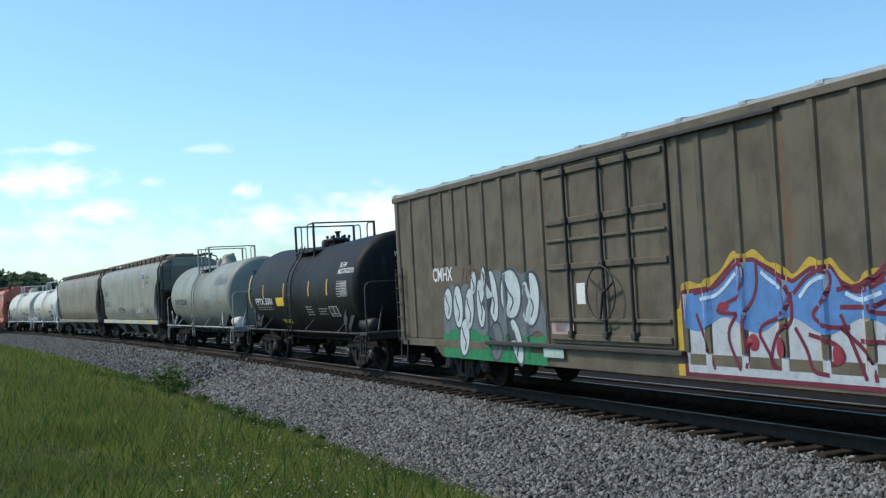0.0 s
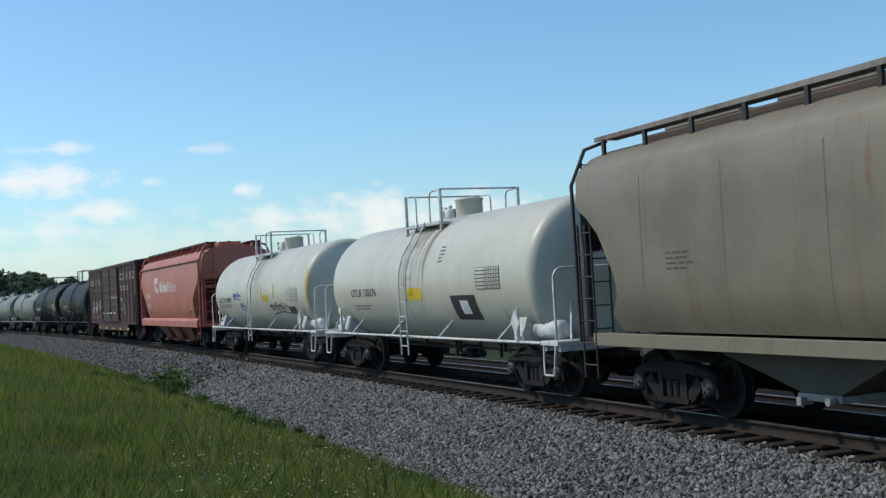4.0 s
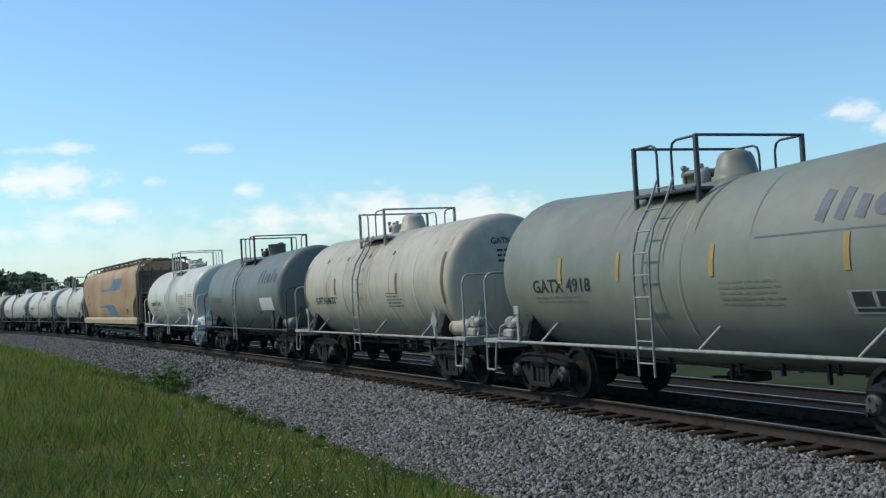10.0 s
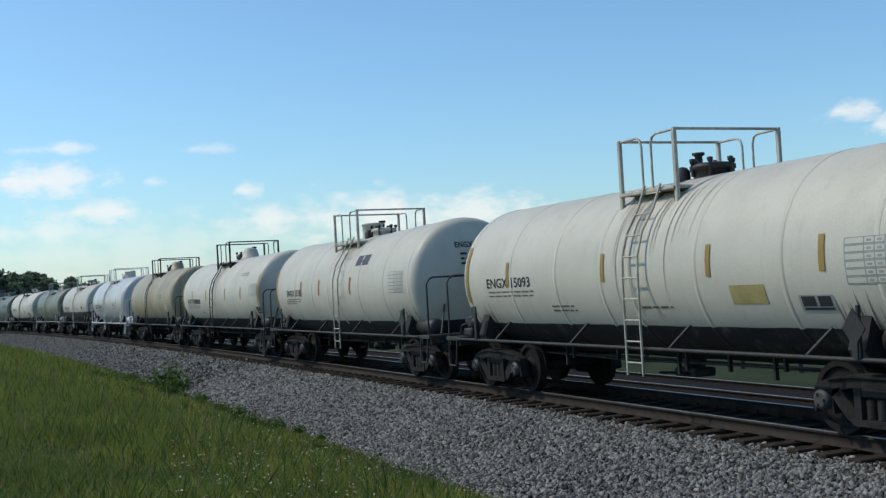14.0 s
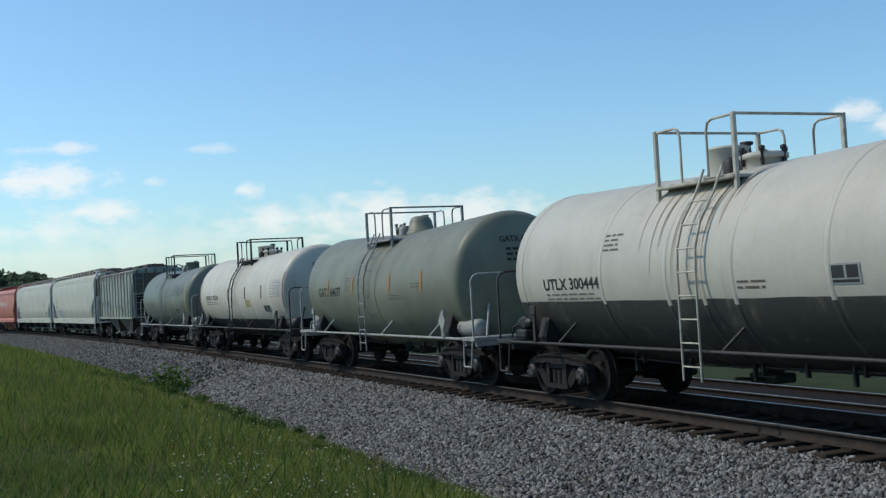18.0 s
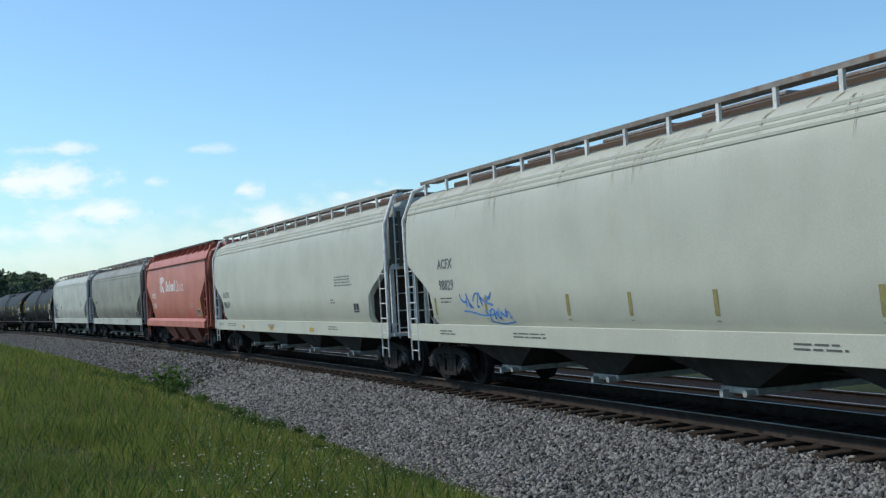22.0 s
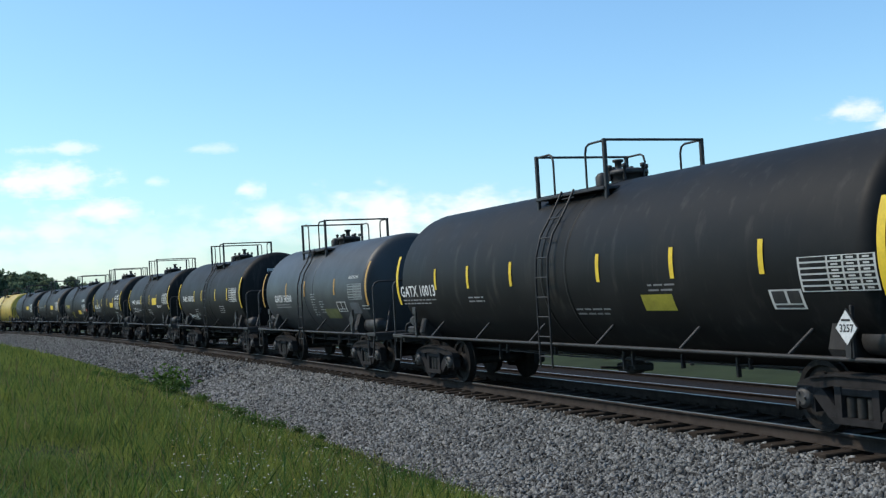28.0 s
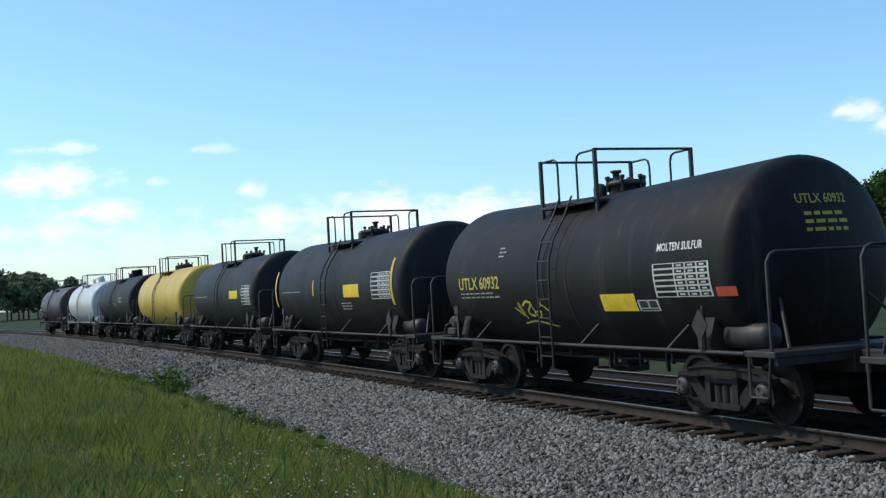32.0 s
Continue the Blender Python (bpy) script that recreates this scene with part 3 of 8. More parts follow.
# ---- tank cars ----
def tank_car(c):
    h = (c["qr"] - c["qf"]) / 2
    R, zc = c.get("R", 1.47), c.get("zc", 2.20)
    lc = h + c.get("over", 0.55)
    sag = c.get("sag", 0.0)
    paint, trim = c["paint"], c.get("trim", pipe_black)
    car = blank("tank_car", c["label"], "tank car", group="cars of the freight train")
    rng = random.Random(c["i"])
    q0 = (c["qr"] + c["qf"]) / 2
    # shell with dished heads
    rk, deep = 0.24, 0.30
    knuckle = [(rk * math.sin(a), R - rk * (1 - math.cos(a))) for a in np.linspace(0.0, 1.15, 7)]
    x1, r1 = knuckle[-1]
    outer = knuckle + [(x1 + deep * (1 - (k * k)), r1 * k) for k in (0.9, 0.78, 0.6, 0.4, 0.2)] + [(x1 + deep, 0.002)]
    prof = [(-lc - x, r) for x, r in outer[::-1]]
    body = prof + [(-lc * 0.5, R), (0, R), (lc * 0.5, R)] + [(-x, r) for x, r in prof[::-1]]
    hull = Shape().lathe(body, 56, "x", (0, 0, zc))
    hull.v = [(x, y, z - sag * max(0.0, 1 - abs(x) / lc)) for x, y, z in hull.v]
    shell = part("tank_shell", hull, paint, car)
    for x in c.get("seams", (-0.42, 0.42)):
        part("weld_band", cached(("weld_band", round(R, 2), round(zc, 2)), lambda: Shape().lathe([(-0.045, R), (-0.04, R + 0.006), (0.04, R + 0.006), (0.045, R)], 56, "x", (0, 0, zc))), paint, shell, at=(x, 0, -sag * max(0.0, 1 - abs(x) / lc)))
    # underframe: stub sills, saddles, end platforms
    bolster_top = 0.74
    end_out = lc + 1.04
    for k in (-1, 1):
        xs = sorted((k * (h - 1.2), k * end_out))
        part("stub_sill", Shape().box(xs[0], -0.20, 0.68, xs[1], 0.20, 1.02, 0.02), under_black, car)
        m = Shape()
        m.prism([(-1.30, 0.98), (-1.36, 1.10), (-1.22, zc - 0.62), (-0.98, zc - 1.10), (-0.5, zc - R - 0.0), (0.5, zc - R), (0.98, zc - 1.10), (1.22, zc - 0.62),
                 (1.36, 1.10), (1.30, 0.98), (0.30, bolster_top), (-0.30, bolster_top)], k * h - 0.14, k * h + 0.14, "x")
        part("saddle", m, trim if c.get("white_trim") else under_black, car)
        xs = sorted((k * (end_out - 0.62), k * end_out))
        m = Shape().box(xs[0], -1.46, 0.96, xs[1], 1.46, 1.04, 0.01)
        m.box(xs[0] + 0.02, -1.40, 0.86, xs[0] + 0.10, 1.40, 0.96)
        m.box(xs[1] - 0.10, -1.40, 0.86, xs[1] - 0.02, 1.40, 0.96)
        part("end_platform", m, trim, car)
        xe = k * (end_out - 0.10)
        part("end_handrail", Shape().tube([(xe, -1.42, 1.04), (xe, -1.42, 2.16), (xe, -1.36, 2.26), (xe, -1.27, 2.30), (xe, 1.27, 2.30), (xe, 1.36, 2.26), (xe, 1.42, 2.16), (xe, 1.42, 1.04)], 0.022, 6), trim, car)
        part("end_brace", Shape().tube([(xe - k * 0.05, -1.1, 1.05), (k * (lc + 0.30), -0.72, 1.75)], 0.025, 5), trim, car)
        part("end_brace", Shape().tube([(xe - k * 0.05, 1.1, 1.05), (k * (lc + 0.30), 0.72, 1.75)], 0.025, 5), trim, car)
        for y in (-1.44, 1.44):
            hoop_step(car, k * (end_out - 0.32), y, trim)
    # side running pipes with their props
    for y in (-1, 1):
        part("side_pipe", Shape().tube([(-end_out + 0.6, y * 1.45, 1.0), (end_out - 0.6, y * 1.45, 1.0)], 0.030, 6), trim, car)
        for x in np.linspace(-h + 0.75, h - 0.75, c.get("props", 3)):
            if abs(x) < 0.5 and y < 0:
                x += 0.8
            part("pipe_prop", cached(("pipe_prop", y), lambda: Shape().tube([(0, y * 1.43, 1.02), (0.22, y * 1.20, 1.34)], 0.026, 5)), trim, car, at=(float(x), 0, 0))
    rail_m = c.get("rail_mat", trim)
    step_m = c.get("ladder_mat", rail_m)
    # operating platform with railing
    px, py, pz, top = c.get("plen", 1.02), 0.96, zc + R - 0.16 - sag * 0.9, c.get("rtop", 4.25)
    po = c.get("poff", -0.25)
    m = Shape()
    for y0, y1 in ((-py - 0.06, -0.62), (0.62, py + 0.06)):
        m.box(po - px, y0, pz - 0.05, po + px, y1, pz, 0.008)
        for i in range(7):
            x = po - px + 0.1 + i * (2 * px - 0.2) / 6
            m.box(x - 0.012, y0 + 0.02, pz, x + 0.012, y1 - 0.02, pz + 0.012)
    plat = part("platform", m, rail_m, car)
    for sx in (-1, 1):
        for sy in (-1, 1):
            pst = part("railing_post", cached(("railing_post", round(top - pz, 2)), lambda: Shape().box(-0.036, -0.03, -0.42, 0.036, 0.03, top - pz, 0.008)), rail_m, plat, at=(po + sx * px, sy * py, pz))
        part("top_rail", Shape().tube([(po + sx * px, -py, top - 0.02), (po + sx * px, py, top - 0.02)], 0.022, 6), rail_m, plat)
        for sy in (-1, 1):
            x0, x1 = po + sx * px, po + sx * (px - 0.62)
            part("gate_hoop", Shape().tube([(x0, sy * py, top - 0.03), (x1 + sx * 0.14, sy * py, top - 0.03), (x1 + sx * 0.04, sy * py, top - 0.07), (x1, sy * py, top - 0.18), (x1, sy * py, pz)], 0.019, 6), rail_m, plat)
    # top fittings
    dome, zt = c.get("dome", "low"), zc + R - sag * 0.92
    fit_m = c.get("dome_mat", paint)
    if dome == "bonnet":
        d = part("protective_bonnet", Shape().lathe([(-0.06, 0.37), (0.02, 0.37), (0.03, 0.335), (0.28, 0.275), (0.36, 0.23), (0.40, 0.14), (0.41, 0.002)], 24, "z", (po + 0.45, 0, zt)), fit_m, car)
    elif dome == "drum":
        d = part("protective_bonnet", Shape().lathe([(-0.05, 0.31), (0.32, 0.31), (0.34, 0.33), (0.37, 0.33), (0.39, 0.26), (0.40, 0.002)], 24, "z", (po + 0.45, 0, zt)), fit_m, car)
    elif dome == "drumleft":
        d = part("protective_bonnet", Shape().lathe([(-0.05, 0.31), (0.32, 0.31), (0.34, 0.33), (0.37, 0.33), (0.39, 0.26), (0.40, 0.002)], 24, "z", (po - 0.45, 0, zt)), fit_m, car)
    if dome != "none":
        s = -1 if dome in ("bonnet", "drum") else 1
        man = part("manway", Shape().lathe([(-0.05, 0.30), (0.10, 0.30), (0.10, 0.35), (0.17, 0.35), (0.20, 0.26), (0.22, 0.002)], 20, "z", (po + s * 0.35, 0, zt)), fit_m if dome != "low" else trim, car)
        for j in range(6):
            a = j * math.tau / 6 + 0.3
            part("eye_bolt", cached("eye_bolt", lambda: Shape().lathe([(0, 0.028), (0.20, 0.028), (0.22, 0.045), (0.27, 0.045), (0.28, 0.01)], 6, "z")), trim, man, at=(po + s * 0.35 + 0.33 * math.cos(a), 0.33 * math.sin(a), zt))
        part("safety_valve", Shape().lathe([(-0.05, 0.09), (0.16, 0.09), (0.18, 0.13), (0.22, 0.13), (0.25, 0.07), (0.40, 0.06), (0.42, 0.10), (0.46, 0.10), (0.47, 0.002)], 12, "z", (po + s * 0.35 - s * 0.62, 0.2, zt - 0.02)), trim, car)
        part("valve_cap", Shape().lathe([(-0.05, 0.12), (0.14, 0.12), (0.20, 0.07), (0.22, 0.002)], 12, "z", (po - s * 0.02, -0.30, zt - 0.03)), trim, car)
    # ladders down both sides
    for sy in (-1, 1):
        def stile(t, k, sy=sy):
            z = (zc + R - 0.12) + (0.60 - (zc + R - 0.12)) * t
            off = max(-1.0, min(1.0, (z - zc) / R))
            y = R * math.sqrt(max(0.0, 1 - off * off)) + 0.11 if z > zc else R + 0.11
            return (po + c.get("ladder_x", 0.0) + k, sy * max(y, 1.02), z)
        ladder(car, "ladder", stile, 9, step_m)
    # outlet, brake gear, air reservoir, placard holders
    part("bottom_outlet", Shape().lathe([(-0.30, 0.14), (-0.26, 0.17), (-0.10, 0.17), (0.10, 0.28)], 14, "z", (0.0, 0, zc - R)), under_black, car)
    part("brake_rigging", Shape().tube([(-h + 0.9, -0.35, 0.72), (h - 0.9, -0.30, 0.70)], 0.03, 5).tube([(-h + 0.9, 0.3, 0.80), (h - 0.9, 0.3, 0.80)], 0.022, 5)
         .tube([(-h + 1.1, -0.62, 0.74), (-0.9, -0.62, 0.70), (h - 1.3, -0.62, 0.76)], 0.016, 5), under_black, car)
    for x in (-0.72, -0.66, -0.30, 0.12, 0.17, 0.42, 0.66, 0.71):
        low = 0.62 + 0.08 * math.sin(x * 37.0)
        part("rod_hanger", cached(("rod_hanger", x, round(zc - R, 2)), lambda: Shape().box(-0.022, -0.66, low, 0.022, -0.60, zc - R + 0.16)), under_black, car, at=(x * (h - 0.9), 0, 0))
    part("outlet_valve", cached("outlet_valve", lambda: Shape().box(-0.30, -0.20, 0.44, 0.30, 0.20, 0.58, 0.03).tube([(0.1, -0.2, 0.5), (0.1, -0.75, 0.56)], 0.025, 5)), under_black, car)
    wt = c.get("res", trim)
    part("air_reservoir", Shape().lathe([(-0.47, 0.002), (-0.45, 0.12), (-0.38, 0.185), (0.38, 0.185), (0.45, 0.12), (0.47, 0.002)], 18, "x", (h + 0.62, -1.02, 1.20)), wt, car)
    part("brake_cylinder", Shape().lathe([(-0.30, 0.13), (0.22, 0.13), (0.24, 0.15), (0.30, 0.15)], 14, "x", (-h - 0.5, 0.55, 1.18)), under_black, car)
    e, yw = (1, 0.30) if c["i"] in (13, 15) else (-1, -0.40)
    xw = e * (end_out - 0.02)
    part("hand_brake_wheel", Shape().tube([(xw, yw + 0.26 * math.cos(a), 1.72 + 0.26 * math.sin(a)) for a in np.linspace(0, math.tau, 17)[:-1]], 0.018, 5, closed=True)
         .tube([(xw, yw - 0.26, 1.72), (xw, yw + 0.26, 1.72)], 0.014, 4).tube([(xw, yw, 1.46), (xw, yw, 1.98)], 0.014, 4)
         .box(min(xw - e * 0.12, xw - e * 0.02), yw - 0.11, 1.45, max(xw - e * 0.12, xw - e * 0.02), yw + 0.11, 1.95, 0.02)
         .tube([(xw - e * 0.07, yw, 1.50), (xw - e * 0.10, yw - 0.10, 1.04)], 0.03, 5), trim, car)
    xv = e * (end_out - 0.42)
    valve = part("control_valve", Shape().box(xv - 0.20, -1.16, 1.04, xv + 0.20, -0.80, 1.20, 0.03).box(xv - 0.12, -1.10, 1.20, xv + 0.10, -0.88, 1.44, 0.04)
                 .lathe([(-0.26, 0.07), (-0.20, 0.10), (0.16, 0.10), (0.22, 0.06)], 10, "x", (xv, -1.00, 1.32)), trim, car)
    part("valve_pipe", Shape().tube([(xv - 0.18, -1.05, 1.30), (xv - 0.34, -1.12, 1.24), (xv - 0.36, -1.16, 1.04)], 0.022, 5).tube([(xv + 0.18, -0.95, 1.34), (xv + 0.30, -0.95, 1.42), (xv + 0.32, -0.70, 1.10)], 0.022, 5), trim, valve)
    xp = h + c.get("placard_x", 0.12)
    hold = part("placard_holder", Shape().prism([(xp - 0.04, 1.02), (xp + 0.04, 1.02), (xp + 0.05, 1.20), (xp + 0.18, 1.36), (xp + 0.0, 1.59), (xp - 0.18, 1.36), (xp - 0.05, 1.20)], -1.505, -1.490)
                .box(xp + 0.03, -1.490, 1.02, xp + 0.07, -1.44, 1.62, 0.006), trim, car)
    part("placard_holder", Shape().prism([(-h - 0.06, 1.02), (-h + 0.02, 1.02), (-h + 0.02, 1.55), (-h - 0.06, 1.55)], -1.50, -1.46).box(-h - 0.12, -1.52, 1.50, -h + 0.08, -1.49, 1.66, 0.01), trim, car)
    if c.get("placard"):
        part("hazard_placard", Shape().prism([(xp + 0.0, 1.17), (xp + 0.165, 1.36), (xp + 0.0, 1.565), (xp - 0.165, 1.36)], -1.515, -1.507), ink(WHITE), hold, "white diamond hazard placard")
        v, f = text_flat(c["placard"], 0.085)
        part("placard_number", Shape().add([(xp - 0.105 + a, -1.519, 1.32 + b) for a, b in v], f), ink(BLACK), hold)
        part("placard_number", Shape().box(xp - 0.07, -1.518, 1.44, xp + 0.07, -1.516, 1.465), ink(BLACK), hold)
    # paint on the camera's side
    zz = np.linspace(zc - R, zc + R, 41)
    side = TankSide(zz, np.sqrt(np.maximum(0, R * R - (zz - zc) ** 2)))
    side.sag, side.half = sag, lc
    col = ink(c.get("ink", WHITE))
    side_paint(car, c, side, rng, col)
    if c.get("spill"):
        for tone, n in zip(c["spill"], (15, 8)):
            m = Shape()
            for _ in range(n):
                x, wd, top, deep = rng.gauss(po + 0.25, 0.60), rng.uniform(0.005, 0.018), zc + R * rng.uniform(0.80, 0.93), rng.uniform(0.25, 1.0) if rng.random() < 0.75 else rng.uniform(1.0, 1.9)
                v = []
                for j in range(11):
                    t = j / 10
                    v += [side.at(x - wd * (1 - 0.75 * t), top - deep * t, 0.0085), side.at(x + wd * (1 - 0.75 * t), top - deep * t, 0.0085)]
                m.add(v, [(2 * j, 2 * j + 1, 2 * j + 3, 2 * j + 2) for j in range(10)])
            part("spill_stain", m, ink(tone), car)["kind"] = "stuff"
    if c.get("spill") and c["i"] not in (2, 11, 12, 21, 23):
        for k, tone in enumerate(((0.13, 0.105, 0.08), (0.22, 0.18, 0.13))):
            m = Shape()
            for _ in range(26):
                ex = rng.choice((-1, 1))
                x, wd, top, deep = ex * (h + rng.gauss(0.05, 0.35)), rng.uniform(0.006, 0.022), zc - R * rng.uniform(0.25, 0.70), rng.uniform(0.15, 0.6)
                v = []
                for j in range(7):
                    t = j / 6
                    z = max(top - deep * t, zc - R * 0.93)
                    ww = wd * (0.1 + 0.9 * t)
                    v += [side.at(x - ww, z, 0.005 + 0.0015 * k), side.at(x + ww, z, 0.005 + 0.0015 * k)]
                m.add(v, [(2 * j, 2 * j + 1, 2 * j + 3, 2 * j + 2) for j in range(6)])
            part("wheel_spray", m, ink(tone), car)["kind"] = "stuff"
    if c.get("brand"):
        x0, z0, x1, z1, rgb = c["brand"]
        brand_letters(car, side, x0, z0, x1 - x0, z1 - z0, "BBboBo", 0.15, rgb, 0.22)
        if c.get("rule"):
            part("wordmark_rule", side.patch(Shape(), c["rule"][0], c["rule"][1], c["rule"][2], c["rule"][1] + 0.022), ink(rgb), car)
    if c.get("headmark"):
        rng2 = random.Random(c["i"] + 50)
        v, f = text_flat(c["headmark"], 0.125)
        wtx = max(p[0] for p in v)
        xh = lambda y, z: lc + float(np.interp(math.hypot(y, z - zc), [r for x, r in outer[::-1]], [x for x, r in outer[::-1]])) + 0.014
        part("head_mark", Shape().add([(xh(a - wtx / 2, zc + 0.75 + b), a - wtx / 2, zc + 0.75 + b) for a, b in v], f), col, car)
        m = Shape()
        for r in range(3):
            y = -0.34
            while y < 0.30:
                w = 0.08 + 0.10 * rng2.random()
                m.add([(xh(a, z), a, z) for a, z in ((y, zc + 0.58 - r * 0.11), (y + w, zc + 0.58 - r * 0.11), (y + w, zc + 0.63 - r * 0.11), (y, zc + 0.63 - r * 0.11))], [(0, 1, 2, 3)])
                y += w + 0.04
        part("head_text", m, ink((0.30, 0.30, 0.29)) if c.get("ink", WHITE) == WHITE else col, car)
    truck(car, h, q0, c.get("iron"))
    truck(car, -h, q0, c.get("iron"))
    couplers(car, c["of"], c["or"])
    return car


# ---- covered hoppers ----
def loft(rows, bevel=0.10, smooth=False):
    """A body built of level rows (height, half width, half length) with chamfered upright corners."""
    m = Shape()
    ring = []
    for z, w, l in rows:
        b = min(bevel, w * 0.3)
        ring.append([(l - b, -w, z), (l, -w + b, z), (l, w - b, z), (l - b, w, z), (-l + b, w, z), (-l, w - b, z), (-l, -w + b, z), (-l + b, -w, z)])
    if smooth:
        n = len(rows)
        m.add([p for r in ring for p in r], [(i * 8 + j, i * 8 + (j + 1) % 8, i * 8 + 8 + (j + 1) % 8, i * 8 + 8 + j) for i in range(n - 1) for j in range(8)], True)
        m.f += [tuple(range(8))[::-1], tuple(range(8 * n - 8, 8 * n))]
        m.s += [False, False]
        return m
    v = [p for r in ring for p in r]
    f = []
    for i in range(len(rows) - 1):
        for j in range(8):
            f.append((i * 8 + j, i * 8 + (j + 1) % 8, (i + 1) * 8 + (j + 1) % 8, (i + 1) * 8 + j))
    f.append(tuple(range(8))[::-1])
    f.append(tuple(range(len(v) - 8, len(v))))
    return m.add(v, f)


def covered_hopper(c):
    h = (c["qr"] - c["qf"]) / 2
    q0 = (c["qr"] + c["qf"]) / 2
    rng = random.Random(c["i"])
    car = blank("covered_hopper_car", c["label"], "hopper car", group="cars of the freight train")
    paint, trim, sill_m, bay_m = c["paint"], c["trim"], c.get("sill", c["paint"]), c.get("bay", under_black)
    rows = [(z, w, h + dl) for z, w, dl in c["rows"]]
    lt = max(r[2] for r in rows)
    body = part("hopper_body", loft(rows, smooth=c.get("curved", False)), paint, car)
    if c.get("curved"):
        for e in body.data.edges:
            a, b = sorted(e.vertices)
            if b - a == 8:
                e.use_edge_sharp = True
    side = Side([r[0] for r in rows], [r[1] for r in rows])
    zt, zb = rows[-1][0], rows[0][0]
    eave = c.get("eave", 3.6)
    # side sills, centre sill, end platforms
    ls = h + c.get("sill_over", 1.45)
    z0, z1 = c.get("sill_z", (0.95, 1.30))
    for k in (-1, 1):
        m = Shape().box(-ls, k * 1.535 - 0.03, z0, ls, k * 1.535 + 0.03, z1, 0.008)
        so = c.get("shelf", 0.0)
        if so:
            m = Shape().prism([(k * 1.48, z0), (k * (1.56 + so), z0 + 0.02), (k * (1.56 + so), z1 - 0.08), (k * 1.54, z1 + 0.03), (k * 1.48, z1 + 0.03)], -ls, ls, "x")
        m.box(-ls, min(k * 1.30, k * 1.50), z1 - 0.05, ls, max(k * 1.30, k * 1.50), z1 - 0.01)
        part("side_sill", m, sill_m, car)
        part("stub_sill", Shape().box(*sorted((k * (h - 1.5), k * (lt + 0.35)))[:1], -0.20, 0.68, sorted((k * (h - 1.5), k * (lt + 0.35)))[1], 0.20, 1.02, 0.02), bay_m, car)
        xs = sorted((k * (h + 0.55), k * (lt + 0.12)))
        part("end_platform", Shape().box(xs[0], -1.48, z0 + 0.05, xs[1], 1.48, z0 + 0.12, 0.008), trim, car)
        m = Shape()
        part("bolster", Shape().prism([(-1.50, z0 + 0.05), (-1.50, z1), (1.50, z1), (1.50, z0 + 0.05), (0.35, 0.74), (-0.35, 0.74)], k * h - 0.16, k * h + 0.16, "x"), bay_m, car)
        # slope-sheet posts and end frame
        for y in (-1.40, -0.55, 0.55, 1.40):
            part("end_post", Shape().box(k * (lt - 0.08) - 0.05, y - 0.045, z0 + 0.1, k * (lt - 0.08) + 0.05, y + 0.045, 2.95, 0.01), trim, car)
        part("end_beam", Shape().box(k * (lt - 0.02) - 0.04, -1.42, 2.55, k * (lt - 0.02) + 0.04, 1.42, 2.68, 0.01), trim, car)
        part("slope_rib", Shape().tube([(k * (h + 0.45), 0, z1), (k * (lt - 0.15), 0, 2.8)], 0.07, 4), bay_m, car)
        for y in (-1, 1):
            ladder(car, "side_ladder", lambda t, kk, k=k, y=y: (k * (lt - 0.30) + kk, y * 1.56, 2.95 + (0.50 - 2.95) * t), 7, trim, 0.40)
            part("grab_post", Shape().tube([(k * (lt - 0.02), y * 1.56, z0 + 0.05), (k * (lt + 0.02), y * 1.56, eave), (k * (lt - 0.02), y * 1.30, zt - 0.02), (k * (lt - 0.22), y * 0.98, zt + 0.10)], c.get("grab", 0.030), 6), trim, car)
        ladder(car, "end_ladder", lambda t, kk, k=k: (k * (lt + 0.06), -1.12 + kk, zt - 0.1 + (z0 + 0.1 - zt) * t), 8, trim, 0.42)
    # roof walk with its brackets, hatch trough and covers
    rz = c.get("walk_z", 4.44)
    lw = lt - 0.10
    for k in () if c.get("low_roof") else (-1, 1):
        m = Shape().box(-lw, min(k * 0.72, k * 1.14), rz - 0.035, lw, max(k * 0.72, k * 1.14), rz, 0.004)
        m.box(-lw, k * 1.14 - 0.012, rz - 0.07, lw, k * 1.14 + 0.012, rz + 0.004)
        walkb = part("running_board", m, c.get("walk", roof_metal), car)
        n = c.get("brackets", 14)
        for i in range(n):
            x = -lw + 0.25 + i * (2 * lw - 0.5) / (n - 1)
            if c.get("gusset"):
                me = cached(("gusset", k), lambda: Shape().prism([(k * 1.12, rz - 0.04), (k * 0.80, rz - 0.04), (k * 0.80, rz - 0.40), (k * 1.30, rz - 0.46)], -0.03, 0.03, "x").box(-0.20, min(k * 0.79, k * 0.82), rz - 0.30, 0.20, max(k * 0.79, k * 0.82), rz - 0.04))
            else:
                me = cached(("bracket", k, round(rz, 2)), lambda: Shape().box(-0.035, min(k * 1.10, k * 1.15), rz - 0.36, 0.035, max(k * 1.10, k * 1.15), rz - 0.03))
            part("walk_bracket", me, trim, walkb, at=(x, 0, 0))
    trough = part("hatch_coaming", Shape().box(-lw + 0.5, -0.56, zt - 0.12, lw - 0.5, 0.56, max(zt + 0.12, rz - 0.06 if c.get("tall_trough") else 0), 0.03), c.get("trough", c.get("roof", paint)), car)
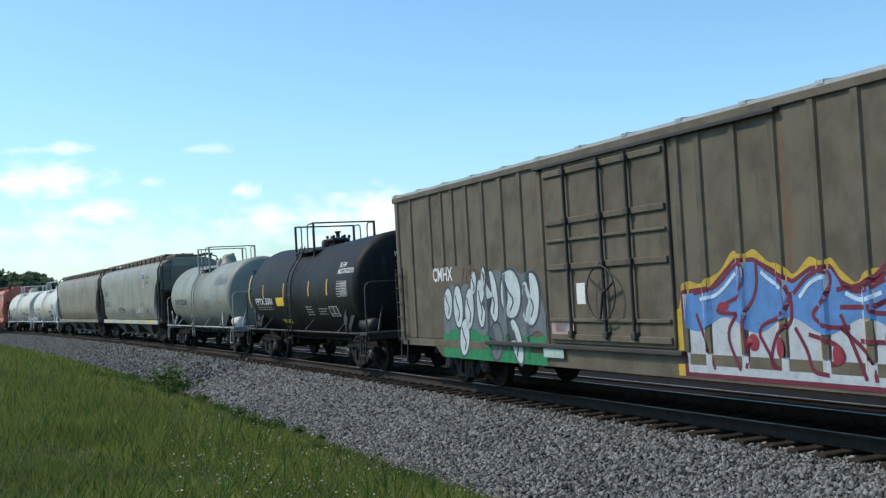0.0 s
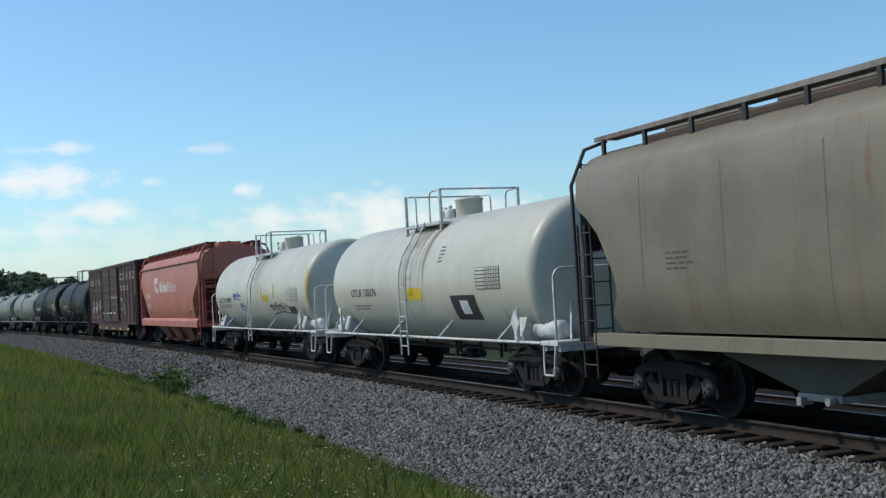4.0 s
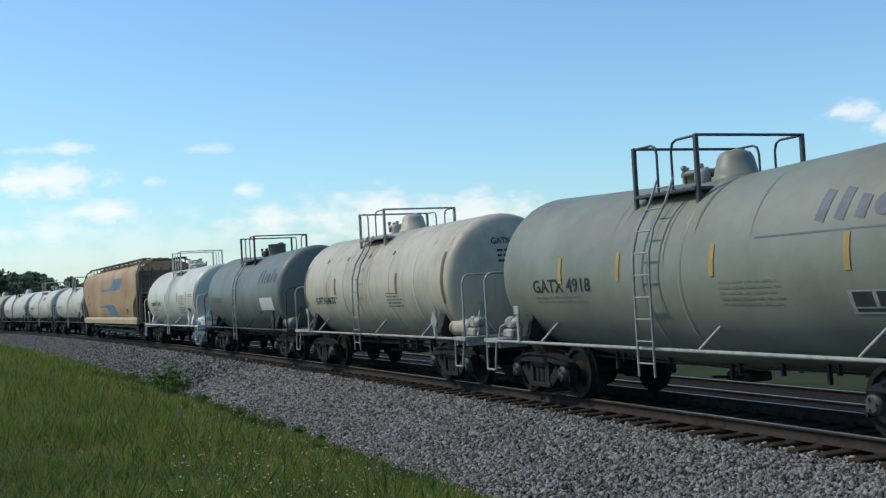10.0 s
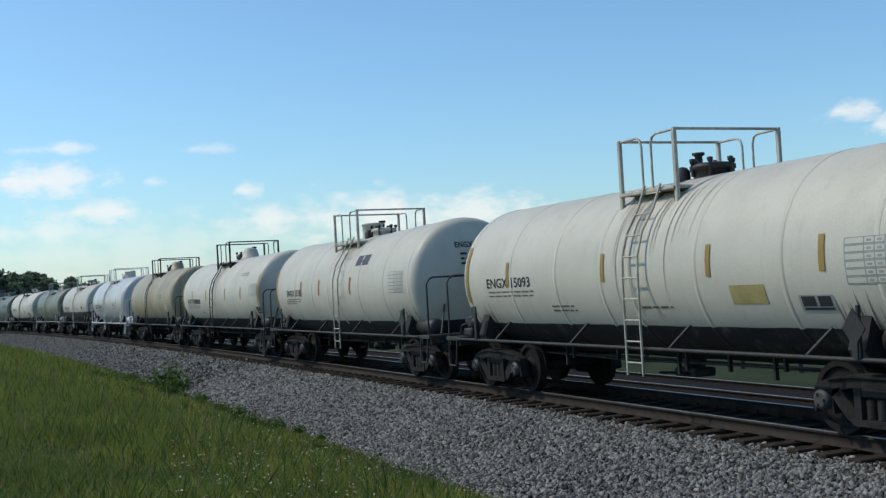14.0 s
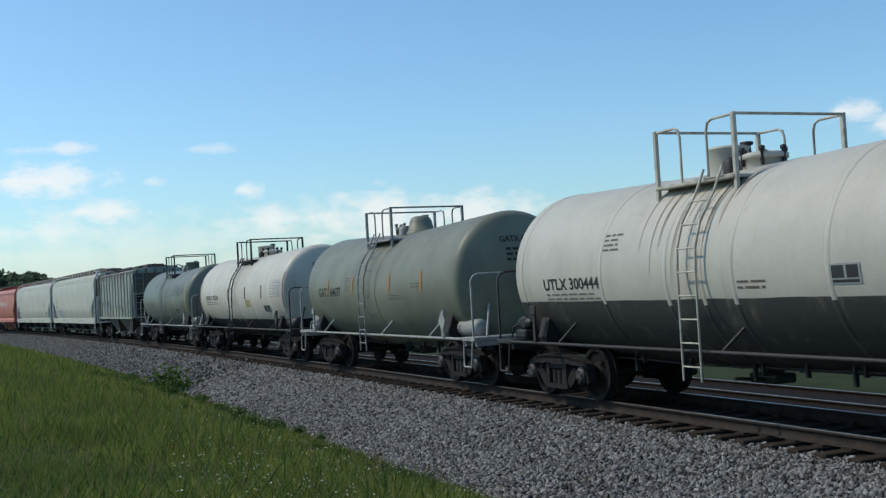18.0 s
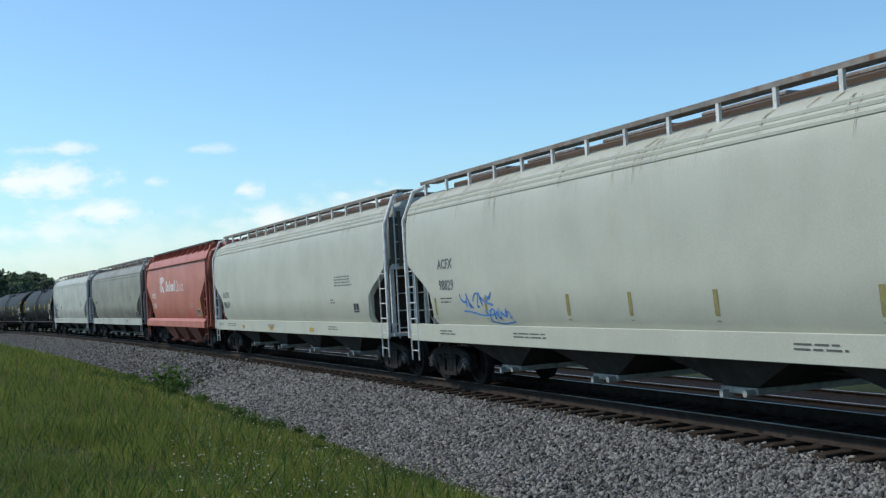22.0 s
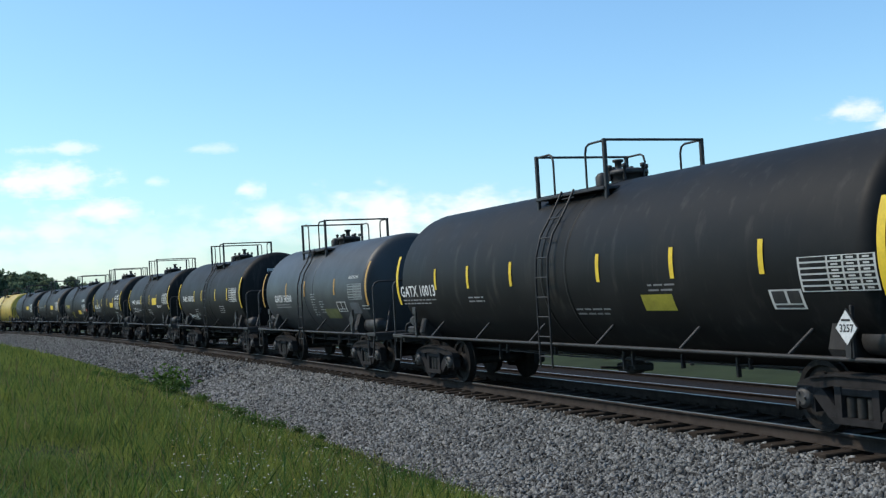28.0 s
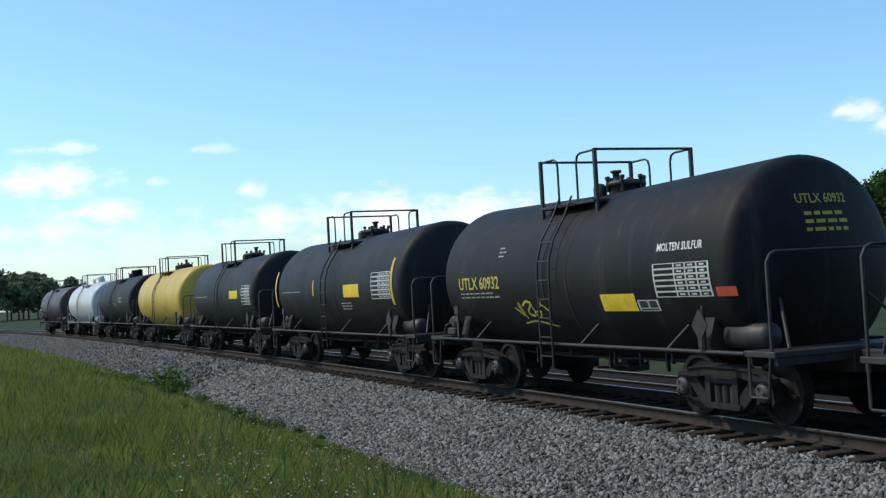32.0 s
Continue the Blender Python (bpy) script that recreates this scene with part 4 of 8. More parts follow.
    for k in (-1, 1):
        if c.get("slope"):
            low = [r for r in rows if r[0] < 3.05]
            m = Shape()
            for (za, wa, la), (zc_, wc, lb) in zip(low, low[1:]):
                m.add([(k * (la + 0.008), -wa + 0.11, za), (k * (la + 0.008), wa - 0.11, za), (k * (lb + 0.008), wc - 0.11, zc_), (k * (lb + 0.008), -wc + 0.11, zc_)], [(0, 1, 2, 3)])
            part("slope_sheet", m, c["slope"], car)
        if c.get("end_sheet"):
            sheet = part("end_sheet", Shape().box(min(k * lt, k * (lt + 0.012)), -1.44, 2.66, max(k * lt, k * (lt + 0.012)), 1.44, 3.78 if rz > 4.2 else 3.70), c["end_sheet"], car)
            for y in c.get("end_ribs", (-1.2, -0.72, -0.24, 0.24, 0.72, 1.2)):
                part("end_rib", cached(("end_rib", k), lambda: Shape().box(min(0, k * 0.07), -0.04, -0.68, max(0, k * 0.07), 0.04, 0.62, 0.01)), c["end_sheet"], sheet, at=(k * (lt + 0.01), y, 3.30))
    n = c.get("hatches", 6)
    for i in range(n):
        x = -lw + 0.6 + (i + 0.5) * (2 * lw - 1.2) / n
        part("hatch_cover", cached(("hatch_cover", n), lambda: Shape().box(-0.95, -0.46, 0, 0.95, 0.46, 0.07, 0.02).box(-0.8, -0.05, 0.07, 0.8, 0.05, 0.10)), c.get("roof", paint), trough, at=(x, 0, zt + 0.13))
    # hopper bays and outlets
    nb = c.get("bays", 3)
    x0, x1 = -h + 1.15, h - 1.15
    bw = (x1 - x0) / nb
    for i in range(nb):
        xc = x0 + (i + 0.5) * bw
        m = Shape()
        a, b2, zh, zl = bw / 2 - 0.02, c.get("bay_w", 0.34), z0 + 0.10, c.get("bay_z", 0.50)
        v = [(xc - a, -1.40, zh), (xc + a, -1.40, zh), (xc + a, 1.40, zh), (xc - a, 1.40, zh),
             (xc - b2, -1.02, zl), (xc + b2, -1.02, zl), (xc + b2, 1.02, zl), (xc - b2, 1.02, zl)]
        m.add(v, [(0, 1, 2, 3), (4, 7, 6, 5), (0, 4, 5, 1), (1, 5, 6, 2), (2, 6, 7, 3), (3, 7, 4, 0)])
        bay = part("hopper_bay", m, bay_m, car)
        part("outlet_gate", Shape().box(xc - 0.40, -1.06, zl - 0.09, xc + 0.40, 1.06, zl, 0.01).box(xc - 0.30, -1.16, zl - 0.14, xc - 0.22, -0.96, zl - 0.04).lathe([(-0.14, 0.05), (0.14, 0.05)], 8, "y", (xc + 0.3, -1.06, zl - 0.06)), c.get("gate", pipe_grey), bay)
    if c.get("train_pipe"):
        part("air_line", Shape().tube([(-h + 0.9, -1.25, 0.86), (h - 1.0, -1.25, 0.84)], 0.05, 8), pipe_grey, car)
        part("discharge_pipe", Shape().tube([(-h + 1.6, -1.05, 0.60), (0.0, -1.05, 0.58)], 0.07, 8), hop_bay_grey, car)
        part("discharge_pipe", Shape().tube([(0.2, -1.05, 0.55), (h - 1.6, -1.05, 0.52)], 0.08, 8), hop_bay_grey, car)
    # outside ribs or panel seams
    if c.get("ribs"):
        for x in c["ribs"]:
            for k in (-1, 1):
                part("side_post", cached(("hopper_post", k), lambda: Shape().prism([(-0.075, k * 0), (0.075, k * 0), (0.055, k * 0.06), (-0.055, k * 0.06)], zb + 0.02, eave + 0.1, "z")), paint, car, at=(x, k * (rows[1][1] - 0.005), 0))
    else:
        ns = c.get("seams", 7)
        for i in range(ns):
            x = -h + 0.1 + i * (2 * h - 0.2) / (ns - 1)
            part("panel_seam", side.patch(Shape(), x - 0.012, zb + 0.12, x + 0.012, eave - 0.05, 0.004), paint, body)
    for z, t in c.get("mouldings", ()):
        for k in (-1, 1):
            part("eave_moulding", Shape().box(-lt + 0.12, min(k * (side.at(0, z)[1] * -1 - 0.02), k * (-side.at(0, z)[1] + t)), z - 0.03, lt - 0.12, max(k * (-side.at(0, z)[1] - 0.02), k * (-side.at(0, z)[1] + t)), z + 0.03, 0.008), c.get("mould", paint), car)
    # fittings low on the side
    part("brake_rigging", Shape().tube([(-h + 0.9, -0.35, 0.70), (h - 0.9, -0.30, 0.68)], 0.03, 5), under_black, car)
    part("air_reservoir", Shape().lathe([(-0.47, 0.002), (-0.45, 0.12), (-0.38, 0.185), (0.38, 0.185), (0.45, 0.12), (0.47, 0.002)], 16, "y", (h + 1.0, 0.1, 1.30)), trim, car)
    part("hand_brake_wheel", Shape().tube([(lt + 0.10, 0.6 + 0.27 * math.cos(a), 2.1 + 0.27 * math.sin(a)) for a in np.linspace(0, math.tau, 17)[:-1]], 0.018, 5, closed=True)
         .box(lt - 0.02, 0.5, 1.85, lt + 0.07, 0.7, 2.35, 0.02), trim, car)
    # paint
    col = ink(c.get("ink", BLACK))
    side_paint(car, c, side, rng, col)
    sill_side = Side([0, 5], [1.566 + c.get("shelf", 0.0)] * 2)
    for (x0, x1, rgb) in c.get("sill_marks", ()):
        part("sill_stripe", sill_side.patch(Shape(), x0, z0 + 0.08, x1, z0 + 0.20), ink(rgb), car)
    for (x0, w) in c.get("sill_lines", ()):
        part("stencil_text", lines(sill_side, Shape(), x0, z0 + 0.25, w, 2, h=0.024, gap=0.06, rng=rng), ink((0.10, 0.10, 0.09)), car)["kind"] = "stuff"
    if c.get("extra"):
        c["extra"](car, side, h)
    truck(car, h, q0, c.get("iron"))
    truck(car, -h, q0, c.get("iron"))
    couplers(car, c["of"], c["or"])
    return car


def crest_and_wordmark(car, side, h):
    """Striped crest and a two-weight wordmark, as plain shapes."""
    x0, z0 = -3.02, 2.52
    crest = None
    for i in range(4):
        r = 0.40 - 0.095 * i
        pts = [(x0 + 0.10 + 0.17 * i, z0)] + [(x0 + 0.50 + r * 1.2 * math.cos(a), z0 + 0.40 + (r * 0.50) * (1 + math.sin(a)) * 0.5 + 0.06 * (3 - i) * 0.5) for a in np.linspace(math.pi, -0.9, 12)]
        o = part("crest_stripe", stroke(side, Shape(), pts, 0.055), ink(WHITE), crest or car, "white striped crest" if crest is None else "")
        crest = crest or o
    part("crest_stripe", stroke(side, Shape(), [(x0 + 0.62, z0 + 0.26), (x0 + 1.02, z0)], 0.16), ink(WHITE), crest)
    brand_letters(car, side, -1.60, 2.53, 2.22, 0.50, "OoBooB", 0.11, WHITE, 0.0, "bold white wordmark")
    brand_letters(car, side, 0.72, 2.51, 1.52, 0.46, "Oobo", 0.045, WHITE, 0.0, "thin white wordmark")


def shield_emblem(car, side, h):
    x, z = 4.94, 3.22
    pts = lambda k: [(x + dx * k, z + dz * k) for dx, dz in ((-0.36, 0.34), (-0.18, 0.42), (0.18, 0.42), (0.36, 0.34), (0.33, 0.1), (0.34, -0.25), (0.16, -0.40), (0, -0.47), (-0.16, -0.40), (-0.34, -0.25), (-0.33, 0.1))]
    em = part("emblem", side.blob(Shape(), pts(0.86), 0.006), ink((0.50, 0.50, 0.50)), car, "red, white and blue shield emblem")
    part("emblem_field", side.patch(Shape(), x - 0.26, z + 0.05, x + 0.26, z + 0.30, 0.012), ink((0.12, 0.14, 0.24)), em)
    m = Shape()
    for i in range(5):
        side.patch(m, x - 0.235 + i * 0.105, z - 0.29 + 0.05 * abs(i - 2), x - 0.19 + i * 0.105, z + 0.03, 0.012)
    part("emblem_stripes", m, ink((0.38, 0.17, 0.14)), em)
    for j, w in enumerate(("BUILDING", "AMERICA")):
        part("lettering", side.text(w, x + 0.60, z + 0.06 - j * 0.26, 0.15, 0.92), ink((0.16, 0.16, 0.18)), car)


def worn_letters(car, side, c):
    """Rows of worn white letter shapes on the old boxcar."""
    pale = (0.42, 0.38, 0.36)
    brand_letters(car, side, -7.45, 3.31, 5.0, 0.40, "OOBBOBBO", 0.09, pale, 0.0, "worn white wordmark")
    brand_letters(car, side, 3.19, 3.41, 4.2, 0.42, "OOBBOBO", 0.09, pale, 0.0, "worn white wordmark")
    brand_letters(car, side, 3.25, 2.84, 2.4, 0.30, "OBOBB", 0.07, pale, 0.0, "worn white slogan")
    part("lettering", Side([0, 6], [1.603, 1.603]).text("DOOR OPENING W 15-0 H 10-3", 0.68, 2.44, 0.11), ink(WHITE), car)
    brand_letters(car, side, -6.69, 1.92, 3.1, 0.38, "OBOOBO", 0.07, pale, 0.0, "worn white car number")


def roof_drips(car, side, h):
    """Thin dirty runs below the roof walk of a pale hopper."""
    g = random.Random(int(h * 100) + 3)
    for tone in ((0.40, 0.38, 0.29), (0.33, 0.28, 0.19)):
        m = Shape()
        for _ in range(46):
            x, wd, top, deep = g.uniform(-h - 1.2, h + 1.2), g.uniform(0.006, 0.028), g.uniform(3.95, 4.14), g.uniform(0.12, 0.55) if g.random() < 0.9 else g.uniform(0.6, 1.1)
            v = []
            for j in range(9):
                t = j / 8
                v += [side.at(x - wd * (1 - 0.8 * t), top - deep * t, 0.021), side.at(x + wd * (1 - 0.8 * t), top - deep * t, 0.021)]
            m.add(v, [(2 * j, 2 * j + 1, 2 * j + 3, 2 * j + 2) for j in range(8)])
        part("dirt_run", m, ink(tone), car)["kind"] = "stuff"


def rust_runs(car, side, h):
    """Rust that has run down from the roof's edge, panel by panel, and the low hatch covers' frames."""
    g = random.Random(26)
    for k, (tone, n, low, high, far) in enumerate((((0.150, 0.078, 0.052), 150, 0.04, 0.20, 0.34), ((0.215, 0.130, 0.085), 190, 0.05, 0.42, 1.15))):
        m = Shape()
        for _ in range(n):
            x, wd = g.uniform(-h - 0.65, h + 0.65), g.uniform(0.006, 0.030 if k else 0.085)
            deep = g.uniform(low, high) if g.random() < 0.85 else g.uniform(high, far)
            v = []
            for j in range(8):
                t = j / 7
                ww = wd * (1 - t) ** (0.5 if k == 0 else 0.9) + 0.002
                v += [side.at(x - ww, 3.84 - deep * t, 0.005 - 0.002 * k), side.at(x + ww, 3.84 - deep * t, 0.005 - 0.002 * k)]
            m.add(v, [(2 * j, 2 * j + 1, 2 * j + 3, 2 * j + 2) for j in range(7)])
        part("rust_run", m, surface("rust_stain_%d" % k, tone, rough=0.9, dark=0.6, spot_scale=3, streak=0.4, dirt=(0.24, 0.17, 0.12), bump=0.1), car)["kind"] = "stuff"
    for x0, x1 in ((-3.7, -1.8), (-0.1, 2.3), (4.1, 5.2), (-5.4, -4.6)):
        part("roof_hatch", Shape().box(x0, -1.05, 3.94, x1, 1.05, 4.06, 0.02).box(x0 + 0.1, -1.08, 4.06, x1 - 0.1, -0.98, 4.10), roof_dark, car)


def blue_swooshes(car, side, h):
    """Two faded swooshes: a thin tail that swells into a slanted blade."""
    upper = (np.array([-2.13, 0.6, 1.27, 1.8, 2.39, 3.0, 4.11, 4.7, 5.22]), [2.88, 2.90, 2.92, 2.91, 2.90, 2.90, 2.92, 3.14, 3.52], [2.99, 3.02, 3.08, 3.30, 3.53, 3.55, 3.55, 3.54, 3.53])
    lower = (np.array([-2.85, -1.0, -0.2, 0.09, 0.5, 0.9, 2.0, 2.8, 3.32]), [1.93, 1.95, 1.90, 1.78, 1.56, 1.45, 1.43, 1.45, 1.47], [2.02, 2.06, 2.08, 2.08, 2.09, 2.09, 2.07, 1.86, 1.49])
    for k, (xs, lo, hi) in enumerate((upper, lower)):
        m = Shape()
        xx = np.linspace(xs[0], xs[-1], 40)
        a, b = np.interp(xx, xs, lo), np.interp(xx, xs, hi)
        m.add([side.at(x, p + (q - p) * t) for x, p, q in zip(xx, a, b) for t in np.linspace(0, 1, 6)], [(6 * i + j, 6 * i + 6 + j, 6 * i + 7 + j, 6 * i + j + 1) for i in range(len(xx) - 1) for j in range(5)], True)
        part("painted_swoosh", m, surface("swoosh_blue_%d" % k, ((0.095, 0.175, 0.26), (0.060, 0.145, 0.255))[k], rough=0.6, dark=0.65, spot_scale=1.2, streak=0.6, dirt=(0.30, 0.22, 0.12), bump=0.0), car, "faded blue painted swoosh")
    g = random.Random(16)
    lw = h + 1.0
    for k, tone in enumerate(((0.22, 0.125, 0.06), (0.40, 0.31, 0.17), (0.34, 0.17, 0.065))):
        m = Shape()
        for i in range(14 if k == 0 else 18):
            x = -lw + 0.25 + i * (2 * lw - 0.5) / 13 + g.gauss(0, 0.05) if k == 0 else g.uniform(-lw, lw)
            wd, top, deep = g.uniform(0.007, 0.016) if k == 0 else g.uniform(0.01, 0.05), 4.12 - 0.30 * (k > 0) * g.random(), g.uniform(0.35, 0.9) if k == 0 else g.uniform(0.5, 2.2)
            drift = g.uniform(-0.06, 0.06)
            v = []
            for j in range(13):
                t = j / 12
                ww, xx_ = wd * (1 - 0.85 * t), x + drift * t
                v += [side.at(xx_ - ww, top - deep * t, 0.004 + 0.0015 * k), side.at(xx_ + ww, top - deep * t, 0.004 + 0.0015 * k)]
            m.add(v, [(2 * j, 2 * j + 1, 2 * j + 3, 2 * j + 2) for j in range(12)], True)
        part("dirt_run", m, ink(tone), car)["kind"] = "stuff"


# ---- boxcars ----
def boxcar(c):
    h = (c["qr"] - c["qf"]) / 2
    q0 = (c["qr"] + c["qf"]) / 2
    rng = random.Random(c["i"])
    car = blank("boxcar", c["label"], "boxcar", group="cars of the freight train")
    paint, trim = c["paint"], c["trim"]
    w, l, zb, ze, zr = 1.50, c["half"], c["zb"], c["ze"], c["zr"]
    part("car_body", Shape().box(-l, -w, zb, l, w, ze, 0.02), paint, car)
    side = Side([0, 6], [w + 0.002, w + 0.002])
    # roof with raised seams and a side fascia
    m = Shape().prism([(-w - 0.03, ze), (w + 0.03, ze), (w + 0.03, ze + 0.06), (0, zr), (-w - 0.03, ze + 0.06)], -l - 0.02, l + 0.02, "x")
    roof = part("roof", m, c["roof"], car)
    n = c.get("seams", 13)
    for i in range(n):
        x = -l + 0.15 + i * (2 * l - 0.3) / (n - 1)
        part("roof_rib", cached(("roof_rib", c["i"]), lambda: Shape().prism([(-w - 0.04, ze + 0.03), (-w - 0.04, ze + 0.08), (0, zr + 0.05), (w + 0.04, ze + 0.08), (w + 0.04, ze + 0.03), (0, zr - 0.02)], -0.07, 0.07, "x")), c["roof"], roof, at=(x, 0, 0))
    for k in (-1, 1):
        part("roof_fascia", Shape().box(-l, min(k * w, k * (w + 0.05)), ze - 0.10, l, max(k * w, k * (w + 0.05)), ze + 0.01, 0.01), c.get("fascia", trim), car)
        m = Shape().box(-l, min(k * (w - 0.06), k * (w + 0.01)), zb - 0.16, l, max(k * (w - 0.06), k * (w + 0.001)), zb, 0.006)
        if c.get("belly"):
            bx = c.get("belly_x", h - 1.0)
            m.prism([(-bx, zb - 0.02), (-bx + 0.6, c["belly"]), (bx - 0.6, c["belly"]), (bx, zb - 0.02)], k * (w - 0.02) - 0.02, k * (w - 0.02) + 0.02)
        part("side_sill", m, paint, car)
        # ends: pressed corrugations, ladders, platform
        end = k * l
        for z in np.arange(zb + 0.35, ze - 0.25, 0.36):
            part("end_corrugation", cached(("end_corr", k), lambda: Shape().prism([(0, -0.12), (k * 0.09, -0.03), (k * 0.09, 0.03), (0, 0.12)], -1.36, 1.36, "y")), paint, car, at=(end, 0, float(z)))
        part("end_platform", Shape().box(min(end, end + k * 0.30), -0.9, zb, max(end, end + k * 0.30), 0.9, zb + 0.05), trim, car)
        part("stub_sill", Shape().box(min(k * (h - 1), end + k * 0.45), -0.2, 0.66, max(k * (h - 1), end + k * 0.45), 0.2, zb, 0.01), under_black, car)
        part("bolster", Shape().prism([(-1.45, zb - 0.12), (-1.45, zb), (1.45, zb), (1.45, zb - 0.12), (0.3, 0.74), (-0.3, 0.74)], k * h - 0.16, k * h + 0.16, "x"), under_black, car)
        for y in (-1, 1):
            ladder(car, "side_ladder", lambda t, kk, k=k, y=y: (k * (l - 0.30) + kk, y * (w + 0.08), 2.55 + (zb - 0.05 - 2.55) * t), 5, trim, 0.40)
            hoop_step(car, k * (l - 0.30), y * (w + 0.02), trim, z0=zb - 0.05)
        ladder(car, "end_ladder", lambda t, kk, k=k: (end + k * 0.12, -1.15 + kk, 2.6 + (zb - 2.6) * t), 5, trim, 0.40)
    part("centre_sill", Shape().box(-h, -0.25, 0.62, h, 0.25, zb - 0.02), under_black, car)
    for x in np.linspace(-h + 1.2, h - 1.2, 8):
        part("cross_bearer", cached(("cross_bearer", c["i"]), lambda: Shape().prism([(-1.42, zb - 0.16), (1.42, zb - 0.16), (0.4, 0.62), (-0.4, 0.62)], -0.05, 0.05, "x")), under_black, car, at=(float(x), 0, 0))
    # outside posts
    d0, d1 = c["door"]
    for x in c["posts"]:
        z0 = c.get("short", {}).get(round(x, 2), zb + 0.02)
        for k in (-1, 1):
            if k > 0:
                z0 = zb + 0.02
            key = ("box_post", c["i"], k, z0)
            me = cached(key, lambda: Shape().prism([(-0.085, 0), (0.085, 0), (0.055, k * 0.036), (-0.055, k * 0.036)], z0, ze - 0.10, "z"))
            part("side_post", me, paint, car, at=(x, k * (w - 0.002), 0))
    c["door_fn"](car, c, w, side)
    col = ink(c.get("ink", WHITE))
    side_paint(car, c, side, rng, col)
    if c.get("extra"):
        c["extra"](car, side, c)
    truck(car, h, q0)
    truck(car, -h, q0)
    couplers(car, c["of"], c["or"])
    return car


def plug_door(car, c, w, side):
    """One sliding plug door with a frame of bars, lock rods and a turning wheel."""
    d0, d1 = c["door"]
    for k in (-1, 1):
        m = Shape().box(d0, min(k * w, k * (w + 0.05)), c["zb"] + 0.05, d1, max(k * w, k * (w + 0.05)), c["ze"] - 0.12, 0.012)
        door = part("door", m, c["paint"], car)
        wd = d1 - d0
        for z, t in ((c["ze"] - 0.28, 0.05), (3.05, 0.05), (2.74, 0.025), (2.30, 0.05), (1.42, 0.03), (1.14, 0.05)):
            part("door_bar", Shape().box(d0 + 0.04, min(k * (w + 0.045), k * (w + 0.09)), z - t, d1 - 0.04, max(k * (w + 0.045), k * (w + 0.09)), z + t, 0.01), c["paint"], door)
        for f in (0.22, 0.52, 0.74):
            x = d0 + wd * f
            part("lock_rod", Shape().tube([(x, k * (w + 0.11), c["zb"] + 0.15), (x, k * (w + 0.11), c["ze"] - 0.18)], 0.03, 6), c["trim"], door)
            for z in (c["ze"] - 0.3, 3.05, 2.3, 1.2):
                part("rod_guide", cached(("rod_guide", k), lambda: Shape().box(-0.06, min(k * 0.05, k * 0.15), -0.05, 0.06, max(k * 0.05, k * 0.15), 0.05, 0.01)), c["trim"], door, at=(x, k * w, z))
        cx, cz = d0 + wd * 0.52, 1.85
        wh = Shape().tube([(cx + 0.42 * math.cos(a), k * (w + 0.17), cz + 0.42 * math.sin(a)) for a in np.linspace(0, math.tau, 25)[:-1]], 0.013, 5, closed=True)
        for j in range(3):
            a = 0.4 + j * math.tau / 3
            wh.tube([(cx, k * (w + 0.14), cz), (cx + 0.42 * math.cos(a), k * (w + 0.17), cz + 0.42 * math.sin(a))], 0.022, 5)
        part("locking_wheel", wh, c["trim"], door)
        part("door_rail", Shape().box(d0 - 2.6, min(k * w, k * (w + 0.10)), c["zb"] - 0.04, d1 + 0.2, max(k * w, k * (w + 0.10)), c["zb"] + 0.03, 0.01), c["trim"], car)
        part("door_rail", Shape().box(d0 - 0.3, min(k * w, k * (w + 0.10)), c["ze"] - 0.16, d1 + 2.4, max(k * w, k * (w + 0.10)), c["ze"] - 0.10, 0.01), c["trim"], car)
    part("route_card", side.patch(Shape(), d0 + 0.95, 1.68, d0 + 1.22, 2.02, 0.055), ink(WHITE), car)


def double_door(car, c, w, side):
    """Two ribbed leaves side by side."""
    d0, d1 = c["door"]
    mid = (d0 + d1) / 2
    for k in (-1, 1):
        for a, b in ((d0, mid - 0.02), (mid + 0.02, d1)):
            m = Shape().box(a, min(k * w, k * (w + 0.06)), c["zb"] + 0.06, b, max(k * w, k * (w + 0.06)), c["ze"] - 0.12, 0.012)
            door = part("door", m, c["door_paint"], car)
            for z in np.linspace(c["zb"] + 0.45, c["ze"] - 0.55, 6):
                part("door_pressing", cached(("door_pressing", k, round(b - a, 2)), lambda: Shape().prism([(k * 0, -0.05), (k * 0.04, -0.02), (k * 0.04, 0.02), (k * 0, 0.05)], 0.06, b - a - 0.06, "x")), c["door_paint"], door, at=(a, k * (w + 0.058), float(z)))
            for x in (a + 0.05, b - 0.05):
                part("door_stile", cached(("door_stile", k), lambda: Shape().box(-0.05, min(0, k * 0.05), c["zb"] + 0.06, 0.05, max(0, k * 0.05), c["ze"] - 0.12, 0.01)), c["door_paint"], door, at=(x, k * (w + 0.055), 0))
        part("door_rail", Shape().box(d0 - 0.1, min(k * w, k * (w + 0.10)), c["zb"] - 0.02, d1 + 0.3, max(k * w, k * (w + 0.10)), c["zb"] + 0.05, 0.01), c["trim"], car)
        part("lock_rod", Shape().tube([(d1 + 0.06, k * (w + 0.09), c["zb"] + 0.1), (d1 + 0.06, k * (w + 0.09), c["ze"] - 0.2)], 0.03, 6), c["trim"], car)
    part("door_handle", Shape().box(mid - 0.10, -w - 0.16, 1.70, mid + 0.16, -w - 0.07, 1.78, 0.01), c["trim"], car)


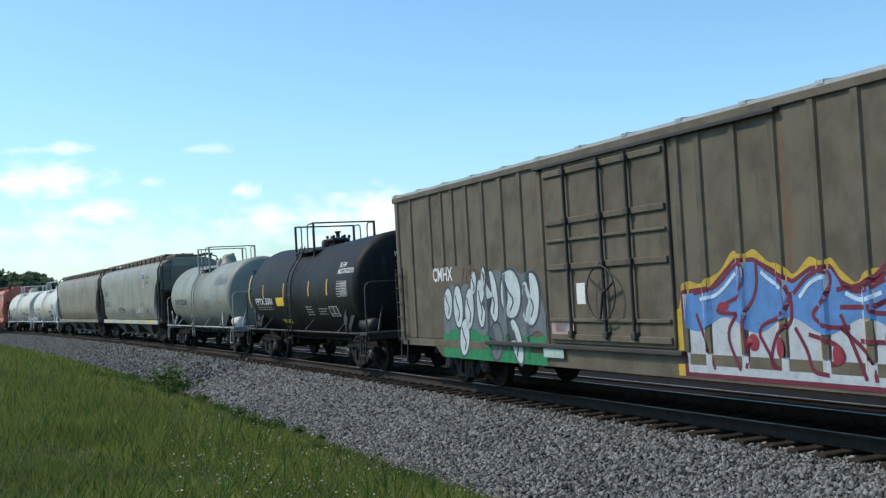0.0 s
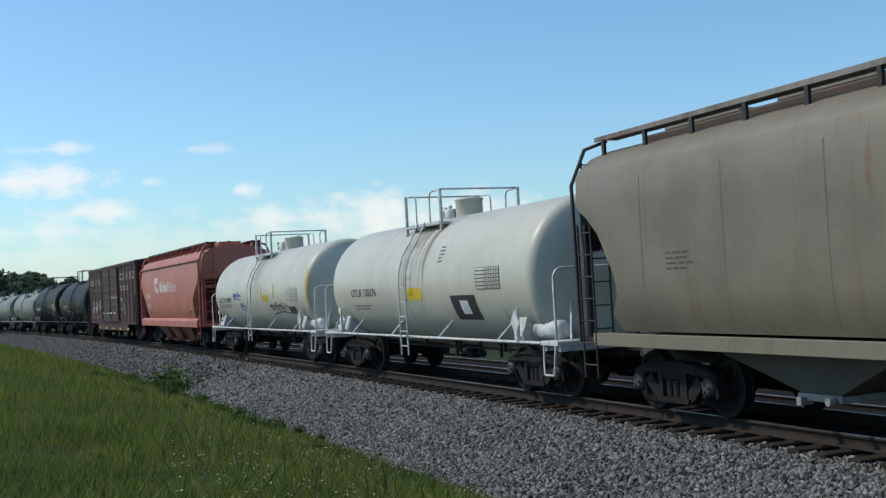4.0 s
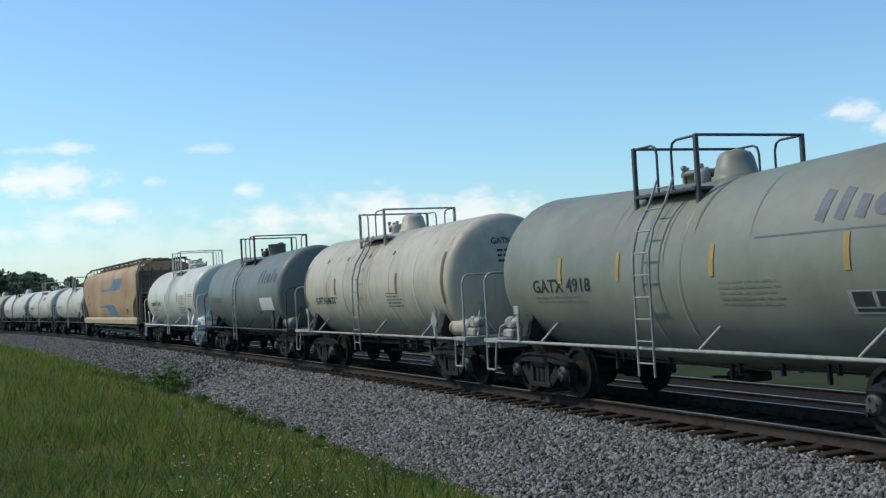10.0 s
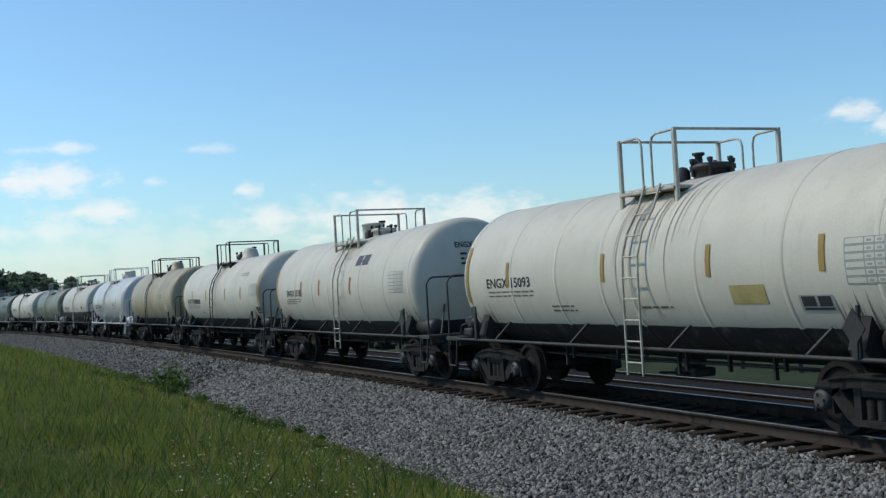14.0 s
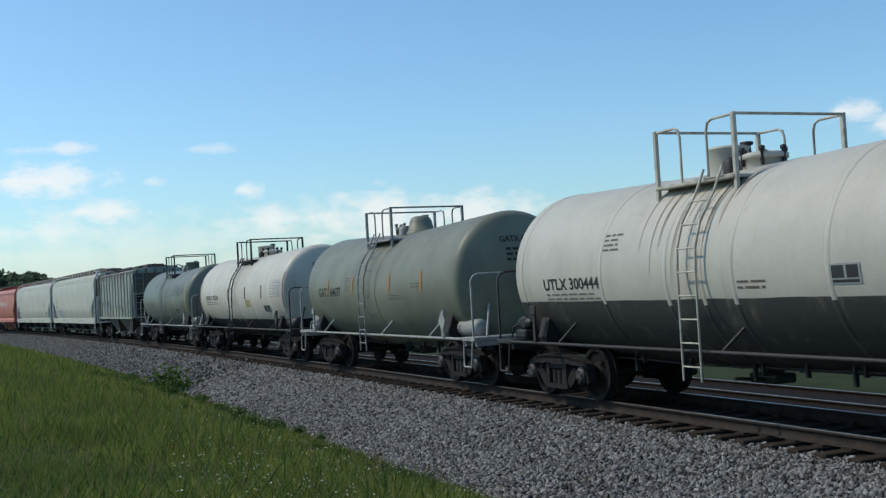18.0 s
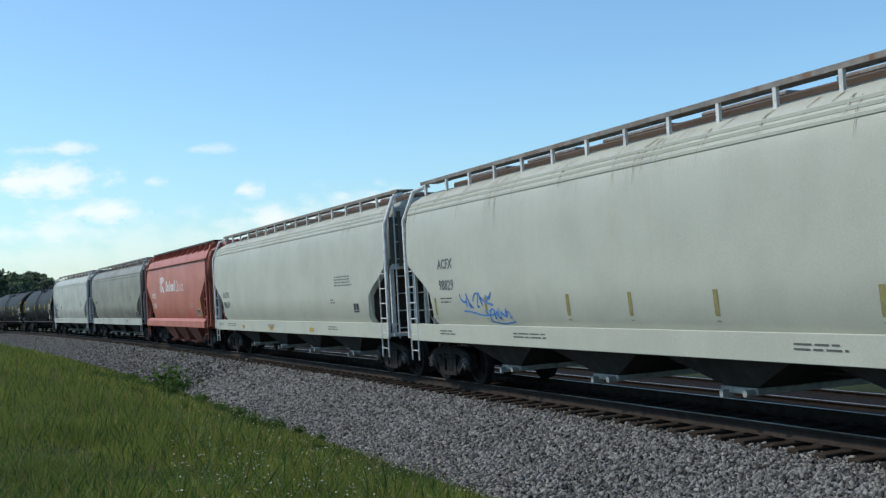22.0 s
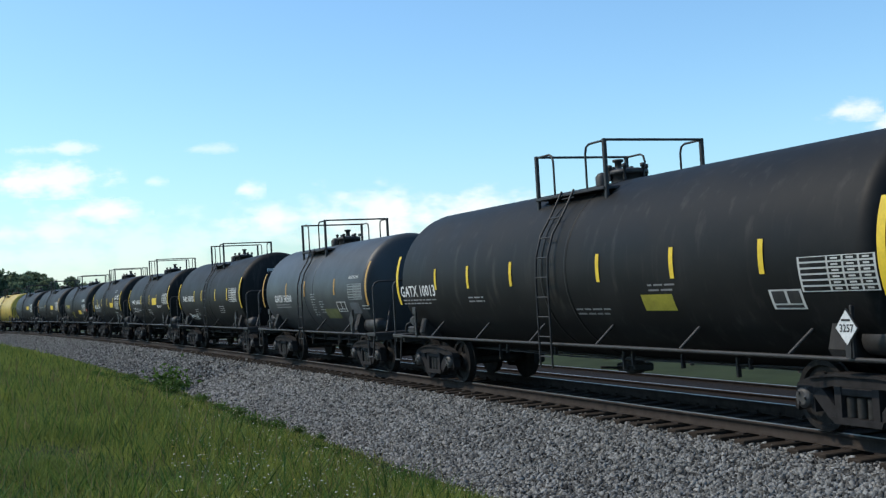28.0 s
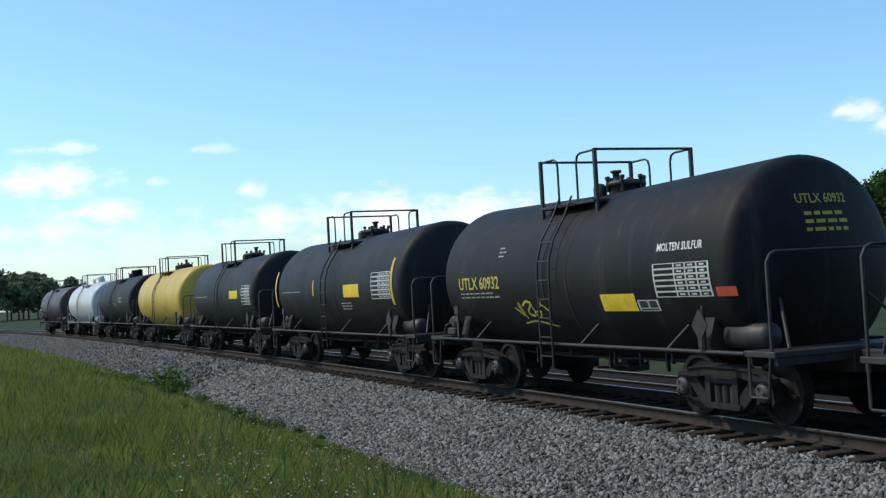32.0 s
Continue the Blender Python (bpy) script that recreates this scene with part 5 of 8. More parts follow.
class RibbedSide(Side):
    """The wall of a ribbed car: paint runs over its posts."""

    def at(self, x, z, e=0.006):
        k = min((abs(x - p) for p in self.posts if z > self.short.get(p, 1.0)), default=9)
        return (x, -self.w - e - 0.038 * max(0.0, min(1.0, (0.085 - k) / 0.035)), z)


def murals(car, side, c):
    """Two sprayed pieces: the same shapes, colours and outlines, with no letters."""
    wall = RibbedSide([0, 6], [1.502, 1.502])
    wall.w, wall.posts, wall.short = 1.502, c["posts"], c["short"]

    def dense(pts, step=0.06):
        out = []
        for (xa, za), (xb, zb) in zip(pts, pts[1:]):
            n = max(2, int(math.hypot(xb - xa, zb - za) / step))
            out += [(xa + (xb - xa) * t, za + (zb - za) * t) for t in np.linspace(0, 1, n, endpoint=False)]
        return out + [pts[-1]]

    def slab(x0, x1, low, top, e, rgb, label):
        """Paint between two uneven lines."""
        m = Shape()
        xs = np.arange(x0, x1, 0.045)
        for xa, xb in zip(xs, xs[1:]):
            la, lb, ta, tb = low(xa), low(xb), top(xa), top(xb)
            m.add([wall.at(xa, la, e), wall.at(xb, lb, e), wall.at(xb, max(tb, lb), e), wall.at(xa, max(ta, la), e)], [(0, 1, 2, 3)])
        part("sprayed_ground", m, ink(rgb), car, label)

    def curve(name, pts, wd, e, rgb):
        # rounded by cutting corners twice
        for _ in range(2):
            cut = [pts[0]]
            for (xa, za), (xb, zb) in zip(pts, pts[1:]):
                cut += [(xa * 0.75 + xb * 0.25, za * 0.75 + zb * 0.25), (xa * 0.25 + xb * 0.75, za * 0.25 + zb * 0.75)]
            pts = cut + [pts[-1]]
        part(name, stroke(wall, Shape(), dense(pts), wd, e), ink(rgb), car)

    def blob(x, z, rx, rz, e, rgb, lean=0.0):
        m = Shape()
        rim = [wall.at(x + rx * math.cos(a) + lean * math.sin(a) * rz, z + rz * math.sin(a), e) for a in np.linspace(0, math.tau, 19)[:-1]]
        m.add([wall.at(x, z, e)] + rim, [(0, 1 + j, 1 + (j + 1) % 18) for j in range(18)])
        part("sprayed_shape", m, ink(rgb), car)

    # blue over white, with dark red lines and a yellow edge
    crest = lambda x: float(np.interp(x, [1.78, 1.92, 2.56, 3.07, 3.46, 3.87, 4.17, 4.49, 4.84, 4.98, 5.22, 5.67, 6.2, 6.8, 7.4, 7.9, 8.4], [1.55, 1.88, 1.93, 2.27, 2.27, 2.10, 1.97, 2.12, 2.13, 1.95, 1.85, 2.02, 2.16, 2.0, 2.12, 1.9, 1.6]))
    foot = lambda x: 0.66
    gold, maroon, blue, ice = (0.50, 0.34, 0.04), (0.14, 0.015, 0.035), (0.085, 0.21, 0.46), (0.43, 0.46, 0.49)
    slab(1.70, 8.50, foot, lambda x: crest(x) + 0.05 + 0.03 * math.sin(13 * x), 0.003, gold, "yellow spray round a blue and white piece")
    slab(1.86, 8.36, foot, lambda x: crest(x) - 0.03, 0.005, maroon, "dark red outline paint")
    slab(1.95, 8.28, lambda x: 0.72, lambda x: crest(x) - 0.09, 0.007, ice, "icy white lower half of the piece")
    slab(1.98, 8.26, lambda x: 1.38 + 0.10 * math.sin(5.0 * x), lambda x: crest(x) - 0.09, 0.009, blue, "blue upper half of the piece")
    strokes = [[(2.16, 1.80), (2.67, 1.86), (3.06, 2.15), (3.28, 2.18), (3.20, 1.76), (2.86, 1.66), (2.59, 1.54), (3.07, 1.52)], [(2.20, 1.52), (2.36, 1.19), (2.55, 0.78)], [(3.07, 1.52), (2.82, 1.25), (3.09, 0.79)],
               [(3.52, 2.22), (3.51, 1.78), (3.17, 1.48), (3.29, 1.04), (3.20, 0.82)], [(3.55, 2.17), (4.10, 1.88), (4.06, 1.52), (3.43, 1.35), (3.66, 1.05), (3.80, 0.84)], [(4.12, 1.79), (4.14, 1.40), (3.86, 1.35), (3.65, 0.88), (3.87, 0.85)]]
    strokes2 = [[(4.18, 1.77), (4.51, 2.03), (4.86, 2.02), (4.74, 1.68), (4.43, 1.52), (4.70, 1.36), (5.09, 1.37)], [(4.17, 1.36), (4.38, 1.07), (4.42, 0.83), (4.71, 0.81)], [(4.40, 1.28), (4.91, 1.17), (5.0, 0.98), (4.72, 0.93)],
                [(4.98, 1.88), (5.24, 1.74), (5.66, 1.90)], [(4.95, 1.60), (5.48, 1.60), (5.64, 1.66)], [(4.93, 1.37), (5.38, 1.07), (5.45, 0.77)], [(5.24, 1.22), (5.60, 1.21)]]
    for s in strokes + strokes2:
        curve("sprayed_line", s, 0.055, 0.0115, maroon)
    for s in strokes[:3] + strokes2[1:4]:
        curve("sprayed_line", [(x + 2.75, z) for x, z in s], 0.055, 0.0115, maroon)
    for x, z, rx, rz in ((3.38, 1.16, 0.11, 0.11), (3.90, 1.10, 0.09, 0.14), (4.86, 1.05, 0.08, 0.12), (2.80, 1.62, 0.12, 0.06), (6.1, 1.2, 0.1, 0.15)):
        blob(x, z, rx, rz, 0.0125, (0.26, 0.02, 0.04))
    for s in ([(2.30, 1.72), (2.70, 1.76), (3.10, 2.05)], [(3.60, 2.05), (3.75, 1.95), (3.98, 1.84)], [(4.28, 1.72), (4.50, 1.92), (4.76, 1.96)], [(5.05, 1.76), (5.30, 1.66), (5.60, 1.76)]):
        curve("sprayed_shine", s, 0.05, 0.013, (0.50, 0.62, 0.74))
    # white balloon shapes over a green ground
    rg = random.Random(7)
    green, pale, grey = (0.015, 0.20, 0.075), (0.50, 0.56, 0.56), (0.13, 0.15, 0.16)
    slab(-6.70, -2.15, lambda x: 0.62, lambda x: 1.22 + 0.12 * math.sin(3.1 * x), 0.005, green, "green spray under white balloon shapes")
    slab(-6.62, -2.05, lambda x: 1.16 + 0.06 * math.sin(7 * x), lambda x: float(np.interp(x, [-6.6, -6.2, -4.4, -4.2, -3.3, -2.5, -2.1], [1.5, 2.05, 2.08, 2.30, 2.30, 2.24, 1.55])) + 0.05 * math.sin(9 * x), 0.006, grey, "grey shading of the balloon shapes")
    for x, z, rx, rz, ln in ((-6.35, 1.72, 0.20, 0.32, 0.1), (-5.85, 1.66, 0.22, 0.42, 0.0), (-5.3, 1.62, 0.20, 0.40, 0.15), (-4.75, 1.72, 0.18, 0.46, 0.0), (-4.2, 1.85, 0.20, 0.48, -0.1), (-3.45, 1.88, 0.40, 0.44, 0.0), (-2.65, 1.78, 0.30, 0.46, 0.1),
                             (-5.6, 1.05, 0.22, 0.36, 0.2), (-3.3, 1.02, 0.20, 0.40, -0.3), (-4.15, 1.0, 0.26, 0.34, 0.1), (-5.05, 2.12, 0.12, 0.22, 0.2), (-4.55, 2.22, 0.14, 0.20, 0.1)):
        blob(x, z, rx * 1.12 + 0.03, rz * 1.08 + 0.02, 0.0075, (0.05, 0.06, 0.07), ln)
        blob(x, z, rx, rz, 0.009, grey if x in (-4.15,) else pale, ln)
        curve("sprayed_line", [(x - rx * 0.5, z + rz * 0.55), (x - rx * 0.15, z + rz * 0.05), (x + rx * 0.35, z - rz * 0.25), (x - rx * 0.1, z - rz * 0.7)], 0.05, 0.0105, (0.07, 0.08, 0.10))
    for x0, z0, x1, z1, rgb in ((-1.85, 1.10, -1.1, 1.44, (0.45, 0.30, 0.29)), (-1.70, 1.22, -1.2, 1.40, (0.52, 0.50, 0.50)), (-2.2, 0.78, -1.5, 0.95, (0.40, 0.50, 0.46))):
        part("sprayed_patch", wall.patch(Shape(), x0, z0, x1, z1, 0.058), ink(rgb), car)
    part("car_mark", wall.text("CMHX", -7.10, 2.20, 0.27, 0.9), ink(WHITE), car)
    part("car_mark", wall.text("71012", -5.66, 2.18, 0.26, 0.9), ink((0.16, 0.09, 0.07)), car)


# ---- ground: one sheet to the horizon, a bank on the camera's side ----
_cs = np.arange(-640, 800, 3.0)
_lx, _ly, _la = line(_cs)


def offset(x, y):
    """Signed distance from the track's middle, and metres up the line."""
    x, y = np.asarray(x, float), np.asarray(y, float)
    out_d, out_s = np.empty(len(x)), np.empty(len(x))
    for i in range(0, len(x), 8000):
        dx, dy = x[i:i + 8000, None] - _lx, y[i:i + 8000, None] - _ly
        j = np.argmin(dx * dx + dy * dy, axis=1)
        k = np.arange(len(j))
        ca, sa = np.cos(_la[j]), np.sin(_la[j])
        along = dx[k, j] * ca + dy[k, j] * sa
        out_d[i:i + 8000] = dx[k, j] * sa - dy[k, j] * ca
        out_s[i:i + 8000] = _cs[j] + along
    return out_d, out_s


def ground_z(d):
    d = np.asarray(d, float)
    return np.where(d < -4.0, np.minimum(-0.90 + (-4.0 - d) * 0.20, 0.42), np.where(d > 9, -1.0, -1.06))


def big_mesh(name, verts, faces, material, k):
    """A mesh of many alike faces of k corners."""
    me = bpy.data.meshes.new(name)
    verts, faces = np.asarray(verts, np.float32), np.asarray(faces, np.int32)
    me.vertices.add(len(verts))
    me.vertices.foreach_set("co", verts.ravel())
    me.loops.add(faces.size)
    me.loops.foreach_set("vertex_index", faces.ravel())
    me.polygons.add(len(faces))
    me.polygons.foreach_set("loop_start", np.arange(0, faces.size, k, dtype=np.int32))
    me.update(calc_edges=True)
    me.materials.append(material)
    return me


ANG = np.concatenate([np.linspace(-32, 32, 129), np.linspace(35, 325, 59)])
RAD = np.concatenate([[0.001, 0.5], 2.0 * 1.042 ** np.arange(182)])
RAD = RAD[RAD < 3400]
gx = (RAD[:, None] * np.sin(np.radians(ANG))).ravel() + 0.9
gy = (RAD[:, None] * np.cos(np.radians(ANG))).ravel()
gd, gs = offset(gx, gy)
rr_ = np.hypot(gx, gy)
gz = np.where(rr_ < 600, ground_z(gd), -1.0) + 0.05 * np.sin(gx * 0.31) * np.cos(gy * 0.23) * (np.abs(gd + 30) < 26) - np.clip(rr_ - 300, 0, 9e9) * 0.0004 * (gd > 0)
na = len(ANG)
gf = [(i * na + j, (i + 1) * na + j, (i + 1) * na + (j + 1) % na, i * na + (j + 1) % na) for i in range(len(RAD) - 1) for j in range(na)]
me = big_mesh("ground", np.c_[gx, gy, gz], np.array(gf)[:, ::-1], earth, 4)
ground = tagged(new("ground", me), "grassy bank and green fields beside the railway", "ground", kind="structure")


# ---- ballast beds ----
def strip(name, prof, s, material, label, bump=0.03, seed=3):
    rng = np.random.default_rng(seed)
    v = []
    for d, z in prof:
        x, y, zz = spot(s, d + rng.normal(0, bump, len(s)), z)
        v.append(np.c_[x, y, zz + rng.normal(0, bump * 0.5, len(s))])
    v = np.concatenate(v)
    n = len(s)
    f = [(i * n + j, i * n + j + 1, (i + 1) * n + j + 1, (i + 1) * n + j) for i in range(len(prof) - 1) for j in range(n - 1)]
    me = big_mesh(name, v, np.array(f), material, 4)
    return tagged(new(name, me), label, "ballast", kind="structure")


S_LONG = np.concatenate([np.arange(-560, 28, 8.0), np.arange(28, 110, 0.35), np.arange(110, 190, 1.5), np.arange(190, 740, 8.0)])
strip("ballast", [(-4.6, -1.10), (-4.25, -0.93), (-3.6, -0.76), (-2.9, -0.56), (-2.3, -0.40), (-1.85, -0.29), (-1.5, -0.26), (-1.15, -0.245)], S_LONG, ballast_bed_shade, "crushed stone ballast shoulder, darkened for the shade between its stones")
strip("ballast_between_rails", [(-1.155, -0.245), (-0.7, -0.215), (0, -0.20), (0.7, -0.20), (1.3, -0.20), (1.75, -0.24), (2.5, -0.55), (3.2, -0.86)], S_LONG, ballast_dark, "ballast between the rails, darkened for the shade under the train", 0.015)
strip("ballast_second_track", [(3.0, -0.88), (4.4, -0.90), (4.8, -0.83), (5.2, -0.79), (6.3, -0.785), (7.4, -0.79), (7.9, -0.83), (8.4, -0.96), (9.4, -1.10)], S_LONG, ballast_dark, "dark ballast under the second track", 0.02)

# loose stones on the shoulder
rng = np.random.default_rng(5)
CHIP = np.array([(1, 0, 0), (-1, 0, 0), (0, 1, 0), (0, -1, 0), (0, 0, 1), (0, 0, -1)], float)
CF = np.array([(0, 2, 4), (2, 1, 4), (1, 3, 4), (3, 0, 4), (2, 0, 5), (1, 2, 5), (3, 1, 5), (0, 3, 5)])


def stones(n, s0, s1, size, seed, crowd=1.5):
    g = np.random.default_rng(seed)
    s = s0 + (s1 - s0) * g.random(n) ** crowd
    d = -4.35 + 2.95 * g.random(n)
    d = np.where(g.random(n) < 0.03, -4.3 - 0.35 * g.random(n), d)
    d = np.where(g.random(n) < 0.07, -1.45 + 0.45 * g.random(n), d)
    z = np.interp(d, [-4.6, -4.25, -3.6, -2.9, -2.3, -1.85, -1.5, -1.15], [-1.0, -0.93, -0.76, -0.56, -0.40, -0.29, -0.26, -0.245])
    x, y, z = spot(s, d, z)
    k = size * (0.6 + 0.8 * g.random(n))
    v = (CHIP[None] + 0.75 * (g.random((n, 6, 3)) - 0.5)) * k[:, None, None] * (0.45 + 0.70 * g.random((n, 1, 3)))
    q = g.normal(size=(n, 4))
    q /= np.linalg.norm(q, axis=1)[:, None]
    w, a, b, c = q.T
    Rm = np.array([[1 - 2 * (b * b + c * c), 2 * (a * b - c * w), 2 * (a * c + b * w)], [2 * (a * b + c * w), 1 - 2 * (a * a + c * c), 2 * (b * c - a * w)],
                   [2 * (a * c - b * w), 2 * (b * c + a * w), 1 - 2 * (a * a + b * b)]]).transpose(2, 0, 1)
    v = np.einsum("nij,nkj->nki", Rm, v) + np.c_[x, y, z + k * 0.35][:, None, :]
    f = CF[None] + (np.arange(n) * 6)[:, None, None]
    return v.reshape(-1, 3), f.reshape(-1, 3)


va, fa = stones(125000, 30, 66, 0.036, 1, 1.4)
vb, fb = stones(36000, 58, 150, 0.052, 2, 1.12)
me = big_mesh("ballast_stones", np.concatenate([va, vb]), np.concatenate([fa, fb + len(va)]), ballast_rock, 3)
tagged(new("ballast_stones", me), "loose grey crushed stones on the ballast shoulder", "gravel", kind="stuff")


# ---- tracks ----
def rail_track(name, label, dc, zt, s, parts_from, parts_to):
    tr = blank(name, label, "railway track", kind="structure")
    for k in (-1, 1):
        d = dc + k * 0.7525
        n = len(s)
        for nm, prof, mt in (("rail", [(-0.07, -0.17), (-0.07, -0.158), (-0.010, -0.140), (-0.010, -0.045), (-0.034, -0.034), (-0.035, -0.004), (0.035, -0.004), (0.034, -0.034), (0.010, -0.045), (0.010, -0.140), (0.07, -0.158), (0.07, -0.17)], rail_rust),
                             ("rail_head", [(-0.034, -0.006), (-0.027, 0.0), (0.027, 0.0), (0.034, -0.006)], rail_shine)):
            v = np.concatenate([np.c_[spot(s, d + a, zt + b)] for a, b in prof])
            m_ = len(prof)
            f = [(i * n + j, i * n + j + 1, ((i + 1) % m_) * n + j + 1, ((i + 1) % m_) * n + j) for i in range(m_ if nm == "rail" else m_ - 1) for j in range(n - 1)]
            ob = new(nm, big_mesh(nm, v, np.array(f), mt, 4))
            ob.parent = tr
    g = random.Random(int(dc * 10) + 3)
    tie = Shape().box(-0.11, -1.30, -0.165, 0.11, 1.30, 0.0, 0.012).data("tie")
    tie.materials.append(tie_wood)
    plate = Shape().box(-0.09, -0.90, -0.004, 0.09, -0.60, 0.016).box(-0.09, 0.60, -0.004, 0.09, 0.90, 0.016).box(-0.05, -0.84, 0.016, -0.02, -0.81, 0.05).box(0.02, -0.70, 0.016, 0.05, -0.67, 0.05).data("tie_plate")
    plate.materials.append(rail_rust)
    far = Shape()
    for s0 in np.arange(-556, 736, 0.52):
        x, y, a = line(s0)
        x, y = x + dc * math.sin(a), y - dc * math.cos(a)
        a += g.gauss(0, 0.012)
        z = zt - 0.172 + g.uniform(-0.006, 0.004)
        if parts_from < s0 < parts_to:
            for nm, data in (("tie", tie), ("tie_plate", plate)):
                if nm == "tie_plate" and s0 > parts_from + 50:
                    continue
                o = new(nm, data)
                o.parent = tr
                o.location, o.rotation_euler = (x, y, z), (0, 0, a)
        else:
            c, sn = math.cos(a), math.sin(a)
            P = [(x + c * u - sn * w, y + sn * u + c * w) for u, w in ((-0.11, -1.3), (0.11, -1.3), (0.11, 1.3), (-0.11, 1.3))]
            far.add([(px, py, z) for px, py in P] + [(px, py, z - 0.15) for px, py in P], [(0, 1, 2, 3), (0, 4, 5, 1), (1, 5, 6, 2), (2, 6, 7, 3), (3, 7, 4, 0)])
    ob = new("far_ties", far.data("far_ties"))
    ob.data.materials.append(tie_wood)
    ob.parent = tr
    tagged(ob, kind="stuff")
    return tr


S_RAIL = np.concatenate([np.arange(-560, 0, 10.0), np.arange(0, 190, 1.0), np.arange(190, 741, 10.0)])
TRACK_Z2 = -0.70


# ---- the train, from the first car to the last ----
def pt(name, rgb, **kw):
    a = dict(rough=0.5, dark=0.72, spot_scale=0.9, streak=0.45, dirt=tuple(c * 0.45 + 0.02 for c in rgb), bump=0.05)
    a.update(kw)
    return surface(name, tuple(c * 0.83 for c in rgb), **a)


tank_black = pt("paint_tank_black", (0.0125, 0.0128, 0.0128), rough=0.55, dirt=(0.058, 0.053, 0.047), streak=0.55, spec=0.15, low_rgb=(0.020, 0.0195, 0.0185))
tank_char = pt("paint_charcoal", (0.01728, 0.01872, 0.01836), rough=0.55, dirt=(0.045, 0.043, 0.040), spec=0.18)
tank_slate = pt("paint_slate", (0.046, 0.052, 0.056), rough=0.5, dirt=(0.05, 0.05, 0.05))
tank_pale = pt("paint_pale_green_grey", (0.288, 0.3, 0.248), dirt=(0.21, 0.20, 0.16))
tank_sage = pt("paint_sage", (0.2438, 0.2594, 0.2042), dirt=(0.20, 0.19, 0.15))
tank_white = pt("paint_white", (0.672, 0.644, 0.532), rough=0.4, dirt=(0.36, 0.33, 0.27), streak=0.35, dark=0.85)
tank_cream = pt("paint_cream", (0.55, 0.49, 0.375), dirt=(0.33, 0.24, 0.14), streak=0.5, rust=0.12)
tank_dkgreen = pt("paint_dark_green_grey", (0.17, 0.19, 0.165), dirt=(0.09, 0.085, 0.07))
tank_green = pt("paint_green_grey", (0.1681, 0.1952, 0.1599), dirt=(0.13, 0.12, 0.08))
tank_olive = pt("paint_olive_grey", (0.2173, 0.2296, 0.1681), dirt=(0.12, 0.11, 0.08))
tank_wb = pt("paint_white_black_belly", (0.63, 0.595, 0.495), dirt=(0.33, 0.30, 0.24), streak=0.35, dark=0.86, belly=1.32)
tank_wb2 = pt("paint_white_black_lower", (0.57, 0.54, 0.455), dirt=(0.32, 0.28, 0.21), streak=0.4, dark=0.85, belly=1.72, belly_rgb=(0.045, 0.047, 0.045))
tank_tb = pt("paint_tan_black_belly", (0.42, 0.36, 0.24), dirt=(0.22, 0.17, 0.09), belly=1.30, rust=0.15)
tank_silver = pt("paint_silver_white", (0.62, 0.605, 0.57), rough=0.35, dirt=(0.45, 0.46, 0.45), streak=0.3, dark=0.88)
tank_yellow = pt("paint_yellow", (0.62, 0.43, 0.065), dirt=(0.28, 0.20, 0.05))
tank_brown = pt("paint_dark_brown", (0.055, 0.036, 0.032), dirt=(0.09, 0.06, 0.045))
hop_red = pt("paint_red_oxide", (0.53, 0.172, 0.122), rough=0.5, dirt=(0.38, 0.13, 0.09), streak=0.3, dark=0.85)
hop_grey = pt("paint_hopper_grey", (0.2904, 0.286, 0.2332), dirt=(0.22, 0.20, 0.15), streak=0.4)
hop_tan = pt("paint_hopper_tan", (0.25, 0.215, 0.155), dirt=(0.16, 0.10, 0.055), streak=0.5, rust=0.14)
hop_white = pt("paint_hopper_white", (0.545, 0.555, 0.465), dirt=(0.42, 0.39, 0.29), streak=0.32, dark=0.88)
hop_orange = pt("paint_faded_orange", (0.43, 0.235, 0.100), low_rgb=(0.43, 0.355, 0.215), dirt=(0.42, 0.365, 0.25), streak=0.9, rust=0.12, spot_scale=0.40, rough=0.65)
hop_nw = pt("paint_old_grey", (0.355, 0.39, 0.335), dirt=(0.24, 0.16, 0.10), streak=0.6, rust=0.20)
hop_pale = pt("paint_pale_grey", (0.52, 0.54, 0.48), dirt=(0.34, 0.30, 0.22), streak=0.4)
sill_cream = pt("paint_sill_cream", (0.50, 0.38, 0.20), dirt=(0.40, 0.20, 0.08), streak=0.5)
box_tan = pt("paint_box_tan", (0.152, 0.126, 0.086), rough=0.75, dark=0.5, dirt=(0.075, 0.058, 0.04), streak=0.85, rust=0.10, spot_scale=1.4)
box_brown = pt("paint_box_brown", (0.0756, 0.0266, 0.0203), rough=0.7, dark=0.55, dirt=(0.105, 0.055, 0.043), streak=0.7)
door_brown = pt("paint_door_brown", (0.07, 0.0322, 0.0252), rough=0.65, dirt=(0.08, 0.04, 0.03), streak=0.4)
roof_silver = pt("roof_silver", (0.52, 0.52, 0.50), rough=0.45, metal=0.4, dirt=(0.25, 0.21, 0.16))
roof_dark = pt("roof_dark", (0.07, 0.055, 0.05), rough=0.7)
trim_red = pt("trim_red", (0.50, 0.14, 0.09), rough=0.6)
trim_dark = pt("trim_dark", (0.055, 0.05, 0.045), rough=0.7)
# car ends: dirt, and the shade on these faces, in one dark grey
end_grey = pt("end_shaded_dirty_grey", (0.15, 0.135, 0.105), rough=0.8, streak=0.6, dirt=(0.07, 0.06, 0.05))
end_olive = pt("end_olive_grey", (0.195, 0.195, 0.1575), rough=0.7, streak=0.4)
trough_brown = pt("trough_brown", (0.12, 0.085, 0.062), rough=0.8, streak=0.5)
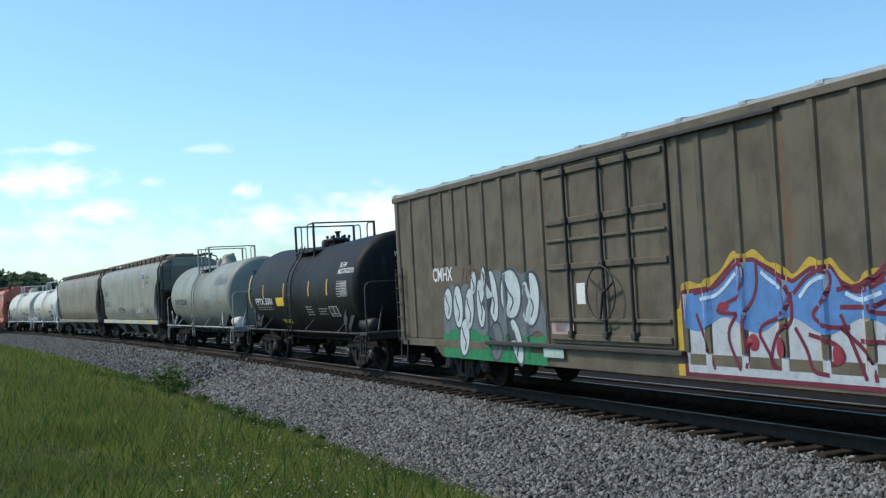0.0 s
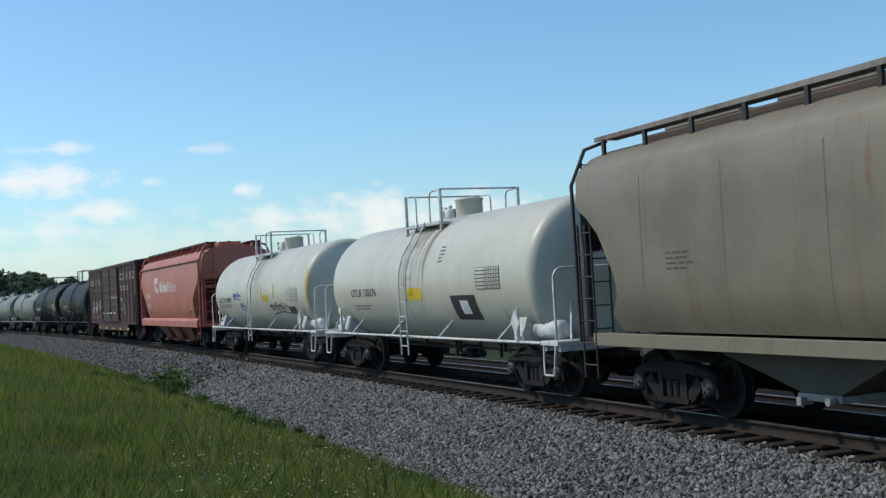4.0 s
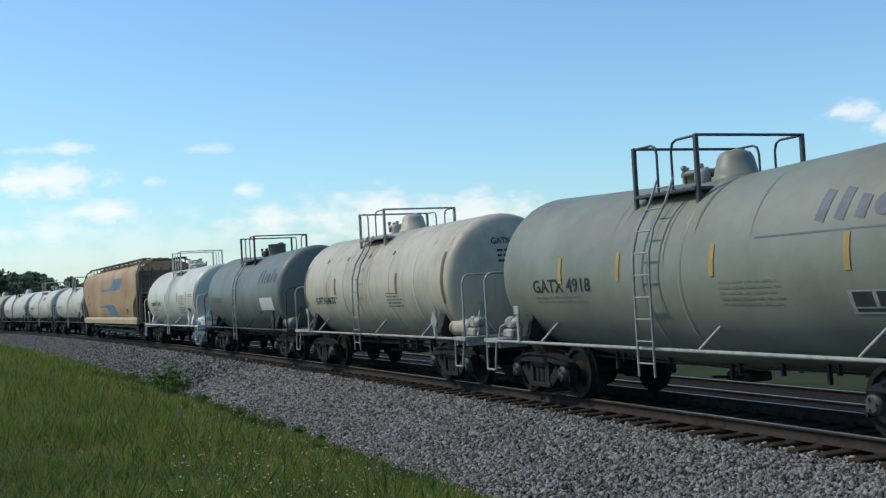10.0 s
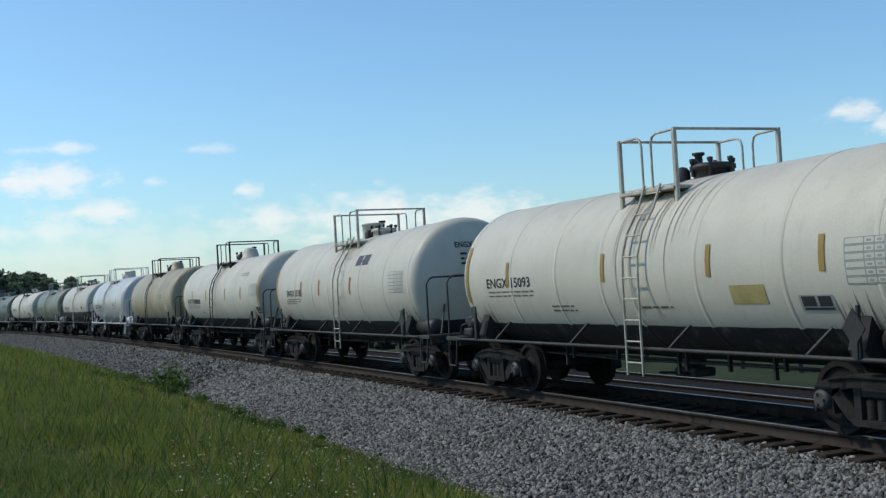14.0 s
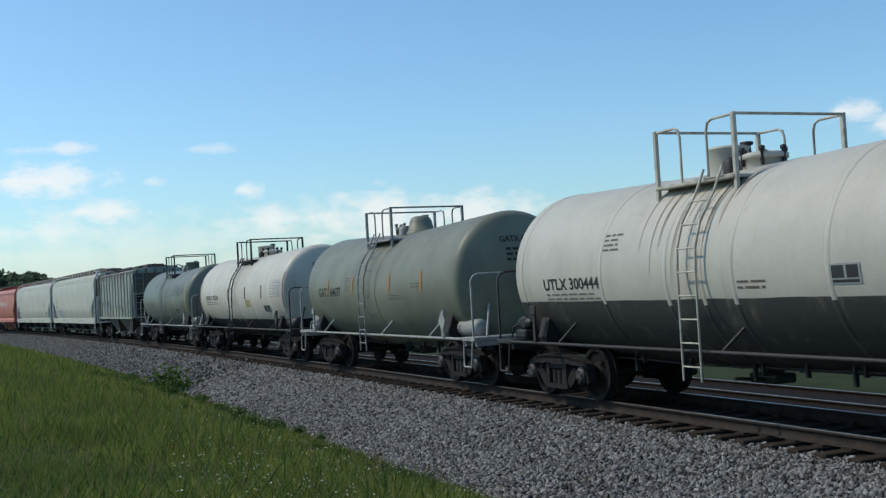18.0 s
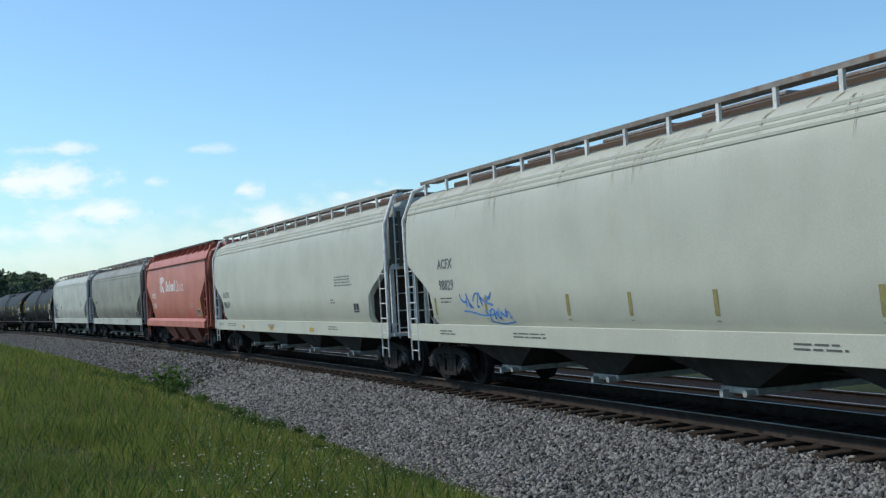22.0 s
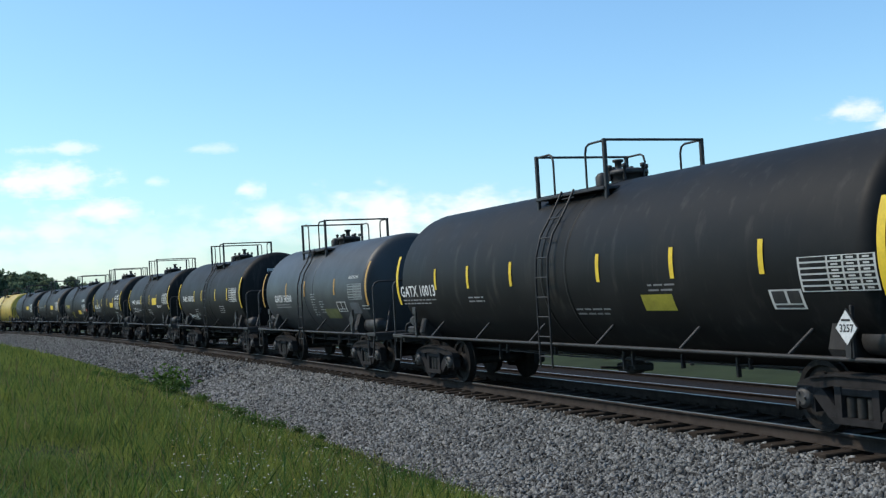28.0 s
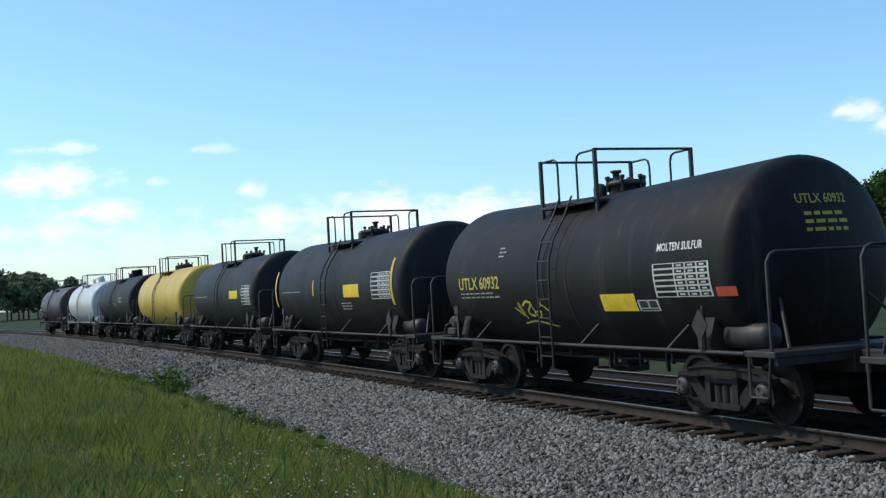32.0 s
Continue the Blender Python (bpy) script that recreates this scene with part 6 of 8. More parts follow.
# red slope sheets: dirt, with the end recess's shade mixed into the colour
slope_red = pt("slope_shaded_dirty_red", (0.16, 0.045, 0.032), rough=0.8, streak=0.4)
# body red made darker: the partial shade below the sill is painted in
bay_red = pt("bay_shaded_red", (0.34, 0.108, 0.080), rough=0.75, streak=0.5, dark=0.6)
# other slope sheets: brown dirt and recess shade in one dark colour
slope_brown = pt("slope_shaded_dirty_brown", (0.055, 0.042, 0.034), rough=0.85, streak=0.4)
hop_bay_grey = pt("bay_grey", (0.13, 0.12, 0.10), rough=0.8)

U = 1.03
HRED = [(1.25, 1.36, 0.30), (1.45, 1.47, 0.42), (1.75, 1.53, 0.48), (2.10, 1.565, 0.55), (2.45, 1.575, 1.05), (2.92, 1.57, 1.72), (3.30, 1.54, 1.74), (3.68, 1.485, 1.74), (3.76, 1.47, 1.74), (4.00, 1.36, 1.74), (4.16, 1.05, 1.74), (4.26, 0.60, 1.74)]
HACF = [(1.25, 1.40, -0.25), (1.45, 1.53, -0.20), (1.95, 1.57, -0.10), (2.15, 1.575, 0.20), (2.35, 1.575, 0.60), (2.60, 1.575, 1.05), (2.80, 1.575, 1.10), (3.10, 1.572, 1.10), (3.50, 1.555, 1.10), (3.78, 1.49, 1.10), (3.98, 1.36, 1.10), (4.12, 1.12, 1.10), (4.22, 0.80, 1.09), (4.26, 0.50, 1.08)]
HUP = [(1.25, 1.40, 0.90), (1.49, 1.53, 0.95), (1.84, 1.57, 0.75), (2.13, 1.57, 0.83), (2.76, 1.57, 1.23), (3.02, 1.57, 1.53), (3.22, 1.57, 1.84), (3.72, 1.54, 1.86), (3.86, 1.44, 1.86), (4.02, 1.22, 1.86), (4.14, 0.90, 1.84), (4.20, 0.50, 1.82)]
HNW = [(1.28, 1.44, 0.10), (1.40, 1.46, 0.12), (2.45, 1.46, 0.25), (3.00, 1.46, 0.76), (3.84, 1.46, 0.76), (3.90, 1.30, 0.76), (4.00, 0.70, 0.76)]
TH = (0.12, 0.16, 0.22)
ORD = (0.60, 0.36, 0.08)
DK = (0.10, 0.09, 0.07)
SULF = ("MOLTEN SULFUR", 2.35, 2.75, 0.14, WHITE)

SILL8 = [(x - 0.28, 0.66, x + 0.28, 0.76, (0.60, 0.42, 0.03), 0.004) for x in (-4.4, -2.06, 0.30, 2.65, 5.0)]


CARS = [
    dict(kind="box", q=(48.12, 35.58), label="tan ribbed boxcar with a plug door and large graffiti", paint=box_tan, trim=trim_dark, fascia=box_tan, roof=roof_silver, half=9.22, zb=0.98, ze=4.14, zr=4.34,
         door=(-1.90, 1.72), door_fn=plug_door, posts=[-9.0, -8.2, -7.1, -6.46, -5.89, -5.2, -4.45, -3.65, -2.86, -2.1, 1.95, 2.45, 3.21, 3.97, 4.69, 5.4, 6.15, 6.9, 7.6, 8.3, 9.0], belly=0.62, belly_x=7.4,
         short={-7.1: 2.52, -6.46: 2.52, -5.89: 2.52, -5.2: 2.52}, extra=murals, seams=14),
    dict(kind="tank", q=(63.6, 54.7), label="black tank car with orange reflective stripes", paint=tank_black, stripe_rgb=ORD, panels=[(-1.9, 2.0, -1.1, 2.28, YELLOW, 0.006), (-1.55, 1.32, -0.9, 1.46, YELLOW, 0.006)],
         words=[("SR 5144", 3.0, 3.0, 0.15, WHITE), ("MOLTEN SULFUR", 2.98, 2.80, 0.15, WHITE)], stencils=[(0.3, 1.85, 0.8, 4, WHITE), (1.2, 1.80, 1.0, 3, WHITE)], headmark="PPTX 3501"),
    dict(kind="tank", q=(77.62, 68.52), label="pale grey-green tank car with a blue-grey wordmark and domed bonnet", paint=tank_pale, trim=pipe_grey, dome="bonnet", ink=(0.10, 0.10, 0.10), stripe_rgb=(0.55, 0.42, 0.12), stencils=[(1.5, 2.05, 1.2, 5, DK), (3.2, 2.0, 1.2, 2, (0.45, 0.12, 0.05))], res=pipe_white, placard="", headmark="SHPX 202588", props=4),
    dict(kind="hop", q=(95.35, 82.25), label="grey covered hopper with a shield emblem and yellow sill stripes", rows=HUP, curved=True, slope=slope_brown, end_sheet=end_olive, end_ribs=(-0.9,), walk_z=4.36, trough=trough_brown, paint=hop_grey, sill=hop_pale, trim=trim_dark, bay=hop_bay_grey, bays=3, seams=8, brackets=15, sill_z=(1.02, 1.22),
         tags=[(-3.4, 1.60, 1.6, 0.30, BLACK, 3), (-0.9, 1.50, 1.0, 0.32, (0.12, 0.12, 0.12), 5), (0.2, 1.48, 1.7, 0.42, (0.62, 0.62, 0.60), 8)],  stencils=[(3.9, 2.1, 1.2, 3, DK)],
         sill_marks=[(-5.6, -5.2, YELLOW), (-2.2, -1.9, YELLOW), (-0.4, -0.05, YELLOW), (2.0, 2.3, YELLOW), (3.6, 4.6, YELLOW)], extra=shield_emblem, iron=grime),
    dict(kind="hop", q=(113.6, 100.2), label="weathered tan-grey covered hopper with rust stains", rows=HUP, curved=True, slope=slope_brown, end_sheet=end_olive, end_ribs=(-0.9,), walk_z=4.36, trough=trough_brown, paint=hop_tan, trim=trim_dark, bay=hop_bay_grey, bays=3, seams=8, brackets=15, sill_z=(1.02, 1.22),  stencils=[(-6.2, 2.4, 0.7, 4, DK)]),
    dict(kind="tank", q=(127.6, 117.9), label="clean white tank car with white railings", paint=tank_white, trim=pipe_white, dome="drum", ink=BLACK, panels=[(-0.9, 1.95, -0.25, 2.25, YELLOW, 0.006), (1.35, 1.50, 2.0, 2.05, (0.04, 0.04, 0.04), 0.006), (1.55, 1.62, 1.82, 1.92, WHITE, 0.009)],
         stencils=[(-4.1, 1.80, 1.4, 2, DK), (0.6, 2.85, 0.5, 5, DK)], placard="", res=pipe_white, props=4, headmark="UTLX 130376"),
    dict(kind="tank", q=(141.5, 131.5), label="white tank car with yellow end stripes and graffiti tags", paint=tank_white, trim=pipe_white, dome="drum", ink=(0.14, 0.15, 0.15), stripe_rgb=(0.62, 0.45, 0.06), panels=[(0.55, 1.95, 0.95, 2.22, (0.36, 0.27, 0.03), 0.006)],
         tags=[(1.1, 1.55, 1.5, 0.42, BLACK, 11), (-3.3, 2.0, 0.8, 0.3, (0.03, 0.14, 0.50), 12), (-2.2, 1.65, 0.6, 0.3, (0.05, 0.13, 0.45), 13)], res=pipe_white, props=4, headmark="GATX 9989"),
    dict(kind="hop", q=(155.75, 146.25), label="red oxide covered hopper with a white crest and wordmark", rows=HRED, curved=True, slope=slope_red, paint=hop_red, trim=trim_red, bay=bay_red, bays=3, walk=roof_dark, gusset=True, brackets=12, ink=WHITE, shelf=0.09, seams=3, bay_z=0.40, bay_w=0.62, mouldings=((3.72, 0.08),), grab=0.04,
          stencils=[(-1.9, 1.75, 1.4, 1, WHITE), (0.2, 1.8, 0.7, 3, WHITE), (2.4, 2.2, 0.8, 3, WHITE), (-5.2, 1.75, 0.7, 1, WHITE)], extra=crest_and_wordmark, gate=trim_red),
    dict(kind="box", q=(172.88, 160.58), label="brown ribbed boxcar with double doors and worn white lettering", paint=box_brown, door_paint=door_brown, trim=box_brown, roof=roof_dark, half=8.03, zb=1.12, ze=4.30, zr=4.50, belly=0.60, door=(-2.65, 2.65), door_fn=double_door,
         posts=[-7.9, -6.98, -5.89, -4.75, -3.58, 2.85, 3.84, 4.85, 5.85, 6.85, 7.9], seams=15, words=[("THE", 3.21, 2.23, 0.24, WHITE)],
         stencils=[(-7.2, 3.05, 4.0, 1, WHITE), (-5.2, 1.85, 1.0, 1, WHITE), (0.8, 3.62, 1.0, 3, WHITE)],
         panels=[(-7.2, 1.34, -6.6, 1.44, YELLOW, 0.006), (-5.3, 1.30, -4.8, 1.40, YELLOW, 0.006)] + [(-2.2 + i * 1.2, 1.56, -1.7 + i * 1.2, 1.64, WHITE, 0.12) for i in range(4)] + SILL8, extra=worn_letters,
         tags=[(-7.2, 1.70, 2.2, 0.35, WHITE, 21), (-4.2, 1.55, 0.7, 0.9, WHITE, 22), (3.4, 1.55, 1.0, 0.8, WHITE, 23)]),
    dict(kind="tank", q=(185.95, 177.2), label="charcoal tank car with orange stripes and patched paint", paint=tank_char, stripe_rgb=ORD, panels=[(-4.9, 1.75, -1.2, 2.95, (0.008, 0.0085, 0.008), 0.004), (1.0, 1.75, 4.4, 2.9, (0.012, 0.013, 0.012), 0.004)], tags=[(0.15, 2.5, 0.5, 0.5, WHITE, 31), (-2.8, 1.55, 0.8, 0.5, WHITE, 32)], stencils=[(-1.6, 1.95, 1.5, 4, WHITE), (1.2, 1.85, 1.2, 3, WHITE)]),
    dict(kind="tank", q=(198.6, 190.0), label="black tank car with patched panels and orange end stripes", paint=tank_char, stripe_rgb=ORD, panels=[(0.9, 1.9, 4.2, 3.1, (0.024, 0.025, 0.026), 0.004)], stencils=[(0.9, 1.8, 0.9, 2, WHITE)], dome="low", headmark="NATX 9808"),
    dict(kind="tank", q=(211.55, 202.5), label="sage grey tank car with a blue-grey wordmark and domed bonnet", paint=tank_sage, trim=pipe_grey, dome="bonnet", ink=(0.08, 0.08, 0.08), stripe_rgb=(0.38, 0.26, 0.07), stencils=[(1.3, 1.95, 1.4, 3, DK), (3.6, 2.2, 1.2, 2, DK), (-0.2, 1.75, 0.9, 1, DK)],  res=pipe_white, headmark="GATX 4919", placard=""),
    dict(kind="tank", q=(224.55, 215.7), label="grey-green tank car with a blue-grey wordmark and domed bonnet", paint=tank_sage, trim=pipe_grey, dome="bonnet", ink=(0.08, 0.08, 0.08), stripe_rgb=(0.38, 0.26, 0.07), stencils=[(1.3, 1.95, 1.4, 5, (0.17, 0.17, 0.135))],  res=pipe_white, headmark="GATX 4918"),
    dict(kind="tank", q=(237.35, 228.5), label="dusty cream tank car with dark reflective stripes", paint=tank_cream, trim=pipe_grey, dome="bonnet", ink=BLACK, stripe_rgb=(0.16, 0.10, 0.04), seams=(-4.9, -3.3, -1.6, -0.42, 0.42, 1.8, 3.4, 4.9), stencils=[(-3.0, 1.95, 1.2, 1, DK), (1.6, 2.0, 1.0, 5, DK)], panels=[(-3.4 + i * 1.7, 2.9, -3.28 + i * 1.7, 3.0, (0.04, 0.03, 0.03), 0.01) for i in range(4)], res=tank_cream, headmark="GATX 64633"),
    dict(kind="tank", q=(249.7, 241.3), label="dark green-grey tank car with a wordmark and a drum bonnet", paint=tank_dkgreen, dome="drum", trim=trim_dark, ink=(0.10, 0.10, 0.10), panels=[(2.3, 1.72, 3.3, 2.15, (0.62, 0.62, 0.60), 0.006)], headmark="UTLX 310032"),
    dict(kind="tank", q=(262.8, 254.05), label="white tank car with white railings and blue-grey trucks", paint=tank_white, trim=pipe_white, dome="drumleft", ink=BLACK, stripe_rgb=(0.16, 0.12, 0.06),  stencils=[(2.2, 1.80, 1.3, 4, DK), (4.1, 2.35, 1.0, 2, DK), (-4.0, 1.78, 1.4, 2, DK)], res=pipe_white, iron=None, headmark="KMNX 71047", props=4, front_iron=grime_blue),
    dict(kind="hop", q=(282.2, 266.6), label="faded orange covered hopper with blue swooshes and a cream sill", rows=HACF, curved=True, sill_over=1.0, slope=slope_brown, end_sheet=end_grey, tall_trough=True, trough=trough_brown, paint=hop_orange, sill=sill_cream, trim=hop_tan, walk=roof_dark, bays=4, ink=(0.06, 0.08, 0.12), brackets=14, train_pipe=True, seams=9, grab=0.045, extra=blue_swooshes, bay=under_black, shelf=0.07,
         panels=[(4.9, 1.9, 6.0, 3.0, (0.34, 0.30, 0.20), 0.004)], stencils=[(4.6, 3.0, 1.2, 7, DK), (3.6, 1.75, 1.2, 3, DK)], sill_marks=[(-5.6, -4.6, (0.36, 0.33, 0.22))], sill_z=(0.98, 1.32)),
    dict(kind="tank", q=(296.2, 286.4), label="white tank car with a black underside", paint=tank_wb, dome="low", ink=BLACK, stripe_rgb=(0.30, 0.20, 0.05), seams=(-5.5, -3.6, -1.9, -0.42, 0.42, 2.1, 3.9, 5.5), panels=[(1.6, 1.55, 2.2, 1.95, (0.40, 0.38, 0.25), 0.005)], stencils=[(-2.2, 1.65, 0.9, 2, DK), (0.6, 1.62, 1.0, 1, DK)], props=4, R=1.48, headmark="ENGX 15093"),
    dict(kind="tank", q=(310.0, 300.2), label="white tank car with a black underside and orange stripes", paint=tank_wb, dome="drumleft", ink=BLACK, stripe_rgb=(0.36, 0.14, 0.04), seams=(-5.5, -3.6, -1.9, -0.42, 0.42, 2.1, 3.9, 5.5), panels=[(0.8, 2.85, 1.6, 3.15, (0.05, 0.05, 0.06), 0.006)], stencils=[(-4.6, 1.9, 1.2, 2, DK)], props=4, headmark="ENGX 15182"),
    dict(kind="tank", q=(324.3, 313.8), label="white tank car with a black underside and a round bonnet", paint=tank_wb, dome="bonnet", ink=BLACK, stripe_rgb=(0.36, 0.24, 0.06),  stencils=[(3.6, 2.95, 1.1, 2, DK), (-2.8, 1.65, 0.6, 2, DK)], props=5, headmark="SHPX 300008"),
    dict(kind="tank", q=(337.0, 328.3), label="tan tank car with a black underside", paint=tank_tb, dome="bonnet", ink=(0.12, 0.10, 0.08), stripe_rgb=(0.22, 0.18, 0.10), stencils=[(2.4, 2.4, 1.0, 3, DK)], panels=[(3.7, 1.62, 4.1, 1.95, (0.55, 0.52, 0.45), 0.02)]),
    dict(kind="tank", q=(349.8, 341.1), label="silvery white tank car with white railings", paint=tank_silver, trim=pipe_white, dome="drum", ink=BLACK, stripe_rgb=(0.30, 0.32, 0.30), stencils=[(2.0, 2.2, 1.1, 5, DK)], res=pipe_white, headmark="GATX 65340"),
    dict(kind="tank", q=(362.55, 353.9), label="white tank car with a black lower half", paint=tank_wb2, dome="drumleft", ink=BLACK, seams=(-4.9, -2.2, -0.42, 0.42, 1.1, 2.9, 4.9), stencils=[(-2.5, 2.6, 0.3, 4, DK), (1.2, 1.95, 0.6, 2, DK)], headmark="UTLX 300444"),
    dict(kind="tank", q=(375.45, 366.7), label="olive-grey tank car with pale railings", paint=tank_olive, trim=pipe_grey, dome="bonnet", ink=(0.015, 0.015, 0.015), stripe_rgb=(0.42, 0.20, 0.05), stencils=[(-1.9, 2.75, 0.6, 5, DK), (1.4, 1.95, 0.9, 2, DK), (2.8, 2.2, 0.8, 2, DK)], headmark="GATX 64637"),
    dict(kind="tank", q=(389.8, 379.55), label="off-white tank car with a black underside and rust-streaked ladder", paint=tank_wb, dome="drumleft", ink=BLACK, stripe_rgb=(0.16, 0.10, 0.06), seams=(-5.6, -3.4, -1.7, -0.42, 0.42, 2.2, 4.1, 5.6), panels=[(0.9, 1.65, 1.5, 1.95, (0.42, 0.40, 0.33), 0.005)], headmark="ENGX 15218", props=4),
    dict(kind="tank", q=(402.5, 393.65), label="green-grey tank car with a wordmark and a drum bonnet", paint=tank_green, dome="drum", trim=pipe_grey, ink=(0.11, 0.12, 0.11), panels=[(4.75, 1.6, 4.95, 2.9, (0.34, 0.30, 0.10), 0.02)], placard="", headmark="UTLX 310031"),
    dict(kind="hop", q=(415.65, 406.45), label="old pale grey ribbed covered hopper with rust runs and graffiti", rows=HNW, slope=slope_brown, paint=hop_nw, sill=hop_nw, trim=hop_nw, bays=2, eave=3.72, walk_z=4.10, low_roof=True, walk=roof_dark, hatches=4, sill_over=0.75, roof=roof_dark, sill_z=(1.26, 1.36), end_sheet=end_grey, bay=hop_bay_grey,
         ribs=[-4.82, -3.80, -2.80, -1.84, -0.88, 0.06, 1.03, 2.02, 2.96, 3.89, 4.84], words=[("NW", -4.66, 2.0, 0.26, (0.05, 0.05, 0.05)), ("180", -3.62, 2.0, 0.26, (0.05, 0.05, 0.05)), ("258", -2.66, 2.0, 0.26, (0.05, 0.05, 0.05)), ("4:20", 4.10, 2.00, 0.24, (0.10, 0.10, 0.10))],
         tags=[(-4.6, 1.45, 0.6, 0.4, (0.20, 0.22, 0.22), 40), (-1.6, 1.5, 0.5, 0.7, (0.06, 0.06, 0.06), 41), (0.25, 1.75, 0.6, 0.3, (0.08, 0.08, 0.08), 42), (1.3, 1.6, 0.5, 0.55, (0.10, 0.10, 0.12), 43), (2.2, 1.5, 0.6, 0.5, (0.10, 0.12, 0.16), 44), (4.15, 1.55, 0.5, 0.2, (0.06, 0.06, 0.06), 47), (5.0, 2.75, 0.35, 0.5, (0.08, 0.08, 0.08), 45)],
         panels=[(x - 0.036, 1.42, x + 0.036, 1.90, (0.58, 0.40, 0.03), 0.064) for x in (-4.82, -2.80, -0.88, 1.03, 2.96, 4.84)], extra=rust_runs,
         charts=[(3.25, 1.80, 3.66, 2.18, (0.05, 0.05, 0.05)), (3.27, 1.42, 3.66, 1.74, (0.07, 0.07, 0.07))]),
    dict(kind="hop", q=(434.8, 419.1), label="white rounded covered hopper with dark stripes and graffiti", rows=HACF, curved=True, sill_over=1.0, slope=slope_brown, end_sheet=end_grey, tall_trough=True, trough=trough_brown, paint=hop_white, trim=pipe_white, walk=roof_metal, bays=4, ink=(0.12, 0.13, 0.13), brackets=16, seams=2, mouldings=((3.73, 0.015), (3.83, 0.018), (3.92, 0.018)), train_pipe=False, grab=0.045, roof=roof_metal,
         tags=[(-6.2, 1.55, 1.0, 0.5, (0.06, 0.20, 0.50), 51), (-5.1, 1.45, 0.8, 0.3, (0.06, 0.20, 0.50), 52)], panels=[(-8.0 + i * 2.0, 1.45, -7.9 + i * 2.0, 1.85, (0.25, 0.22, 0.08), 0.006) for i in range(8)], stencils=[(-7.3, 1.85, 0.7, 2, DK)],
         sill_lines=[(-7.4, 0.8), (-4.0, 1.4), (3.5, 1.0)], sill_z=(0.93, 1.30)),
    dict(kind="hop", q=(453.9, 438.2), label="white rounded covered hopper with rust at the roof seams", rows=HACF, curved=True, sill_over=1.0, slope=slope_brown, end_sheet=end_grey, tall_trough=True, trough=trough_brown, paint=hop_white, trim=pipe_white, walk=roof_metal, bays=4, ink=(0.08, 0.08, 0.08), brackets=16, seams=5, mouldings=((3.73, 0.015), (3.83, 0.018), (3.92, 0.018)), grab=0.045, roof=roof_metal,
          stencils=[(2.7, 2.62, 1.9, 4, (0.12, 0.12, 0.12)), (-8.1, 1.6, 0.9, 1, DK), (4.9, 2.05, 0.4, 2, DK)], sill_marks=[(-5.0, -4.7, (0.36, 0.24, 0.04)), (-1.4, -1.0, (0.40, 0.26, 0.05)), (2.9, 3.3, (0.40, 0.26, 0.05))], sill_lines=[(-8.6, 0.8), (-7.2, 1.4), (-1.6, 0.9), (4.6, 0.9)], sill_z=(0.93, 1.30)),
    dict(kind="hop", q=(467.4, 458.05), label="red oxide covered hopper with a white crest and wordmark", rows=HRED, curved=True, slope=slope_red, paint=hop_red, trim=trim_red, bay=bay_red, bays=3, walk=roof_dark, gusset=True, brackets=12, ink=WHITE, shelf=0.09, seams=3, bay_z=0.40, bay_w=0.62, mouldings=((3.72, 0.08),), grab=0.04,
          stencils=[(-1.9, 1.75, 1.4, 1, WHITE), (0.2, 1.8, 0.7, 3, WHITE), (2.4, 2.2, 0.8, 3, WHITE), (-5.2, 1.75, 0.7, 2, WHITE)], extra=crest_and_wordmark, gate=trim_red),
    dict(kind="hop", q=(485.3, 471.7), label="grey covered hopper with black graffiti along its foot", rows=HACF, curved=True, sill_over=1.0, slope=slope_brown, end_sheet=end_grey, tall_trough=True, trough=trough_brown, paint=hop_grey, sill=hop_pale, trim=pipe_grey, bays=3, brackets=14, seams=6, mouldings=((3.55, 0.02), (3.68, 0.02)), grab=0.04,
         tags=[(-5.2, 1.45, 2.6, 0.5, (0.20, 0.20, 0.19), 61), (-2.2, 1.42, 2.6, 0.7, (0.16, 0.16, 0.15), 62), (2.0, 1.42, 2.4, 0.62, (0.12, 0.12, 0.12), 63)],  stencils=[(4.8, 2.5, 0.7, 4, DK)], sill_lines=[(-6, 1.0), (3.5, 0.7)]),
    dict(kind="hop", q=(501.8, 489.5), label="pale grey covered hopper with orange stripes", rows=HACF, curved=True, sill_over=1.0, slope=slope_brown, end_sheet=end_grey, tall_trough=True, trough=trough_brown, paint=hop_pale, trim=pipe_white, bays=3, ink=(0.07, 0.07, 0.07), brackets=12, seams=4, mouldings=((3.55, 0.02), (3.66, 0.02)), grab=0.05,
         panels=[(-6.2 + 1.9 * i, 1.42, -6.1 + 1.9 * i, 1.88, (0.42, 0.16, 0.05), 0.006) for i in range(6)], stencils=[(-5.9, 1.72, 0.9, 2, DK), (-4.2, 2.5, 0.2, 3, DK)], sill_lines=[(-6.3, 1.2), (-4.5, 0.8)]),
    dict(kind="tank", q=(518.1, 506.1), label="black tank car with yellow reflective stripes and a hazard placard", paint=tank_black, stripe_rgb=YELLOW,  stencils=[(-3.2, 1.95, 0.6, 1, WHITE), (2.1, 1.85, 0.8, 1, WHITE)], placard="3257", placard_x=0.34, R=1.52, zc=2.22, props=6, rtop=4.36),
